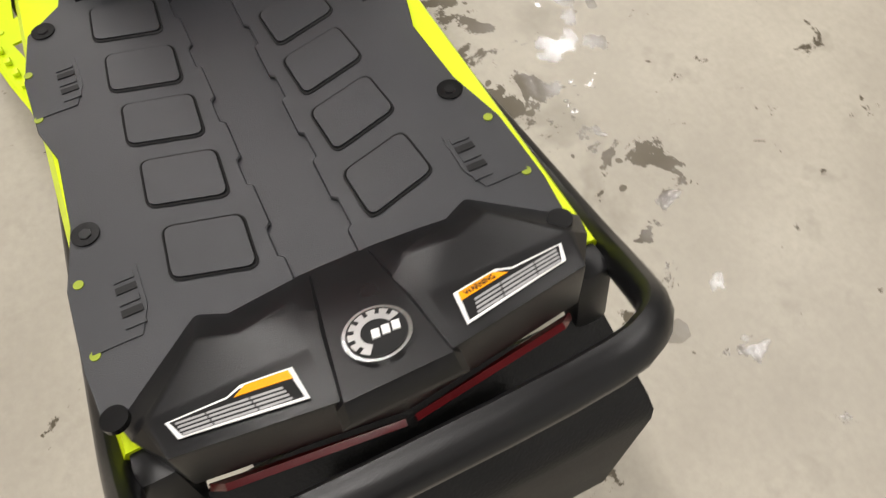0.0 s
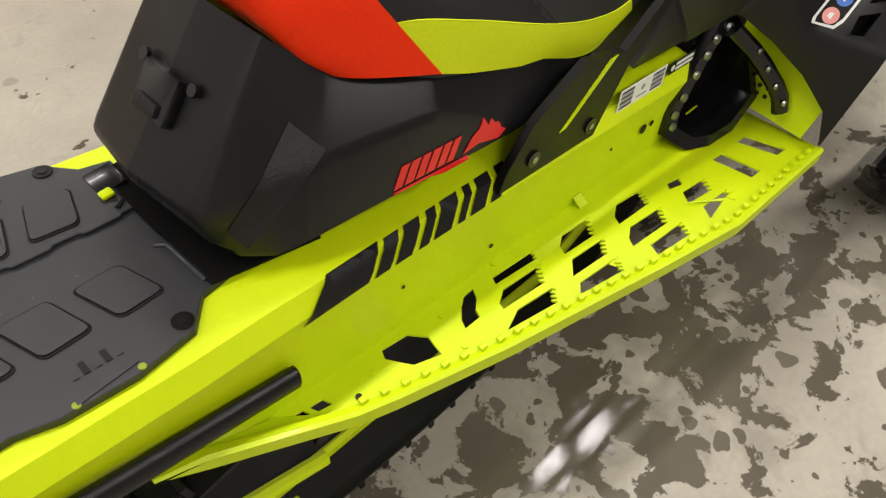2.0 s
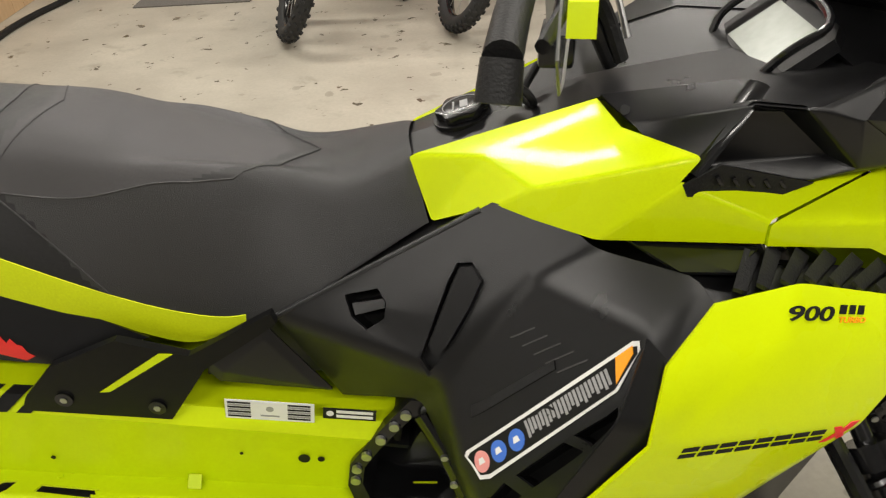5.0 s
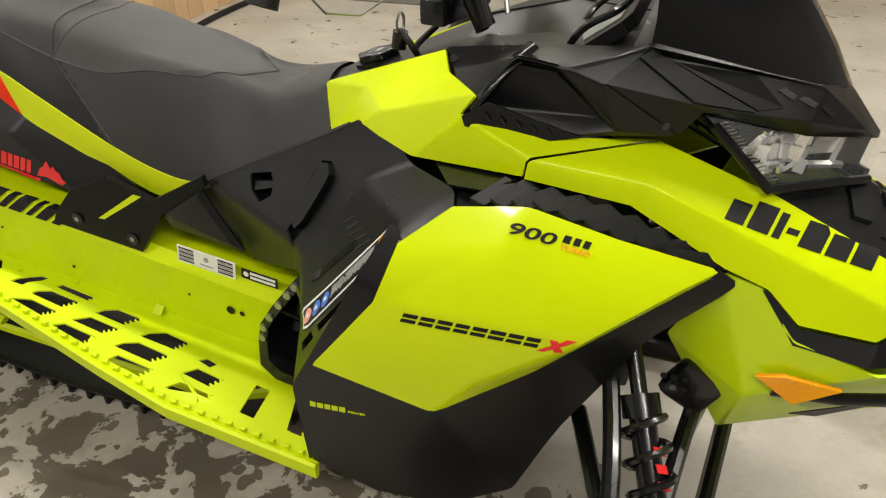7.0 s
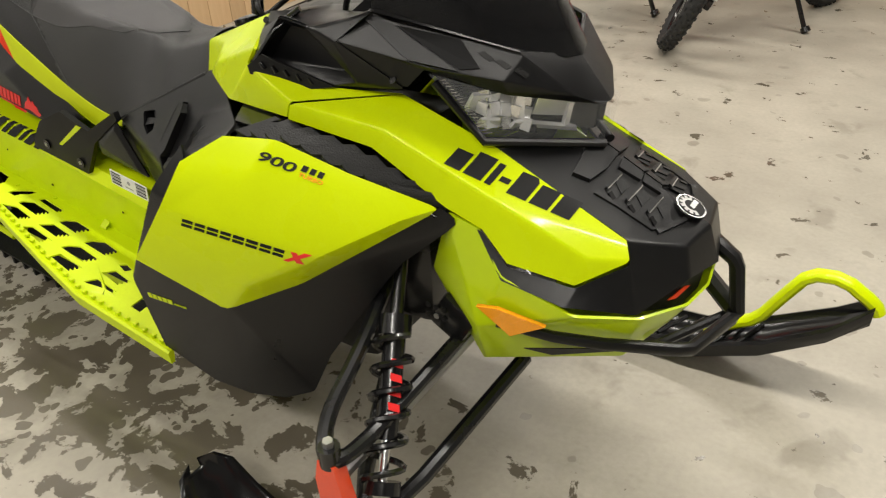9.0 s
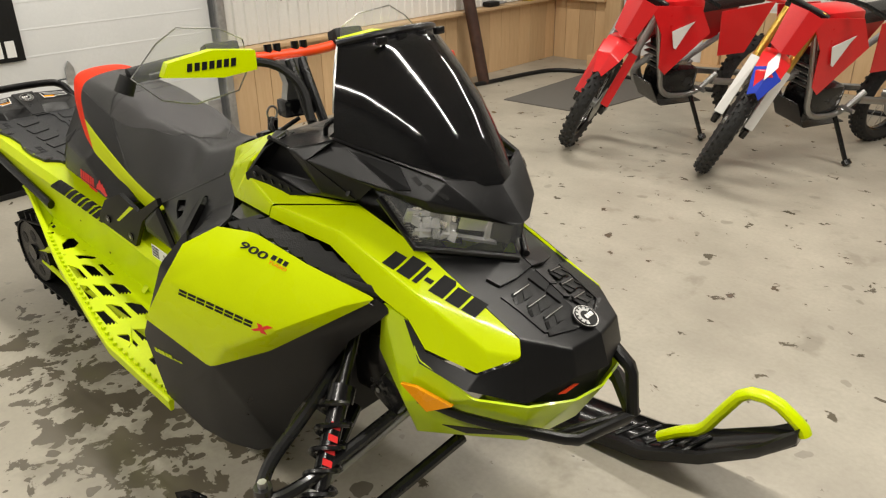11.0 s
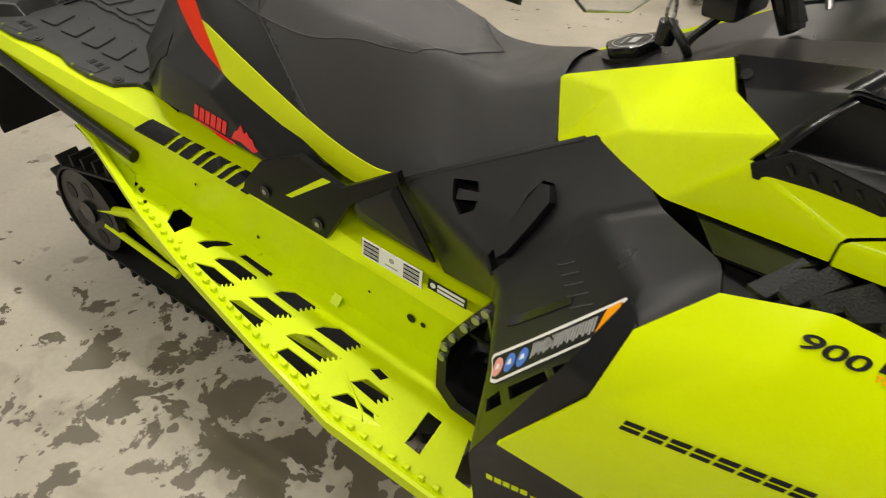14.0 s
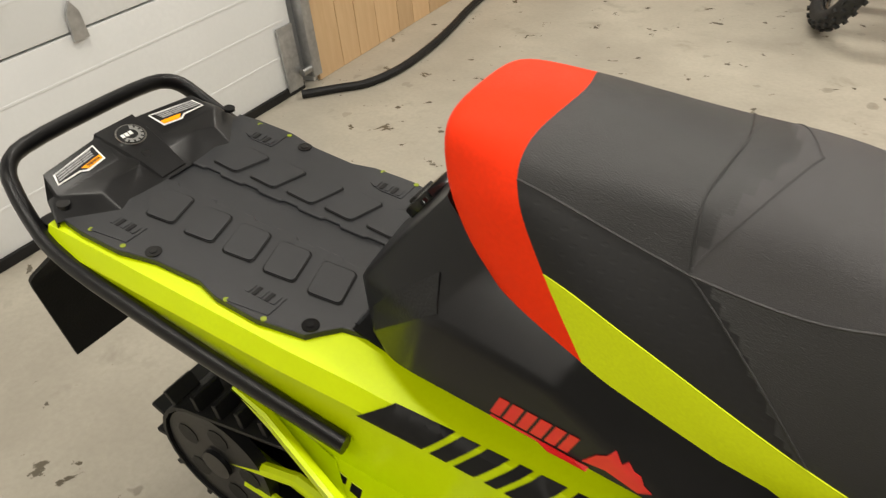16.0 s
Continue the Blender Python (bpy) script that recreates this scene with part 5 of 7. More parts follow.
        decal("relief_line", prism_bm([(0.16 + 0.01 * j, 0.095 - q), (0.20 + 0.012 * j, 0.088 - q), (0.20 + 0.012 * j, 0.0895 - q), (0.16 + 0.01 * j, 0.0965 - q)], 0.001, m), m, tg, VINYL_GREY, wg, "", f)
    # opening in the tunnel wall beside the foot, with a bolted black collar
    ring = [(1.470, 0.216, 0.395), (1.478, 0.210, 0.44), (1.515, 0.210, 0.495), (1.560, 0.210, 0.552), (1.590, 0.210, 0.588), (1.640, 0.216, 0.585), (1.685, 0.250, 0.50), (1.692, 0.285, 0.40), (1.620, 0.285, 0.357), (1.545, 0.278, 0.362), (1.495, 0.255, 0.369)]
    mid = Vector((1.585, 0.232, 0.455))
    inner = [mid + (Vector(p) - mid) * 0.80 + Vector((0.004, 0, 0)) for p in ring]
    wall_cut = [(1.486, 0.38), (1.492, 0.435), (1.525, 0.485), (1.568, 0.542), (1.598, 0.572), (1.66, 0.572), (1.68, 0.52), (1.68, 0.37)]
    OPEN.append((tunnel, [sunk([(x, -0.2, z) for x, z in wall_cut], (0, -1, 0), 0.06, -0.03, 1, f)]))
    bm = bmesh.new()
    lay = [[bm.verts.new((x, s * (y + dy), z)) for x, y, z in lp] for lp, dy in ((ring, -0.012), (ring, 0.006), (inner, 0.010), (inner, -0.03))]
    for q0, q1 in zip(lay, lay[1:] + lay[:1]):
        for j in range(len(ring)):
            jn = (j + 1) % len(ring)
            bm.faces.new((q0[j], q0[jn], q1[jn], q1[j]))
    collar = part("foot_collar", bevelled(bm, 0.003, 2, 30), BLACK_GLOSS, sled, "bolted black collar of the foot opening")
    part("collar_pocket", sunk([(x, -y + 0.03, z) for x, y, z in inner], (0, -1, 0), 0.0, -0.07, 1.05, f, True), BLACK_GLOSS, collar)
    for j, k in ((0, 0.3), (0, 0.9), (1, 0.55), (2, 0.3), (2, 0.9), (3, 0.6), (4, 0.5)):
        p = (Vector(ring[j]).lerp(Vector(ring[j + 1]), k)).lerp(inner[j].lerp(inner[j + 1], k), 0.5)
        part("collar_bolt", disc_bm(pose(p.x, s * (p.y + 0.007), p.z, 90 if s < 0 else -90, 0, 0), 0.0085, 0.007, 12, 0.0015), STEEL, collar, "bright collar bolt")
    part("inner_casting", bevelled(sunk([(1.56, -0.17, 0.42), (1.60, -0.17, 0.50), (1.635, -0.17, 0.51), (1.67, -0.17, 0.45), (1.66, -0.17, 0.41)], (0, -1, 0), 0.03, -0.02, 1, f), 0.006), BLACK_METAL, collar)
    part("foot_strut", tube_bm([(1.605, s * 0.238, 0.578), (1.648, s * 0.280, 0.520), (1.682, s * 0.335, 0.440), (1.690, s * 0.345, 0.395)], 0.017, 8, smooth=1, squash=0.6), BLACK_GLOSS, sled, "black strut over the toe plate")
    for j in range(4):
        q = Vector((1.640, s * 0.283, 0.535)).lerp(Vector((1.678, s * 0.348, 0.425)), j / 3)
        part("strut_bolt", disc_bm(Matrix.Translation(q) @ pose(0, 0, 0, 90 if s < 0 else -90, 0, 0), 0.006, 0.005, 10), STEEL, sled)
    plate = part("toe_plate", shell_bm([(1.69, -0.212, 0.38), (1.70, -0.40, 0.35), (1.73, -0.42, 0.46), (1.70, -0.22, 0.56)], [(0, 1, 2, 3)], 0.004, 0, f), LIME_METAL, sled, "perforated lime toe plate")
    for j in range(10):
        part("plate_hole", disc_bm(pose(1.692 + 0.003 * (j // 4), s * (0.27 + 0.018 * (j % 4)), 0.41 + 0.018 * (j // 4), 0, -84, 0), 0.005, 0.002, 8), RUBBER, plate)

for ob, shapes in OPEN:
    cut(ob, shapes)
LOW = [(1.718, -0.473, 0.56), (1.776, -0.478, 0.636), (1.958, -0.430, 0.546), (1.713, -0.437, 0.345), (1.99, -0.362, 0.262), (2.12, -0.335, 0.42), (2.102, -0.352, 0.616), (2.380, -0.237, 0.757), (2.274, -0.268, 0.660),
       (1.885, -0.40, 0.866), (1.906, -0.416, 0.846), (1.914, -0.457, 0.772), (1.845, -0.457, 0.79), (2.345, -0.245, 0.782), (1.83, -0.418, 0.285), (2.2, -0.27, 0.56), (2.072, -0.352, 0.312), (1.91, -0.392, 0.262)]
low_r = both("lower_panel", LOW, [(0, 1, 2, 3), (3, 2, 14), (2, 17, 14), (2, 4, 17), (2, 16, 4), (2, 6, 5, 16), (6, 8, 15, 5), (6, 7, 8), (9, 10, 11, 12), (12, 11, 1, 0), (6, 13, 7)], BLACK, sled, "black lower side panel", 0.006, 0.010)[0]
PAN = [(1.903, -0.424, 0.846), (1.967, -0.368, 0.888), (2.072, -0.343, 0.893), (2.2, -0.307, 0.842), (2.352, -0.25, 0.784), (2.102, -0.362, 0.610), (1.955, -0.437, 0.541), (1.773, -0.486, 0.630), (1.911, -0.465, 0.772), (2.05, -0.387, 0.845), (2.17, -0.392, 0.70), (2.30, -0.300, 0.77), (2.02, -0.432, 0.62)]
panel = both("side_panel", PAN, [(0, 1, 9, 8), (1, 2, 9), (2, 3, 9), (3, 4, 11), (3, 11, 9), (9, 11, 10), (8, 9, 10), (8, 10, 12, 7), (7, 12, 6), (12, 10, 5, 6), (10, 11, 4, 5)], LIME, sled, "glossy lime side panel", 0.006, 0.012)
for f in (False, True):
    s = 1 if f else -1
    p = panel[1] if f else panel[0]
    tg = [panel[0]]
    m1 = frame_on((1.9174, -0.463, 0.737), (0.245, 0.073, -0.05), (0.3, -0.95, -0.05))
    x = 0.0
    for q, wd in enumerate((0.022, 0.021, 0.022, 0.021, 0.022, 0.023, 0.022, 0.021)):
        for a, c in ((0.0, 0.0062), (0.0098, 0.0165)):
            decal("black_bar", prism_bm([(x + a * 0.2, a), (x + wd + a * 0.2, a), (x + wd + c * 0.2, c), (x + c * 0.2, c)], 0.0008, m1), m1, tg, BLACK_PRINT, p, "black slanted bar of the model mark", f)
        x += wd + 0.0045
    decal("red_cross", prism_bm([(x - 0.004, -0.005), (x + 0.006, -0.005), (x + 0.050, 0.022), (x + 0.036, 0.022)], 0.0008, m1), m1, tg, RED, p, "red crossed stroke", f)
    decal("red_cross", prism_bm([(x + 0.010, 0.018), (x + 0.022, 0.018), (x + 0.036, -0.003), (x + 0.022, -0.003)], 0.0008, m1), m1, tg, RED, p, "red crossed stroke", f)
    m2 = frame_on((2.050, -0.368, 0.858), (0.12, 0.037, -0.039), (0.26, -0.68, 0.66))
    if not f:
        decal("engine_number", letters_bm("900", 0.017, m2, 0.070, 0.001, 0.2), m2, tg, BLACK_PRINT, p, "black number print", False)
        decal("turbo_word", letters_bm("TURBO", 0.007, m2 @ pose(0.078, -0.002, 0), 0.045, 0.001, 0.2), m2, tg, AMBER, p, "orange print", False)
    decal_bars("black_bar", [1.0, 0.9, 0.9], 0.011, m2 @ pose(0.078, 0.008, 0), tg, BLACK_PRINT, p, "", f, 0.45, 0.2)
    m3 = frame_on((1.742, -0.466, 0.512), (0.1, 0.018, -0.012), (0.16, -0.97, -0.2))
    decal_bars("lime_bar", [0.75, 0.8, 0.75, 0.8, 0.8], 0.013, m3, [low_r], LIME, p, "small lime bar of print", f, 0.2, 0.0)
    if not f:
        decal("power_word", letters_bm("POWER", 0.005, m3 @ pose(0.066, 0.001, 0), 0.03, 0.001), m3, [low_r], LIME, p, "", False)
    # louvres between panel and hood
    lo = [Vector((1.97, s * 0.362, 0.893)), Vector((2.072, s * 0.341, 0.897)), Vector((2.2, s * 0.304, 0.846)), Vector((2.34, s * 0.252, 0.790))]
    hi = [Vector((1.95, s * 0.30, 0.905)), Vector((2.05, s * 0.275, 0.905)), Vector((2.2, s * 0.243, 0.86)), Vector((2.345, s * 0.226, 0.795))]
    part("vent_base", shell_bm([(v.x, v.y * s * -1, v.z - 0.024) for v in lo + hi], [(0, 1, 5, 4), (1, 2, 6, 5), (2, 3, 7, 6)], 0.004, 0, f), BLACK, sled, "black louvred vent")

    def along(L, t):
        t *= 3
        i = min(2, int(t))
        return L[i].lerp(L[i + 1], t - i)
    for j in range(9):
        t = 0.05 + 0.093 * j
        a, c = along(lo, t), along(hi, min(1, t + 0.20))
        a, c = a.lerp(c, 0.08) + Vector((0, 0, 0.004)), c.lerp(a, 0.07) + Vector((0, 0, 0.002))
        run = (along(hi, min(1, t + 0.30)) - along(hi, t + 0.05)).normalized()
        fwd = run * 0.024 - Vector((0, 0, 0.013))
        thick = Vector((0, 0, -0.006))
        tip = a + run * 0.012 + (a - c) * 0.06 - Vector((0, 0, 0.003))
        q = [a, c, c + fwd, a + fwd * 0.85, tip]
        bm = bmesh.new()
        up = [bm.verts.new(v) for v in q]
        dn = [bm.verts.new(v + thick) for v in q]
        bm.faces.new((up[0], up[1], up[2], up[3], up[4]))
        bm.faces.new((dn[4], dn[3], dn[2], dn[1], dn[0]))
        for i in range(5):
            bm.faces.new((up[i], up[(i + 1) % 5], dn[(i + 1) % 5], dn[i]))
        bevelled(bm, 0.0015, 1, 30)
        part("louvre", bm, RUBBER, sled)

# ---------- fairing, hood and nose ----------
FAIR = [(1.606, -0.06, 0.932), (1.864, -0.11, 1.031), (1.888, -0.160, 1.012), (1.944, -0.262, 0.980), (2.113, -0.22, 0.953), (2.225, -0.17, 0.945), (2.05, -0.275, 0.935), (2.225, -0.235, 0.902), (2.2, -0.243, 0.868), (2.046, -0.283, 0.908), (1.85, -0.24, 0.894), (1.722, -0.168, 0.906), (1.778, -0.190, 0.944), (1.636, -0.112, 0.85), (1.714, -0.112, 0.953), (1.963, -0.256, 1.017)]
fair = both("fairing", FAIR, [(0, 1, 2, 12, 14), (2, 15, 12), (15, 3, 12), (0, 14, 13), (14, 12, 11, 13), (12, 3, 10, 11), (3, 6, 9, 10), (3, 4, 6), (4, 5, 6)], LIME, sled, "glossy lime upper fairing", 0.006, 0.006, 3)
HOOD = [(2.229, -0.17, 0.943), (2.407, -0.150, 0.870), (2.651, -0.152, 0.758), (2.664, -0.163, 0.726), (2.587, -0.206, 0.678), (2.472, -0.234, 0.702), (2.42, -0.228, 0.752), (2.352, -0.238, 0.782), (2.204, -0.243, 0.866), (2.229, -0.235, 0.900), (2.43, -0.212, 0.806), (2.60, -0.190, 0.725), (2.053, -0.276, 0.932), (2.050, -0.284, 0.905)]
hood = both("hood", HOOD, [(0, 1, 10, 9), (9, 10, 7, 8), (1, 2, 3, 11, 10), (10, 11, 4, 5), (10, 5, 6, 7), (11, 3, 4), (0, 9, 12), (12, 9, 8, 13)], LIME, sled, "glossy lime hood side", 0.006, 0.006, 3)
for f in (False, True):
    s = 1 if f else -1
    h = hood[1] if f else hood[0]
    m = frame_on((2.338, -0.2165, 0.8535), (0.242, 0.046, -0.079), (0.36, -0.56, 0.74))
    tg = [hood[0]]
    x = 0.0
    for wd, hgt in ((0.030, 0.038), (0.034, 0.048), (0.012, 0.044), (0.018, 0.010), (0.036, 0.046), (0.034, 0.038), (0.034, 0.038)):
        y0 = 0.014 if hgt < 0.02 else 0.0
        decal("black_bar", prism_bm([(x + y0 * 0.25, y0), (x + wd + y0 * 0.25, y0), (x + wd + (y0 + hgt) * 0.25, y0 + hgt), (x + (y0 + hgt) * 0.25, y0 + hgt)], 0.0008, m), m, tg, BLACK_PRINT, h, "bold black bar of the side mark", f)
        x += wd + 0.006
NOSE = [(2.398, -0.142, 0.866), (2.653, -0.149, 0.757), (2.735, -0.09, 0.738), (2.748, 0, 0.738), (2.54, 0, 0.845), (2.668, -0.166, 0.722), (2.690, -0.176, 0.634), (2.748, -0.092, 0.680), (2.771, 0, 0.669), (2.47, -0.252, 0.676), (2.412, -0.232, 0.752), (2.424, -0.231, 0.748), (2.474, -0.237, 0.697), (2.588, -0.208, 0.673), (2.58, -0.235, 0.648)]
nose_r = both("nose", NOSE, [(0, 1, 2, 3, 4), (1, 5, 6, 7, 2), (2, 7, 8, 3), (5, 13, 14, 6), (13, 12, 9, 14), (12, 11, 10, 9)], BLACK, sled, "black moulded nose cone", 0.006, 0.006)[0]
# vent rows set in the nose
nm = frame_on((2.655, 0.0, 0.785), (0, 1, 0), (0.42, 0, 0.91))
nz = new("nose_grille")
nz.parent = sled
for s in (-1, 1):
    f = s > 0
    for px, py, w in ((-0.070, 0.062, 0.056), (-0.064, 0.022, 0.062), (-0.056, -0.018, 0.062)):
        q = [(px - w / 2, py - 0.012), (px + w / 2 - 0.006, py - 0.016), (px + w / 2 + 0.004, py + 0.010), (px - w / 2 + 0.012, py + 0.012)]
        decal("vent_recess", prism_bm(q, 0.001, nm), nm, [nose_r], RUBBER, nz, "", f, 0.0008)
        r1 = [(px - w / 2 + 0.010, py + 0.010), (px + w / 2 + 0.004, py + 0.008), (px + w / 2 + 0.002, py + 0.014), (px - w / 2 + 0.014, py + 0.015)]
        decal("vent_brow", prism_bm(r1, 0.007, nm, 0.001), nm, [nose_r], BLACK, nz, "", f, 0.0005)
        # chrome strip stands in for the glint along the gloss black edge
        r2 = [(px - w / 2 + 0.012, py + 0.0078), (px + w / 2 + 0.002, py + 0.0058), (px + w / 2 + 0.003, py + 0.0095), (px - w / 2 + 0.012, py + 0.0105)]
        decal("bright_edge", prism_bm(r2, 0.0062, nm), nm, [nose_r], CHROME, nz, "chrome strip put in for the glint on the vent edge", f, 0.0005)
        r3 = [(px - w / 2 - 0.002, py - 0.010), (px - w / 2 + 0.006, py - 0.011), (px - w / 2 + 0.014, py + 0.002), (px - w / 2 + 0.006, py + 0.004)]
        decal("vent_side", prism_bm(r3, 0.004, nm), nm, [nose_r], BLACK_GLOSS, nz, "", f, 0.0005)
        r4 = [(px - 0.006, py - 0.014), (px + 0.006, py - 0.014), (px + 0.020, py + 0.006), (px + 0.008, py + 0.006)]
        decal("vent_vane", prism_bm(r4, 0.003, nm), nm, [nose_r], BLACK, nz, "", f, 0.0012)
    for pts, hgt in (([(-0.10, -0.042), (-0.035, -0.066), (-0.002, -0.066), (-0.002, -0.058), (-0.034, -0.058), (-0.094, -0.034)], 0.005), ([(-0.108, 0.085), (-0.10, -0.03), (-0.092, -0.034), (-0.098, 0.08)], 0.004),
                     ([(-0.028, 0.082), (-0.002, 0.088), (-0.002, 0.044), (-0.022, 0.038)], 0.006), ([(-0.022, 0.034), (-0.002, 0.040), (-0.002, 0.004), (-0.018, -0.004)], 0.006), ([(-0.10, 0.135), (-0.03, 0.150), (-0.002, 0.125), (-0.002, 0.098), (-0.05, 0.096), (-0.092, 0.104)], 0.008)):
        decal("nose_facet", prism_bm(pts, hgt, nm, 0.0015), nm, [nose_r], BLACK, nz, "", f, 0.0)
emblem(frame_on((2.708, 0.0, 0.762), (0, 1, 0), (0.42, 0, 0.91)), 0.029, nz)
BEL = [(2.354, -0.236, 0.772), (2.288, -0.192, 0.609), (2.403, -0.194, 0.431), (2.420, -0.252, 0.556), (2.47, -0.25, 0.682), (2.412, -0.229, 0.752), (2.60, -0.232, 0.632), (2.690, -0.176, 0.620), (2.752, -0.088, 0.622), (2.763, 0, 0.616), (2.657, -0.124, 0.492), (2.70, 0, 0.505), (2.43, 0, 0.42)]
belly = both("belly_pan", BEL, [(0, 5, 4, 3), (0, 3, 1), (1, 3, 2), (4, 6, 3), (6, 7, 3), (3, 7, 10, 2), (7, 8, 10), (8, 9, 11, 10), (10, 11, 12, 2)], GREEN, sled, "yellow-green belly pan", 0.005, 0.006)[0]
both("side_reflector", [(2.429, -0.268, 0.616), (2.470, -0.266, 0.624), (2.556, -0.248, 0.604), (2.492, -0.257, 0.566)], [(0, 1, 2, 3)], AMBER, sled, "amber side reflector", 0.008, 0.001)
both("mouth", [(2.676, -0.168, 0.628), (2.730, -0.088, 0.682), (2.752, 0, 0.672), (2.744, 0, 0.604), (2.735, -0.086, 0.612)], [(0, 1, 4), (1, 2, 3, 4)], RUBBER, sled, "dark slot under the nose", 0.004, 0)
one("slot_badge", [(2.722, -0.112, 0.637), (2.732, -0.100, 0.637), (2.745, -0.070, 0.651), (2.739, -0.080, 0.653)], [(0, 1, 2, 3)], ORANGE_PAINT, sled, "small orange stroke", 0.003, 0)
both("belly_stripe", [(2.50, -0.2165, 0.512), (2.61, -0.165, 0.520), (2.655, -0.135, 0.512), (2.545, -0.190, 0.496)], [(0, 1, 2, 3)], BLACK, sled, "", 0.002, 0)

# headlamps
HL = [(2.287, -0.178, 0.994), (2.391, -0.168, 0.893), (2.546, -0.012, 0.862), (2.556, -0.02, 0.935), (2.43, -0.150, 0.968)]
HN = Vector((0.68, -0.72, -0.10)).normalized()
HL_IN = [tuple(Vector(p) - HN * 0.045) for p in HL]
for f in (False, True):
    s = 1 if f else -1
    hl = part("headlamp", shell_bm(HL, [(0, 1, 4), (1, 2, 3, 4)], 0.003, 0.004, f), CLEAR, sled, "clear headlamp lens")
    part("lamp_bucket", shell_bm(HL_IN, [(0, 1, 4), (1, 2, 3, 4)], 0.003, 0.002, f), BLACK_GLOSS, hl)
    a, c = Vector((2.372, -0.160, 0.935)), Vector((2.548, -0.022, 0.900))
    d = (c - a).normalized()
    for t, dz, w, hgt, mt, tilt in ((0.05, 0.012, 0.05, 0.040, BULB, (25, 20)), (0.16, -0.018, 0.045, 0.034, BULB, (-20, 25)), (0.30, 0.008, 0.05, 0.050, BULB, (10, -25)), (0.34, -0.030, 0.07, 0.016, BLACK_GLOSS, (0, 0)), (0.62, 0.014, 0.075, 0.034, BULB, (8, 6)), (0.56, 0.030, 0.09, 0.012, BULB, (-25, 0)), (0.72, -0.002, 0.012, 0.05, BULB, (0, 30)), (0.86, 0.005, 0.045, 0.05, BLACK_GLOSS, (0, -10)), (0.60, -0.022, 0.10, 0.010, BULB, (25, 0))):
        m = frame_on(a.lerp(c, t) - HN * 0.022 + Vector((0, 0, dz)), d, HN) @ pose(0, 0, 0, *tilt, 0)
        bm = prism_bm([(-w / 2, -hgt / 2), (w / 2, -hgt / 2), (w / 2 * 0.9, hgt / 2), (-w / 2 * 0.92, hgt / 2)], 0.008, m, 0.0025)
        if f:
            bmesh.ops.transform(bm, matrix=Matrix.Diagonal((1, -1, 1, 1)), verts=bm.verts)
        part("reflector_facet", bm, mt, hl)
    rnd = random.Random(5)
    for j in range(15):
        u, v = j % 5, j // 5
        m = frame_on(a.lerp(c, 0.06 + 0.085 * u) - HN * 0.014 + Vector((0, 0, 0.026 - 0.024 * v)), d, HN) @ pose(0, 0, 0, rnd.uniform(-32, 32), rnd.uniform(-30, 30), rnd.uniform(-8, 8))
        bm = prism_bm([(-0.009, -0.011), (0.009, -0.012), (0.009, 0.011), (-0.009, 0.010)], 0.006, m, 0.0015)
        if f:
            bmesh.ops.transform(bm, matrix=Matrix.Diagonal((1, -1, 1, 1)), verts=bm.verts)
        part("reflector_step", bm, BULB if j % 4 else CHROME, hl, "bright stepped reflector")
    for j in range(18):
        p = Vector((2.300, s * 0.1785, 0.985)).lerp(Vector((2.389, s * 0.170, 0.898)), (j + 0.5) / 18)
        part("lens_ridge", tube_bm([p, p + Vector((0.016, s * -0.008, 0.003))], 0.0010, 5), CHROME, hl)
    part("lamp_sill", tube_bm([(2.30, s * 0.178, 0.980), (2.392, s * 0.170, 0.888), (2.548, s * 0.012, 0.855)], 0.008, 8), BLACK, hl)

# cowl over the lamps, shroud and console
COWL = [(2.255, -0.198, 0.968), (2.283, -0.182, 1.000), (2.43, -0.156, 0.974), (2.542, -0.03, 0.932), (2.548, 0, 0.932), (2.486, 0, 1.006), (2.442, -0.128, 1.032), (2.20, -0.208, 1.095), (2.10, -0.238, 1.06),
        (2.428, -0.167, 0.998), (2.224, -0.178, 1.080), (2.150, -0.243, 1.048), (2.312, -0.194, 1.008), (2.515, -0.085, 0.962), (2.36, -0.150, 1.050)]
cowl = both("cowl", COWL, [(0, 1, 12, 11), (0, 11, 8), (11, 10, 12), (10, 9, 12), (1, 12, 9, 2), (10, 14, 9), (14, 6, 9), (9, 13, 2), (9, 6, 13), (2, 13, 3), (3, 13, 5, 4), (13, 6, 5), (8, 11, 10, 7), (10, 7, 6, 14)], BLACK, sled, "black faceted cowl above the headlamps", 0.006, 0.004)
for s in (-1, 1):
    for p, al in (((2.389, -0.156, 1.031), (0.8, 0.15, -0.45)), ((2.418, -0.152, 1.021), (0.8, 0.2, -0.4)), ((2.446, -0.140, 1.007), (0.7, 0.4, -0.4))):
        m = frame_on(p, al, (0.36, -0.68, 0.64))
        decal("cowl_slot", prism_bm([(-0.014, -0.003), (0.010, -0.006), (0.014, 0.003), (-0.008, 0.006)], 0.001, m), m, [cowl[0]], RUBBER, cowl[0 if s < 0 else 1], "", s > 0, 0.0012)
OUTWARD = Vector((0.3, -0.75, 0.58)).normalized()
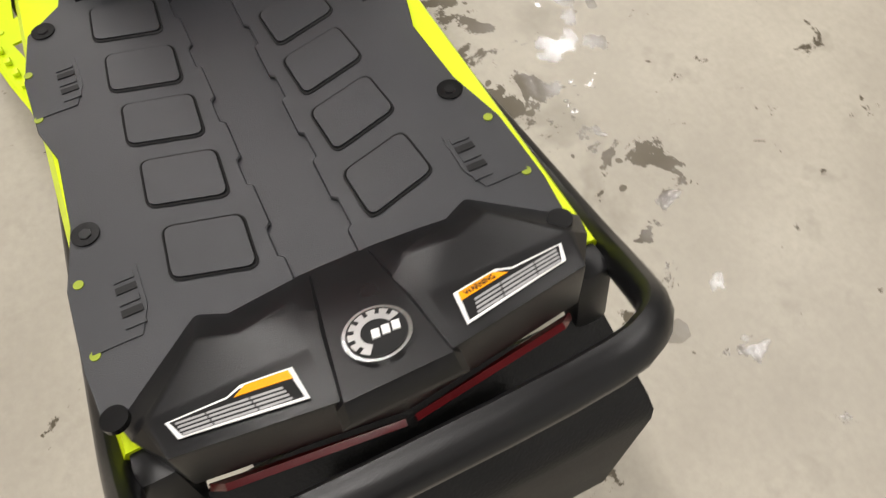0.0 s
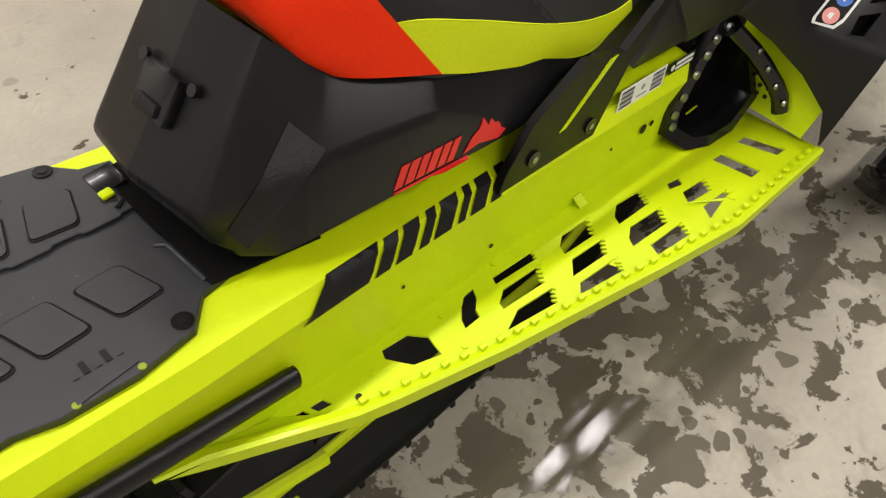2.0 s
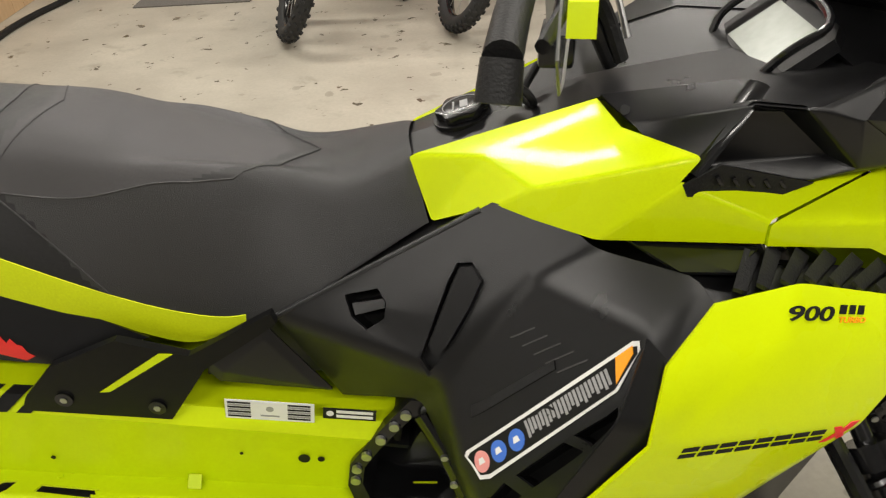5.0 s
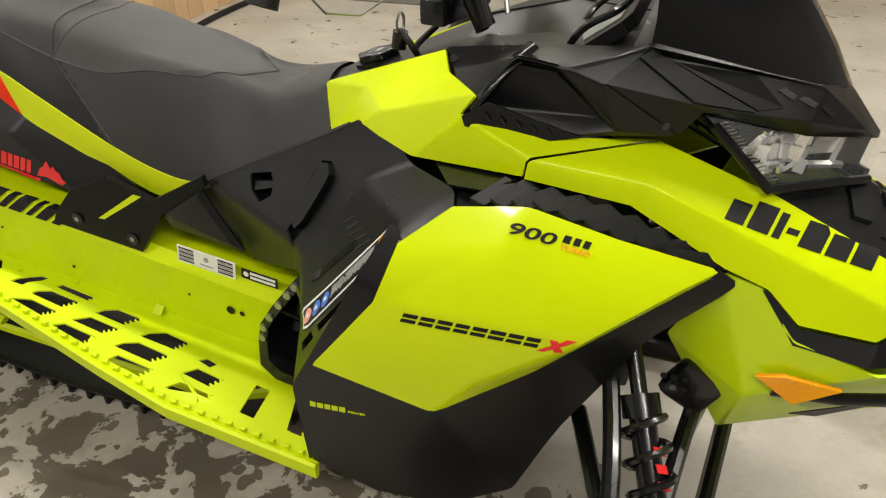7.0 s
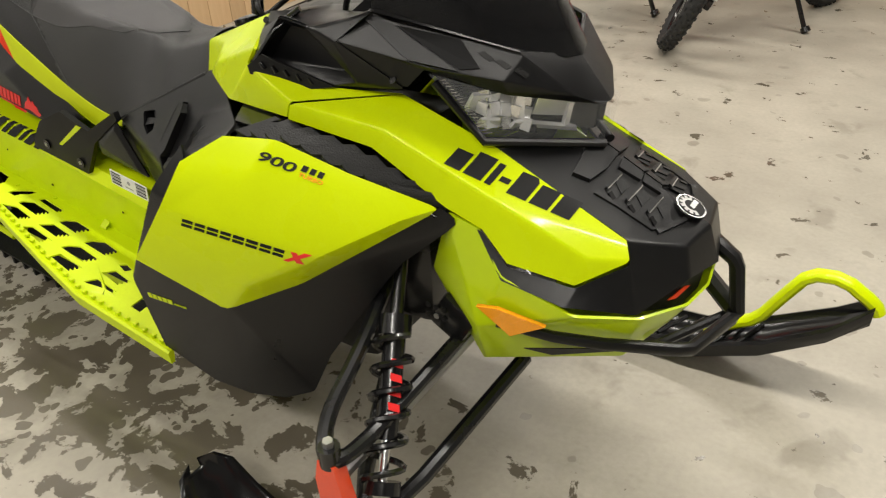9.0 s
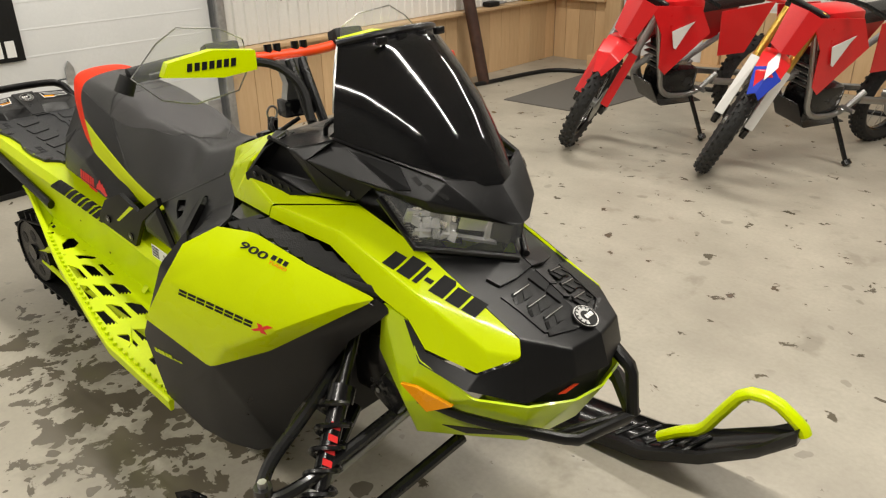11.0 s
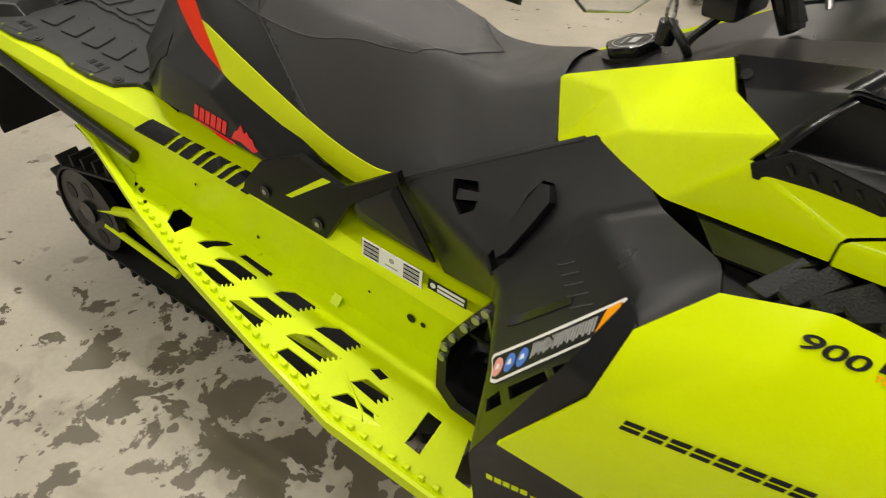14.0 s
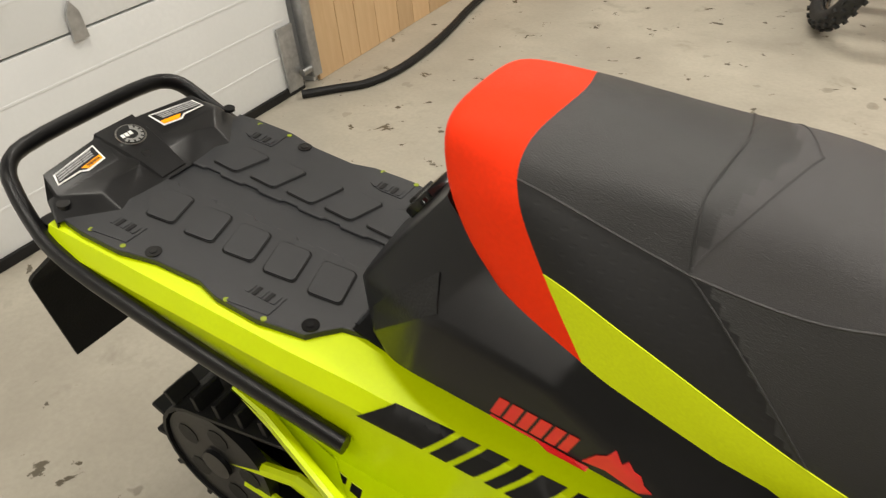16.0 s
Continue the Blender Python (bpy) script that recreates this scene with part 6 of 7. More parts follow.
# raised blade, then a darker plate that paints in a hollow's shade
for pts, mt, d, nm in (([(2.186, -0.203, 1.075), (2.224, -0.188, 1.071), (2.350, -0.182, 1.006), (2.268, -0.206, 1.020)], BLACK, 0.007, "cowl_blade"), ([(2.232, -0.186, 1.069), (2.342, -0.157, 1.052), (2.386, -0.171, 1.014), (2.354, -0.182, 1.010)], BLACK_SATIN, 0.0035, "cowl_hollow")):
    for f in (False, True):
        q = [tuple(Vector(p) + OUTWARD * d) for p in pts]
        part(nm, shell_bm(q, [(0, 1, 2, 3)], 0.010, 0, f), mt, cowl[1 if f else 0], "raised blade on the cowl" if mt is BLACK else "darker black plate put in for the shade of a hollow")
SHR = [(1.944, -0.256, 0.985), (2.02, -0.240, 1.072), (2.255, -0.199, 0.966), (2.113, -0.222, 0.958), (2.10, -0.240, 1.062), (1.90, -0.168, 1.020), (1.868, -0.11, 1.036), (2.03, -0.150, 1.066), (2.20, -0.208, 1.093), (2.2, -0.10, 1.064),
       (2.168, -0.224, 0.972), (2.080, -0.242, 1.064), (2.015, -0.205, 1.050), (2.070, -0.203, 1.045), (2.140, -0.196, 0.980), (1.962, -0.218, 0.985), (2.145, -0.245, 1.046)]
both("side_shroud", SHR, [(11, 4, 16, 10), (16, 2, 10), (10, 2, 3), (12, 13, 14, 15), (1, 11, 13, 12), (11, 10, 14, 13), (0, 1, 12, 15), (3, 15, 14, 10), (0, 15, 3), (1, 7, 9, 8, 4, 11), (4, 8, 16), (5, 6, 7, 1), (0, 5, 1)], BLACK, sled, "black faceted side shroud with a deep recess", 0.005, 0.004)
for f in (False, True):
    s = 1 if f else -1
    iv = part("air_intake", shell_bm([(1.944, -0.262, 0.982), (1.985, -0.262, 1.008), (2.118, -0.226, 0.957), (2.06, -0.246, 0.949), (1.95, -0.265, 0.968)], [(0, 1, 2, 3, 4)], 0.004, 0.002, f), RUBBER, sled, "black mesh air intake")
    for j in range(5):
        part("intake_fin", box_bm(1.985 + 0.022 * j, s * (0.262 - 0.007 * j), 0.988 - 0.006 * j, 0.005, 0.010, 0.014, 0.001, (0, -30, 0)), BLACK_GLOSS, iv)
    for x, y, z in ((1.893, 0.148, 1.03), (2.235, 0.206, 0.982)):
        part("trim_screw", disc_bm(plane_at((x, s * y, z), (1, 0, 0) if s < 0 else (-1, 0, 0), (0, s * -0.5, 0.8)), 0.0065, 0.003, 14, 0.001), RUBBER, sled)
    tn = shell_bm([(1.885, -0.232, 0.893), (2.04, -0.282, 0.902), (2.0, -0.325, 0.898), (1.94, -0.312, 0.892)], [(0, 1, 2, 3)], 0.004, 0, f)
    part("gap_cover", tn, BLACK_GLOSS, sled)
CON = [(1.600, -0.055, 0.928), (1.70, -0.07, 0.962), (1.866, -0.108, 1.032), (2.03, -0.150, 1.064), (2.03, 0, 1.045), (1.866, 0, 1.02), (1.70, 0, 0.968), (1.60, 0, 0.935), (2.2, -0.10, 1.062), (2.2, 0, 1.060)]
both("console", CON, [(0, 1, 6, 7), (1, 2, 5, 6), (2, 3, 4, 5), (3, 8, 9, 4)], BLACK, sled, "black console over the tank", 0.006, 0.004)
cm = pose(1.690, 0.005, 0.962, 0, -14, 0)
cap = part("fuel_cap", bevelled(prism_bm([((0.0385 + 0.0035 * math.cos(6 * q)) * math.cos(q), (0.0385 + 0.0035 * math.cos(6 * q)) * math.sin(q)) for q in [2 * math.pi * k / 48 for k in range(48)]], 0.014, cm @ pose(0, 0, 0.004)), 0.003), BLACK_GLOSS, sled, "black lobed fuel cap with a grey ring")
part("cap_collar", disc_bm(cm @ pose(0, 0, -0.004), 0.047, 0.008, 32, 0.002), BLACK, cap, "black filler collar")
part("cap_ring", tube_bm([cm @ Vector((0.029 * math.cos(q), 0.029 * math.sin(q), 0.0182)) for q in [2 * math.pi * k / 24 for k in range(24)]], 0.0008, 5, closed=True), GREY_PRINT, cap)
part("cap_mark", box_bm(0, 0, 0, 0.012, 0.024, 0.0012, 0), GREY_PRINT, cap).matrix_world = cm @ pose(0.004, 0, 0.0184)
for k in range(5):
    part("cap_print", box_bm(0, 0, 0, 0.003, 0.004, 0.0008, 0), GREY_PRINT, cap).matrix_world = cm @ pose(-0.012, -0.012 + 0.006 * k, 0.0184)
one("dash_panel", [(2.17, -0.205, 1.075), (2.17, 0.205, 1.075), (2.43, 0.125, 1.028), (2.43, -0.125, 1.028)], [(0, 1, 2, 3)], BLACK, sled, "black panel under the screen", 0.004, 0)
gm = frame_on((2.110, -0.035, 1.070), (0, -1, 0), (-0.60, 0, 0.80))
g = part("gauge", prism_bm([(-0.10, -0.055), (0.075, -0.055), (0.095, -0.035), (0.095, 0.05), (0.075, 0.065), (-0.10, 0.065), (-0.115, 0.05), (-0.115, -0.04)], 0.02, gm @ pose(0, 0, -0.015), 0.005), BLACK, sled, "black gauge housing with a pale display")
part("gauge_display", prism_bm([(-0.075, -0.035), (0.06, -0.035), (0.066, 0.045), (-0.07, 0.045)], 0.002, gm @ pose(0, 0, 0.0055)), shader("pale_display", (0.26, 0.28, 0.25), 0.2, grain=0.05), g)
part("gauge_hoop", tube_bm([gm @ Vector(p) for p in ((0.08, -0.05, 0.01), (0.10, 0.0, 0.03), (0.095, 0.06, 0.02), (-0.02, 0.075, 0.02), (-0.11, 0.06, 0.02), (-0.12, -0.02, 0.025), (-0.09, -0.06, 0.01))], 0.006, 8, smooth=2), BLACK_GLOSS, g)
for s in (-1, 1):
    part("shroud_brace", tube_bm([(2.035, s * 0.200, 1.080), (2.00, s * 0.232, 1.050), (1.955, s * 0.250, 0.992)], 0.006, 8, squash=2.4), BLACK_GLOSS, sled, "black brace over the intake")
part("key_ring", tube_bm([Vector((1.75, -0.03, 1.045)) + Vector((0.0, 0.016 * math.cos(q), 0.018 * math.sin(q))) for q in [2 * math.pi * k / 14 for k in range(14)]], 0.003, 6, closed=True), STEEL, sled, "tether ring on the console")
part("key_post", tube_bm([(1.745, -0.03, 1.0), (1.75, -0.03, 1.03)], 0.014, 12), BLACK_GLOSS, sled)
part("tether_cord", tube_bm([(1.75, -0.03, 1.03), (1.78, -0.06, 1.02), (1.79, -0.05, 0.995), (1.77, -0.02, 1.0), (1.80, 0.02, 1.03)], 0.006, 8, smooth=2), RUBBER, sled)

# windscreen: a curved dark sheet
rows = []
for t in (0.0, 0.2, 0.45, 0.7, 0.9, 1.0):
    row = []
    for k in range(-6, 7):
        u = k / 6
        lo = Vector((2.490 - 0.29 * abs(u) ** 1.8, 0.205 * math.copysign(abs(u) ** 0.85, u), 1.003 + 0.09 * abs(u) ** 1.4))
        hi = Vector((2.235 - 0.065 * u * u, 0.150 * u, 1.295 - 0.018 * u * u))
        p = lo.lerp(hi, t)
        p.x += 0.030 * math.sin(math.pi * t) * (1 - 0.5 * u * u)
        p.y *= 1 + 0.10 * math.sin(math.pi * t)
        row.append(p)
    rows.append(row)
bm = bmesh.new()
vs = [[bm.verts.new(p) for p in row] for row in rows]
for i in range(len(vs) - 1):
    for j in range(12):
        bm.faces.new((vs[i][j], vs[i][j + 1], vs[i + 1][j + 1], vs[i + 1][j]))
bmesh.ops.solidify(bm, geom=list(bm.faces), thickness=0.004)
ws = part("windscreen", bm, SMOKE, sled, "dark glossy windscreen", 50)
part("screen_lip", tube_bm([p + Vector((-0.004, 0, 0.004)) for p in rows[-1]], 0.008, 8), BLACK, ws)
for y in (-0.09, -0.03, 0.03, 0.09):
    part("lip_tab", box_bm(2.238, y, 1.285, 0.012, 0.028, 0.016, 0.003), BLACK_GLOSS, ws)
part("edge_mark", tube_bm([rows[i][12] + Vector((0.004, 0.003, 0)) for i in range(1, 4)], 0.005, 6), RED, ws, "red print along the screen edge")

# steering
part("steering_post", join_bm(tube_bm([(1.90, -0.018, 1.04), (1.83, -0.018, 1.19)], 0.013, 10), tube_bm([(1.90, 0.018, 1.04), (1.83, 0.018, 1.19)], 0.013, 10)), BLACK_METAL, sled, "black steering post")
before = set(bpy.data.objects)
part("riser_block", prism_bm([(-0.035, 0), (0.035, 0), (0.025, 0.04), (0.04, 0.10), (-0.04, 0.10), (-0.025, 0.04)], 0.03, plane_at((1.812, 0.0, 1.09), (0, 1, 0), (-0.1, 0, 1)), 0.004), STEEL, sled, "bare metal bar riser")
part("handlebar", tube_bm([(1.797, -0.19, 1.215), (1.80, -0.10, 1.200), (1.80, 0.0, 1.198), (1.80, 0.10, 1.200), (1.797, 0.19, 1.215)], 0.0135, 12, smooth=1), ORANGE_PAINT, sled, "orange handlebar")
for y in (-0.05, -0.025, 0.025, 0.05):
    part("clamp_bolt", tube_bm([(1.80, y, 1.198), (1.795, y, 1.228)], 0.010, 10), BLACK_GLOSS, sled)
part("clamp_block", box_bm(1.825, 0.0, 1.07, 0.05, 0.09, 0.045, 0.008), BLACK_GLOSS, sled)
for s in (-1, 1):
    gr = part("grip", tube_bm([(1.797, s * 0.185, 1.215), (1.795, s * 0.28, 1.210), (1.797, s * 0.395, 1.196)], 0.019, 14, smooth=1), RUBBER, sled, "black rubber grip with hook end")
    part("grip_end", tube_bm([(1.797, s * 0.395, 1.196), (1.795, s * 0.412, 1.160)], [0.020, 0.022], 14), RUBBER, gr)
    part("control_block", box_bm(1.80, s * 0.175, 1.225, 0.05, 0.085, 0.042, 0.010, (0, -20, 0)), RUBBER, sled, "black switch block")
    part("brake_lever", tube_bm([(1.83, s * 0.17, 1.215), (1.845, s * 0.27, 1.205), (1.83, s * 0.36, 1.195)], 0.008, 8, smooth=1), BLACK_METAL, sled)
    gb = [(-0.345, 1.198), (-0.33, 1.228), (-0.225, 1.245), (-0.12, 1.233), (-0.12, 1.188), (-0.205, 1.180)]
    guard = part("hand_guard", prism_bm([(-y, z) for y, z in gb] if s > 0 else [(y, z) for y, z in gb], 0.028, Matrix(((0, 0, 1, 1.850), (1, 0, 0, 0), (0, 1, 0, 0), (0, 0, 0, 1))), 0.006), LIME, sled, "lime hand guard with clear wind deflector")
    for k in range(7):
        y0 = (-0.290 if s < 0 else 0.175) + 0.0175 * k
        part("guard_bar", prism_bm([(0, 0), (0.012, 0), (0.015, 0.018), (0.003, 0.018)], 0.001, plane_at((1.8785, y0, 1.204), (0, 1, 0), (0, 0, 1))), BLACK_PRINT, guard)
    sh = [(-0.405, 1.20), (-0.338, 1.268), (-0.288, 1.298), (-0.19, 1.286), (-0.135, 1.256), (-0.128, 1.19), (-0.16, 1.138), (-0.27, 1.122), (-0.345, 1.142)]
    part("wind_deflector", prism_bm([(-y, z) for y, z in sh] if s > 0 else [(y, z) for y, z in sh], 0.003, Matrix(((0, 0, 1, 1.844), (1, 0, 0, 0), (0, 1, 0, 0), (0, 0, 0, 1)))), DEFLECTOR, guard, "clear plastic wind deflector")
    rim = [Vector((1.846, (-y if s > 0 else y), z)) for y, z in sh]
    part("deflector_rim", tube_bm(rim, 0.0018, 5, closed=True), STEEL, guard)
steer = Matrix.Translation((1.80, 0, 0)) @ pose(0, 0, 0, 0, 0, -11) @ Matrix.Translation((-1.80, 0, 0))
for o in set(bpy.data.objects) - before:
    o.data.transform(steer)
part("brake_hose", tube_bm([(1.77, -0.15, 1.20), (1.83, -0.06, 1.19), (1.88, -0.02, 1.13), (1.91, -0.03, 1.05)], 0.011, 8, smooth=2), RUBBER, sled)
part("throttle_cable", tube_bm([(1.82, 0.16, 1.22), (1.90, 0.07, 1.17), (1.93, 0.03, 1.06)], 0.005, 8, smooth=2), STEEL, sled)

# ---------- front bumper, suspension and skis ----------
part("front_bumper", tube_bm([(2.46, -0.246, 0.578), (2.56, -0.224, 0.570), (2.64, -0.190, 0.562), (2.752, -0.125, 0.549), (2.772, -0.108, 0.546), (2.806, 0.03, 0.535), (2.812, 0.05, 0.540), (2.794, 0.062, 0.63), (2.786, 0.064, 0.645), (2.74, 0.075, 0.668)], [0.010, 0.019], 10, squash=0.85), BLACK, sled, "black tubular front bumper")
part("bumper_arm", tube_bm([(2.806, 0.06, 0.535), (2.70, 0.17, 0.545), (2.50, 0.236, 0.56)], 0.019, 8, smooth=1), BLACK, sled)
part("bumper_web", tube_bm([(2.70, -0.10, 0.515), (2.79, 0.05, 0.525)], 0.009, 8), BLACK, sled)


def coil_bm(a, c, r, wire, turns):
    a, c = Vector(a), Vector(c)
    d = (c - a).normalized()
    u = d.cross(Vector((0, 1, 0))).normalized()
    w = d.cross(u)
    n = int(turns * 14)
    return tube_bm([a.lerp(c, k / n) + (u * math.cos(2 * math.pi * k / 14) + w * math.sin(2 * math.pi * k / 14)) * r for k in range(n + 1)], wire, 6)


SKI = [(1.902, 0.158, 0.022), (1.912, 0.153, 0.048), (1.94, 0.130, 0.072), (1.985, 0.060, 0.085), (2.1, 0.014, 0.085), (2.4, 0.008, 0.085), (2.65, 0.03, 0.082), (2.82, 0.10, 0.075), (2.96, 0.19, 0.06), (3.04, 0.265, 0.035)]
for s in (-1, 1):
    # shock with spring
    top, bot = Vector((2.216, s * 0.188, 0.655)), Vector((2.362, s * 0.50, 0.315))
    sp = new("front_shock")
    sp.parent = sled
    part("damper_rod", tube_bm([top, top.lerp(bot, 0.42)], 0.014, 12), BLACK_METAL, sp)
    part("damper_body", tube_bm([top.lerp(bot, 0.36), top.lerp(bot, 0.8)], 0.022, 14), BLACK_GLOSS, sp)
    part("damper_shaft", tube_bm([top.lerp(bot, 0.78), bot], 0.010, 12), CHROME, sp, "bright damper shaft")
    part("spring_collar", tube_bm([top.lerp(bot, 0.32), top.lerp(bot, 0.40)], 0.032, 16), BLACK_GLOSS, sp)
    part("coil_spring", coil_bm(top.lerp(bot, 0.40), top.lerp(bot, 0.96), 0.037, 0.0066, 5.5), BLACK_METAL, sp, "black coil spring")
    side = Vector((0.35, s * 0.85, 0.1)).normalized()
    ax = (bot - top).normalized()
    for k in range(4):
        mm = frame_on(top.lerp(bot, 0.48 + 0.055 * k) + Vector((0.020, s * 0.012, 0.010)), ax, Vector((0.85, s * 0.5, 0.6)))
        part("damper_bar", prism_bm([(0, -0.012), (0.014, -0.010), (0.018, 0.012), (0.004, 0.010)], 0.002, mm), RED, sp, "red print on the damper")
    part("lower_seat", tube_bm([top.lerp(bot, 0.95), bot], 0.034, 14), BLACK_GLOSS, sp)
    # arms
    bj = Vector((2.304, s * 0.554, 0.436))
    part("upper_arm", tube_bm([(2.20, s * 0.22, 0.575), (2.238, s * 0.38, 0.508), (2.255, s * 0.50, 0.460), bj + Vector((-0.012, s * 0.006, -0.005)), bj + Vector((0.018, -s * 0.006, -0.012)), (2.322, s * 0.45, 0.412), (2.345, s * 0.26, 0.458), (2.360, s * 0.17, 0.485)], 0.0150, 10, smooth=2), BLACK_METAL, sled, "black tubular upper arm")
    part("lower_arm", tube_bm([(2.15, s * 0.16, 0.36), (2.31, s * 0.52, 0.245), (2.375, s * 0.50, 0.262), (2.425, s * 0.06, 0.345)], 0.0165, 10, smooth=1), BLACK_METAL, sled, "black tubular lower arm")
    part("steering_rod", tube_bm([(2.37, s * 0.18, 0.470), (2.265, s * 0.53, 0.300)], 0.010, 8), STEEL, sled, "bare steering rod")
    part("arm_mount", box_bm(2.345, s * 0.205, 0.520, 0.085, 0.04, 0.085, 0.014, (0, 30, 0)), BLACK_METAL, sled, "black arm mount")
    for j in range(6):
        part("mount_hole", disc_bm(pose(2.295 + 0.018 * (j % 3), s * 0.2262, 0.545 - 0.022 * (j // 3), 90 if s < 0 else -90, 0, 0), 0.006, 0.002, 8), STEEL if j == 4 else RUBBER, sled)
    part("ball_joint", tube_bm([bj + Vector((0, 0, -0.02)), bj + Vector((0, 0, 0.022))], 0.020, 14), BLACK_METAL, sled)
    part("joint_nut", tube_bm([bj + Vector((0, 0, 0.02)), bj + Vector((0, 0, 0.036))], 0.010, 6), STEEL, sled)
    part("spindle", prism_bm([(-0.03, -0.30), (0.045, -0.30), (0.035, -0.10), (0.022, -0.03), (0.018, 0.0), (-0.018, 0.0), (-0.03, -0.05), (-0.025, -0.15)], 0.03, plane_at(bj + Vector((0, -s * 0.0 - 0.015 * -1, -0.01)), (1, 0, 0), (0, 0, 1)), 0.006), ORANGE_PAINT, sled, "orange ski spindle")
    # ski
    ski = new("ski")
    ski.parent = sled
    yk = s * 0.57
    bm = bmesh.new()
    rings = []
    for x, z, hw in SKI:
        rings.append([bm.verts.new((x, yk + dy, z + dz)) for dy, dz in ((-hw, 0.010), (-hw * 0.55, -0.004), (-0.02, -0.008), (0.02, -0.008), (hw * 0.55, -0.004), (hw, 0.010), (hw, 0.045), (hw - 0.012, 0.05), (hw * 0.6, 0.022), (-hw * 0.6, 0.022), (-hw + 0.012, 0.05), (-hw, 0.045))])
    for a, c in zip(rings, rings[1:]):
        for k in range(12):
            bm.faces.new((a[k], a[(k + 1) % 12], c[(k + 1) % 12], c[k]))
    bm.faces.new(rings[0])
    bm.faces.new(rings[-1][::-1])
    part("ski_blade", bm, BLACK_GLOSS, ski, "black plastic ski", 60)
    part("wear_bar", tube_bm([(2.05, yk, 0.008), (2.6, yk, 0.010)], 0.007, 6), STEEL, ski)
    part("ski_saddle", box_bm(2.30, yk, 0.075, 0.16, 0.07, 0.09, 0.012), BLACK, ski)
    part("ski_handle", tube_bm([(2.67, yk - s * 0.0, 0.085), (2.73, yk, 0.135), (2.79, yk, 0.17), (2.84, yk, 0.265), (2.885, yk, 0.345), (2.96, yk, 0.355), (3.04, yk, 0.305), (3.05, yk, 0.285)], 0.017, 10, smooth=1, squash=1.3), LIME, ski, "lime ski loop handle")
    for k in range(6):
        part("truss", tube_bm([(2.50 + 0.05 * k, yk - 0.05, 0.055 + 0.008 * k), (2.55 + 0.05 * k, yk + 0.05, 0.06 + 0.012 * k)], 0.006, 6), BLACK, ski)
part("front_frame", box_bm(2.16, 0.0, 0.52, 0.16, 0.26, 0.24, 0.03), BLACK_METAL, sled, "black frame behind the arms")
part("engine_bay", box_bm(1.90, 0.0, 0.55, 0.46, 0.40, 0.5, 0.04), RUBBER, sled, "dark engine bay")


# ---------- two motorbikes leaning on their side stands ----------
def motorbike(m, plastic, guard, fork_mt, fender_mt, label, knobs, knob_h):
    """x forward, y left, z up from the point where the front tyre stands."""
    bike = thing("motorbike", label, "motorbike", "parked motorbikes", m)

    def p(name, bm, mt, parent=None, lb=""):
        o = part(name, bm, mt, parent or bike, lb)
        return o

    def wheel(cx, R, w, steer):
        wm = pose(cx, 0, R, 0, 0, steer)

        def ring(r, n=40):
            return [wm @ Vector((r * math.cos(2 * math.pi * k / n), 0, r * math.sin(2 * math.pi * k / n))) for k in range(n)]

        def circle(r, rad, sq=1.0, n=40, sides=12):
            bm = bmesh.new()
            rings = []
            for k in range(n):
                q = 2 * math.pi * k / n
                rings.append([bm.verts.new(wm @ Vector(((r + rad * math.cos(t)) * math.cos(q), rad * sq * math.sin(t), (r + rad * math.cos(t)) * math.sin(q)))) for t in [2 * math.pi * j / sides for j in range(sides)]])
            for k in range(n):
                a, c = rings[k], rings[(k + 1) % n]
                for j in range(sides):
                    bm.faces.new((a[j], a[(j + 1) % sides], c[(j + 1) % sides], c[j]))
            return bm
        wh = p("wheel", circle(R - 0.085, 0.014, 1.6), BLACK_GLOSS)
        p("tyre", circle(R - 0.05, 0.042, w), TYRE, wh, "knobbly tyre")
        blocks = []
        for k in range(knobs):
            for row, ang in enumerate((-52, -18, 18, 52)):
                q = 2 * math.pi * (k + 0.5 * (row % 2)) / knobs
                b = box_bm(0, 0, 0, 0.020, 0.017, knob_h, 0.002)
                a = radians(ang)
                rad = 0.046
                loc = Vector(((R - 0.05 + rad * math.cos(a)) * math.cos(q), rad * w * math.sin(a), (R - 0.05 + rad * math.cos(a)) * math.sin(q)))
                mm = Matrix.Translation(loc) @ pose(0, 0, 0, 0, -math.degrees(q) + 90, 0) @ pose(0, 0, 0, -ang, 0, 0)
                bmesh.ops.transform(b, matrix=wm @ mm, verts=b.verts)
                blocks.append(b)
        tagged(p("tread", join_bm(*blocks), TYRE, wh), kind="stuff")
        hub = p("hub", tube_bm([wm @ Vector((0, -0.05, 0)), wm @ Vector((0, 0.05, 0))], 0.032, 14), STEEL, wh)
        for k in range(18):
            q = 2 * math.pi * k / 18
            p("spoke", tube_bm([wm @ Vector((0.03 * math.cos(q + 0.9), 0.03 * (-1) ** k, 0.03 * math.sin(q + 0.9))), wm @ Vector(((R - 0.095) * math.cos(q), 0.004 * (-1) ** k, (R - 0.095) * math.sin(q)))], 0.0018, 4), STEEL, wh)
        p("brake_disc", tube_bm([wm @ Vector((0, 0.055, 0)), wm @ Vector((0, 0.059, 0))], 0.125, 28), STEEL, wh)
    made = set(bpy.data.objects)
    wheel(0.0, 0.345, 1.05, 0)
    front = set(bpy.data.objects) - made
    wheel(-1.48, 0.335, 1.3, 0)
    for s in (-1, 1):
        y = 0.095 * s
        p("fork_tube", tube_bm([(-0.10, y, 0.52), (-0.335, y, 1.02)], 0.024, 12), fork_mt, None, "upper fork tube")
        p("fork_leg", tube_bm([(0.0, y, 0.33), (-0.14, y, 0.60)], 0.026, 12), STEEL)
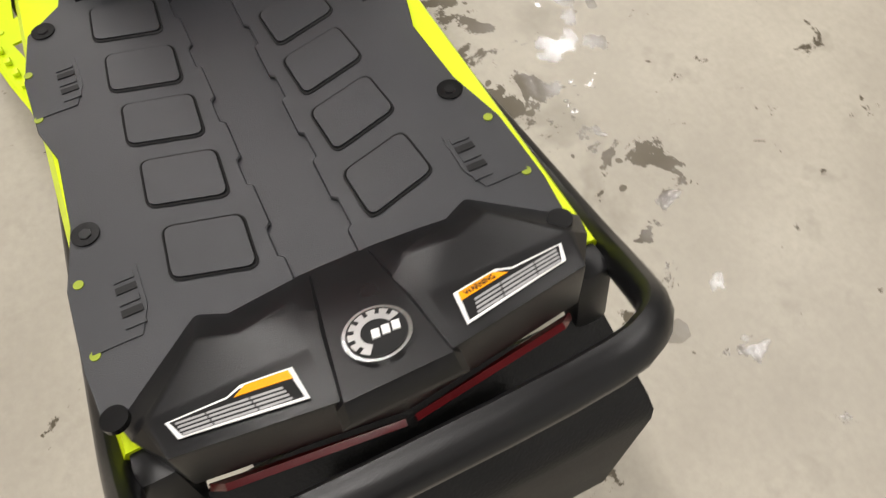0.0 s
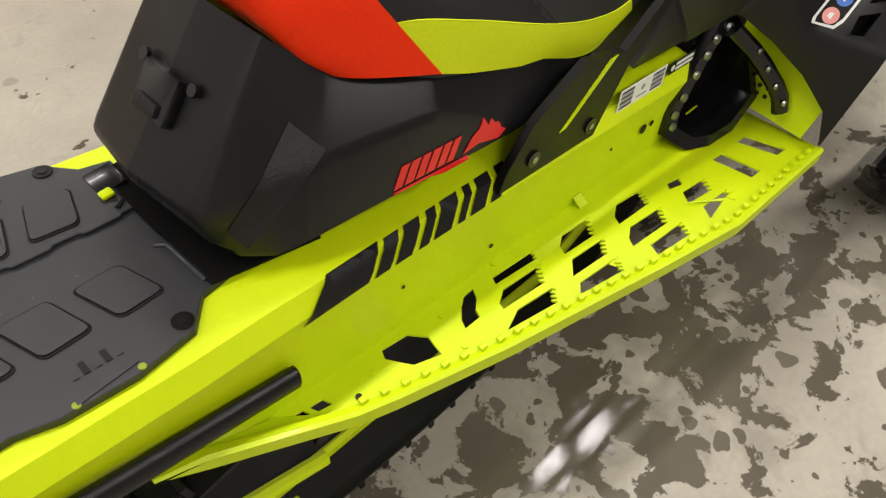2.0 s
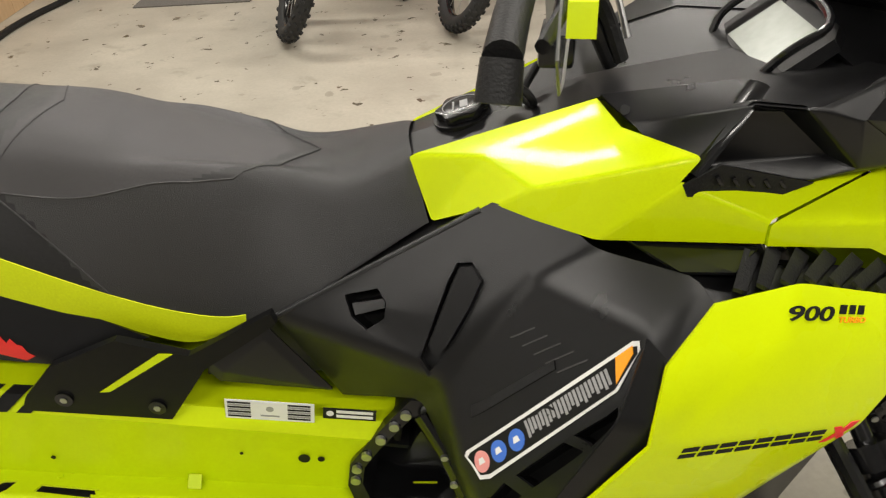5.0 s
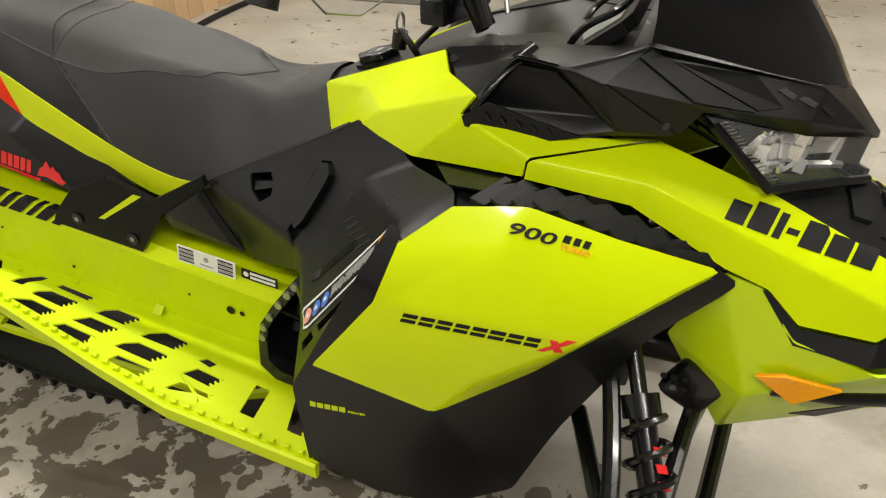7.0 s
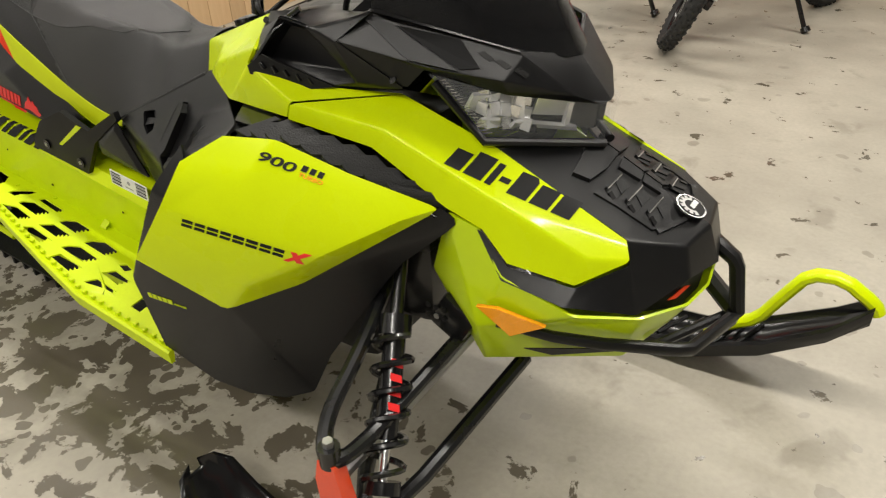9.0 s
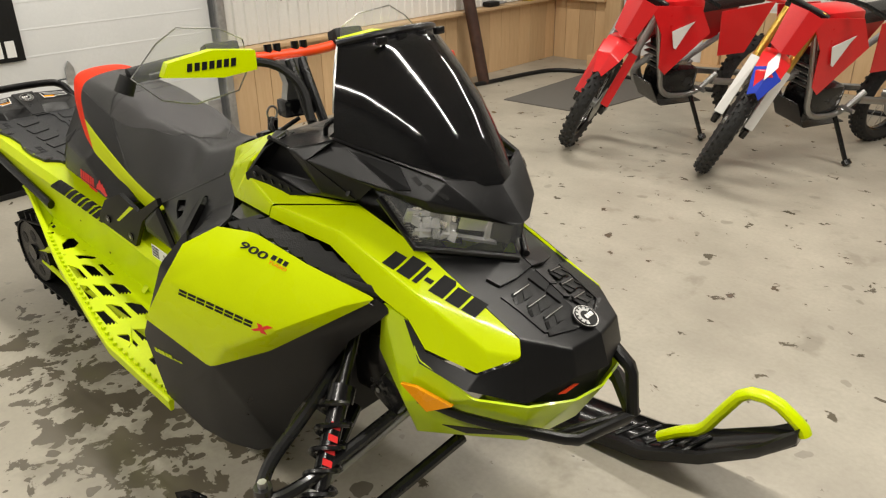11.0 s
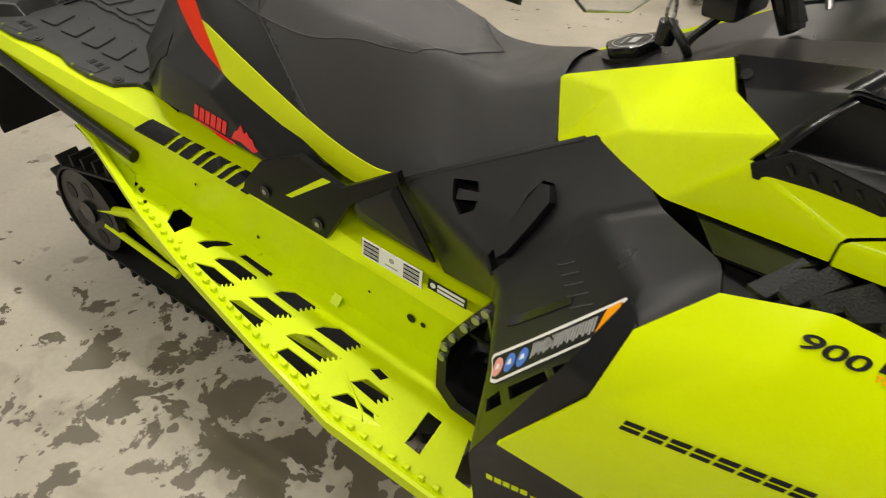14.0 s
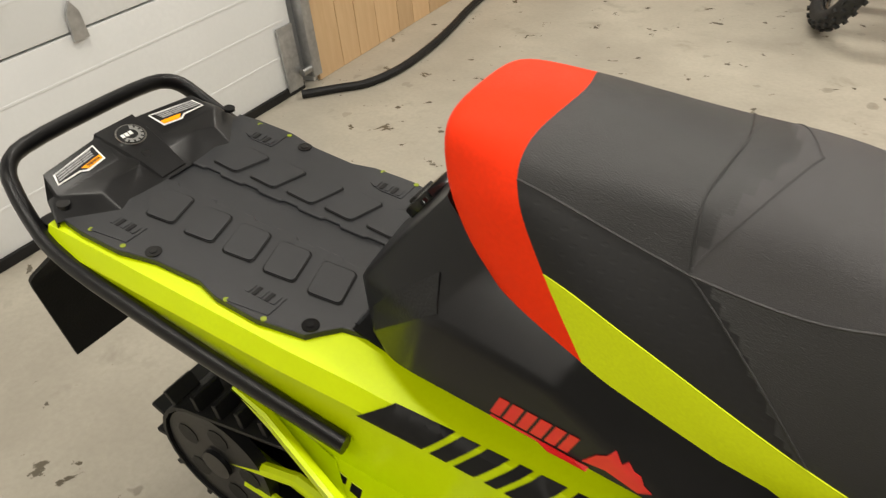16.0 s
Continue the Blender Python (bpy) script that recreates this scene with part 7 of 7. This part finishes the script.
        p("fork_guard", shell_bm([(0.035, -abs(y) - 0.03, 0.38), (0.05, -abs(y) + 0.022, 0.39), (-0.10, -abs(y) + 0.022, 0.73), (-0.135, -abs(y) - 0.03, 0.71), (-0.05, -abs(y) - 0.036, 0.40)], [(0, 1, 2, 3)], 0.006, 0.004, s > 0), guard, None, "plastic fork guard")
        p("fork_shoe", box_bm(0.0, y, 0.335, 0.07, 0.04, 0.06, 0.012), BLACK_METAL)
        # radiator shrouds and frame
        p("shroud", shell_bm([(-0.22, -0.13, 1.0), (-0.62, -0.16, 0.98), (-0.75, -0.17, 0.80), (-0.42, -0.185, 0.55), (-0.36, -0.18, 0.60), (-0.33, -0.165, 0.82)], [(0, 1, 2, 5), (2, 3, 4, 5)], 0.005, 0.01, s > 0), plastic, None, "coloured radiator shroud")
        p("shroud_flash", shell_bm([(-0.40, -0.180, 0.84), (-0.58, -0.179, 0.89), (-0.54, -0.182, 0.85), (-0.46, -0.187, 0.72), (-0.44, -0.187, 0.73)], [(0, 1, 2, 3, 4)], 0.004, 0, s > 0), WHITE, None, "white flash")
        p("frame_tube", tube_bm([(-0.36, 0.06 * s, 0.92), (-0.42, 0.12 * s, 0.60), (-0.50, 0.11 * s, 0.36), (-0.80, 0.11 * s, 0.33), (-0.96, 0.13 * s, 0.48)], 0.019, 10, smooth=2), STEEL, None, "grey frame tube")
        p("swing_arm", tube_bm([(-0.95, 0.11 * s, 0.42), (-1.48, 0.12 * s, 0.335)], 0.025, 8), STEEL)
        p("side_plate", shell_bm([(-0.85, -0.13, 0.92), (-1.35, -0.12, 0.95), (-1.15, -0.15, 0.62), (-0.9, -0.15, 0.62)], [(0, 1, 2, 3)], 0.005, 0.01, s > 0), plastic)
    # mudguard
    fv, ff = [], []
    for i, (x, z) in enumerate(((0.26, 0.70), (0.16, 0.79), (0.0, 0.835), (-0.16, 0.80), (-0.34, 0.72))):
        hw = (0.03, 0.075, 0.085, 0.075, 0.06)[i]
        fv += [(x, -hw, z - 0.025), (x, 0, z), (x, hw, z - 0.025)]
    for i in range(4):
        ff += [(3 * i, 3 * i + 1, 3 * i + 4, 3 * i + 3), (3 * i + 1, 3 * i + 2, 3 * i + 5, 3 * i + 4)]
    fd = p("mudguard", shell_bm(fv, ff, 0.004, 0.008), plastic, None, "plastic front mudguard")
    if fender_mt is not None:
        p("mudguard_tip", shell_bm([(0.268, -0.035, 0.672), (0.275, 0, 0.706), (0.268, 0.035, 0.672), (0.15, 0.080, 0.776), (0.12, 0, 0.812), (0.15, -0.080, 0.776)], [(0, 1, 4, 5), (1, 2, 3, 4)], 0.004, 0.004), fender_mt, fd, "blue and white mudguard tip")
        p("mudguard_stripe", shell_bm([(0.12, -0.03, 0.818), (0.22, 0, 0.764), (0.12, 0.03, 0.818), (-0.05, 0.0, 0.842)], [(0, 1, 2, 3)], 0.003, 0), WHITE, fd)
    p("front_plate", shell_bm([(-0.12, -0.10, 1.06), (-0.08, 0, 1.08), (-0.12, 0.10, 1.06), (-0.02, 0.075, 0.86), (0.02, 0, 0.85), (-0.02, -0.075, 0.86)], [(0, 1, 4, 5), (1, 2, 3, 4)], 0.005, 0.006), plastic, None, "front plate")
    p("engine_case", box_bm(-0.66, 0, 0.42, 0.34, 0.20, 0.22, 0.05), BLACK_METAL, None, "black engine case")
    p("cylinder", box_bm(-0.56, 0, 0.62, 0.16, 0.15, 0.26, 0.03, (0, 12, 0)), BLACK_GLOSS)
    for k in range(4):
        p("cooling_fin", box_bm(-0.56 + 0.008 * k, 0, 0.56 + 0.04 * k, 0.19, 0.18, 0.008, 0.002, (0, 12, 0)), STEEL)
    p("clutch_cover", tube_bm([(-0.66, -0.10, 0.42), (-0.66, -0.135, 0.42)], 0.085, 22), BLACK_GLOSS)
    p("skid_plate", shell_bm([(-0.40, -0.10, 0.46), (-0.40, 0.10, 0.46), (-0.52, 0.11, 0.29), (-0.52, -0.11, 0.29), (-0.90, 0.11, 0.28), (-0.90, -0.11, 0.28)], [(0, 1, 2, 3), (3, 2, 4, 5)], 0.006, 0.02), BLACK, None, "black skid plate")
    p("header_pipe", tube_bm([(-0.50, -0.04, 0.60), (-0.38, -0.09, 0.50), (-0.48, -0.13, 0.36), (-0.85, -0.14, 0.46), (-1.35, -0.15, 0.72)], 0.022, 10, smooth=2), GREY_PRINT, None, "grey exhaust pipe")
    p("fuel_tank", box_bm(-0.55, 0, 0.93, 0.36, 0.2, 0.16, 0.05), plastic)
    p("bike_seat", box_bm(-1.0, 0, 0.95, 0.62, 0.15, 0.08, 0.03, (0, 3, 0)), VINYL)
    p("rear_mudguard", box_bm(-1.45, 0, 0.93, 0.45, 0.17, 0.03, 0.012, (0, -12, 0)), plastic)
    p("handlebar", tube_bm([(-0.42, -0.40, 1.12), (-0.36, -0.2, 1.15), (-0.33, 0, 1.08), (-0.36, 0.2, 1.15), (-0.42, 0.40, 1.12)], 0.013, 10, smooth=1), BLACK_METAL)
    p("triple_clamp", box_bm(-0.32, 0, 1.0, 0.07, 0.25, 0.05, 0.01), BLACK_METAL)
    p("side_stand", tube_bm([(-0.78, 0.11, 0.34), (-0.80, 0.30, 0.09)], 0.015, 8), BLACK_METAL, None, "black side stand")
    p("stand_foot", tube_bm([(-0.80, 0.29, 0.105), (-0.80, 0.315, 0.085)], 0.028, 10), BLACK_METAL)
    for s in (-1, 1):
        p("foot_peg", tube_bm([(-0.80, 0.12 * s, 0.40), (-0.80, 0.21 * s, 0.40)], 0.014, 8), STEEL)
    # the front end is turned to the left lock
    turned = ("fork_tube", "fork_leg", "fork_guard", "fork_shoe", "mudguard", "mudguard_tip", "mudguard_stripe", "front_plate", "handlebar", "triple_clamp")
    front |= {o for o in bike.children_recursive if o.name.split(".")[0] in turned}
    hub = Vector((0, 0, 0.345))
    turn = Matrix.Translation(hub) @ Matrix.Rotation(radians(38), 4, Vector((-0.437, 0, 0.9))) @ Matrix.Translation(-hub)
    for o in front:
        o.data.transform(turn)
    low = min((m @ v.co).z for o in bike.children_recursive if o.type == "MESH" and o.name.startswith("tyre") for v in o.data.vertices)
    bike.matrix_world = Matrix.Translation((0, 0, -low)) @ m
    return bike


motorbike(pose(0.78, 3.22, 0.0) @ pose(0, 0, 0, 0, 0, -112) @ pose(0, 0, 0, -11, 0, 0), BIKE_RED, BIKE_RED, STEEL, None, "red motocross bike leaning on its side stand", 30, 0.016)
motorbike(pose(1.72, 3.25, 0.0) @ pose(0, 0, 0, 0, 0, -112) @ pose(0, 0, 0, -12, 0, 0), BIKE_RED, WHITE, GOLD, BIKE_BLUE, "red, white and blue trail bike on its side stand", 40, 0.010)
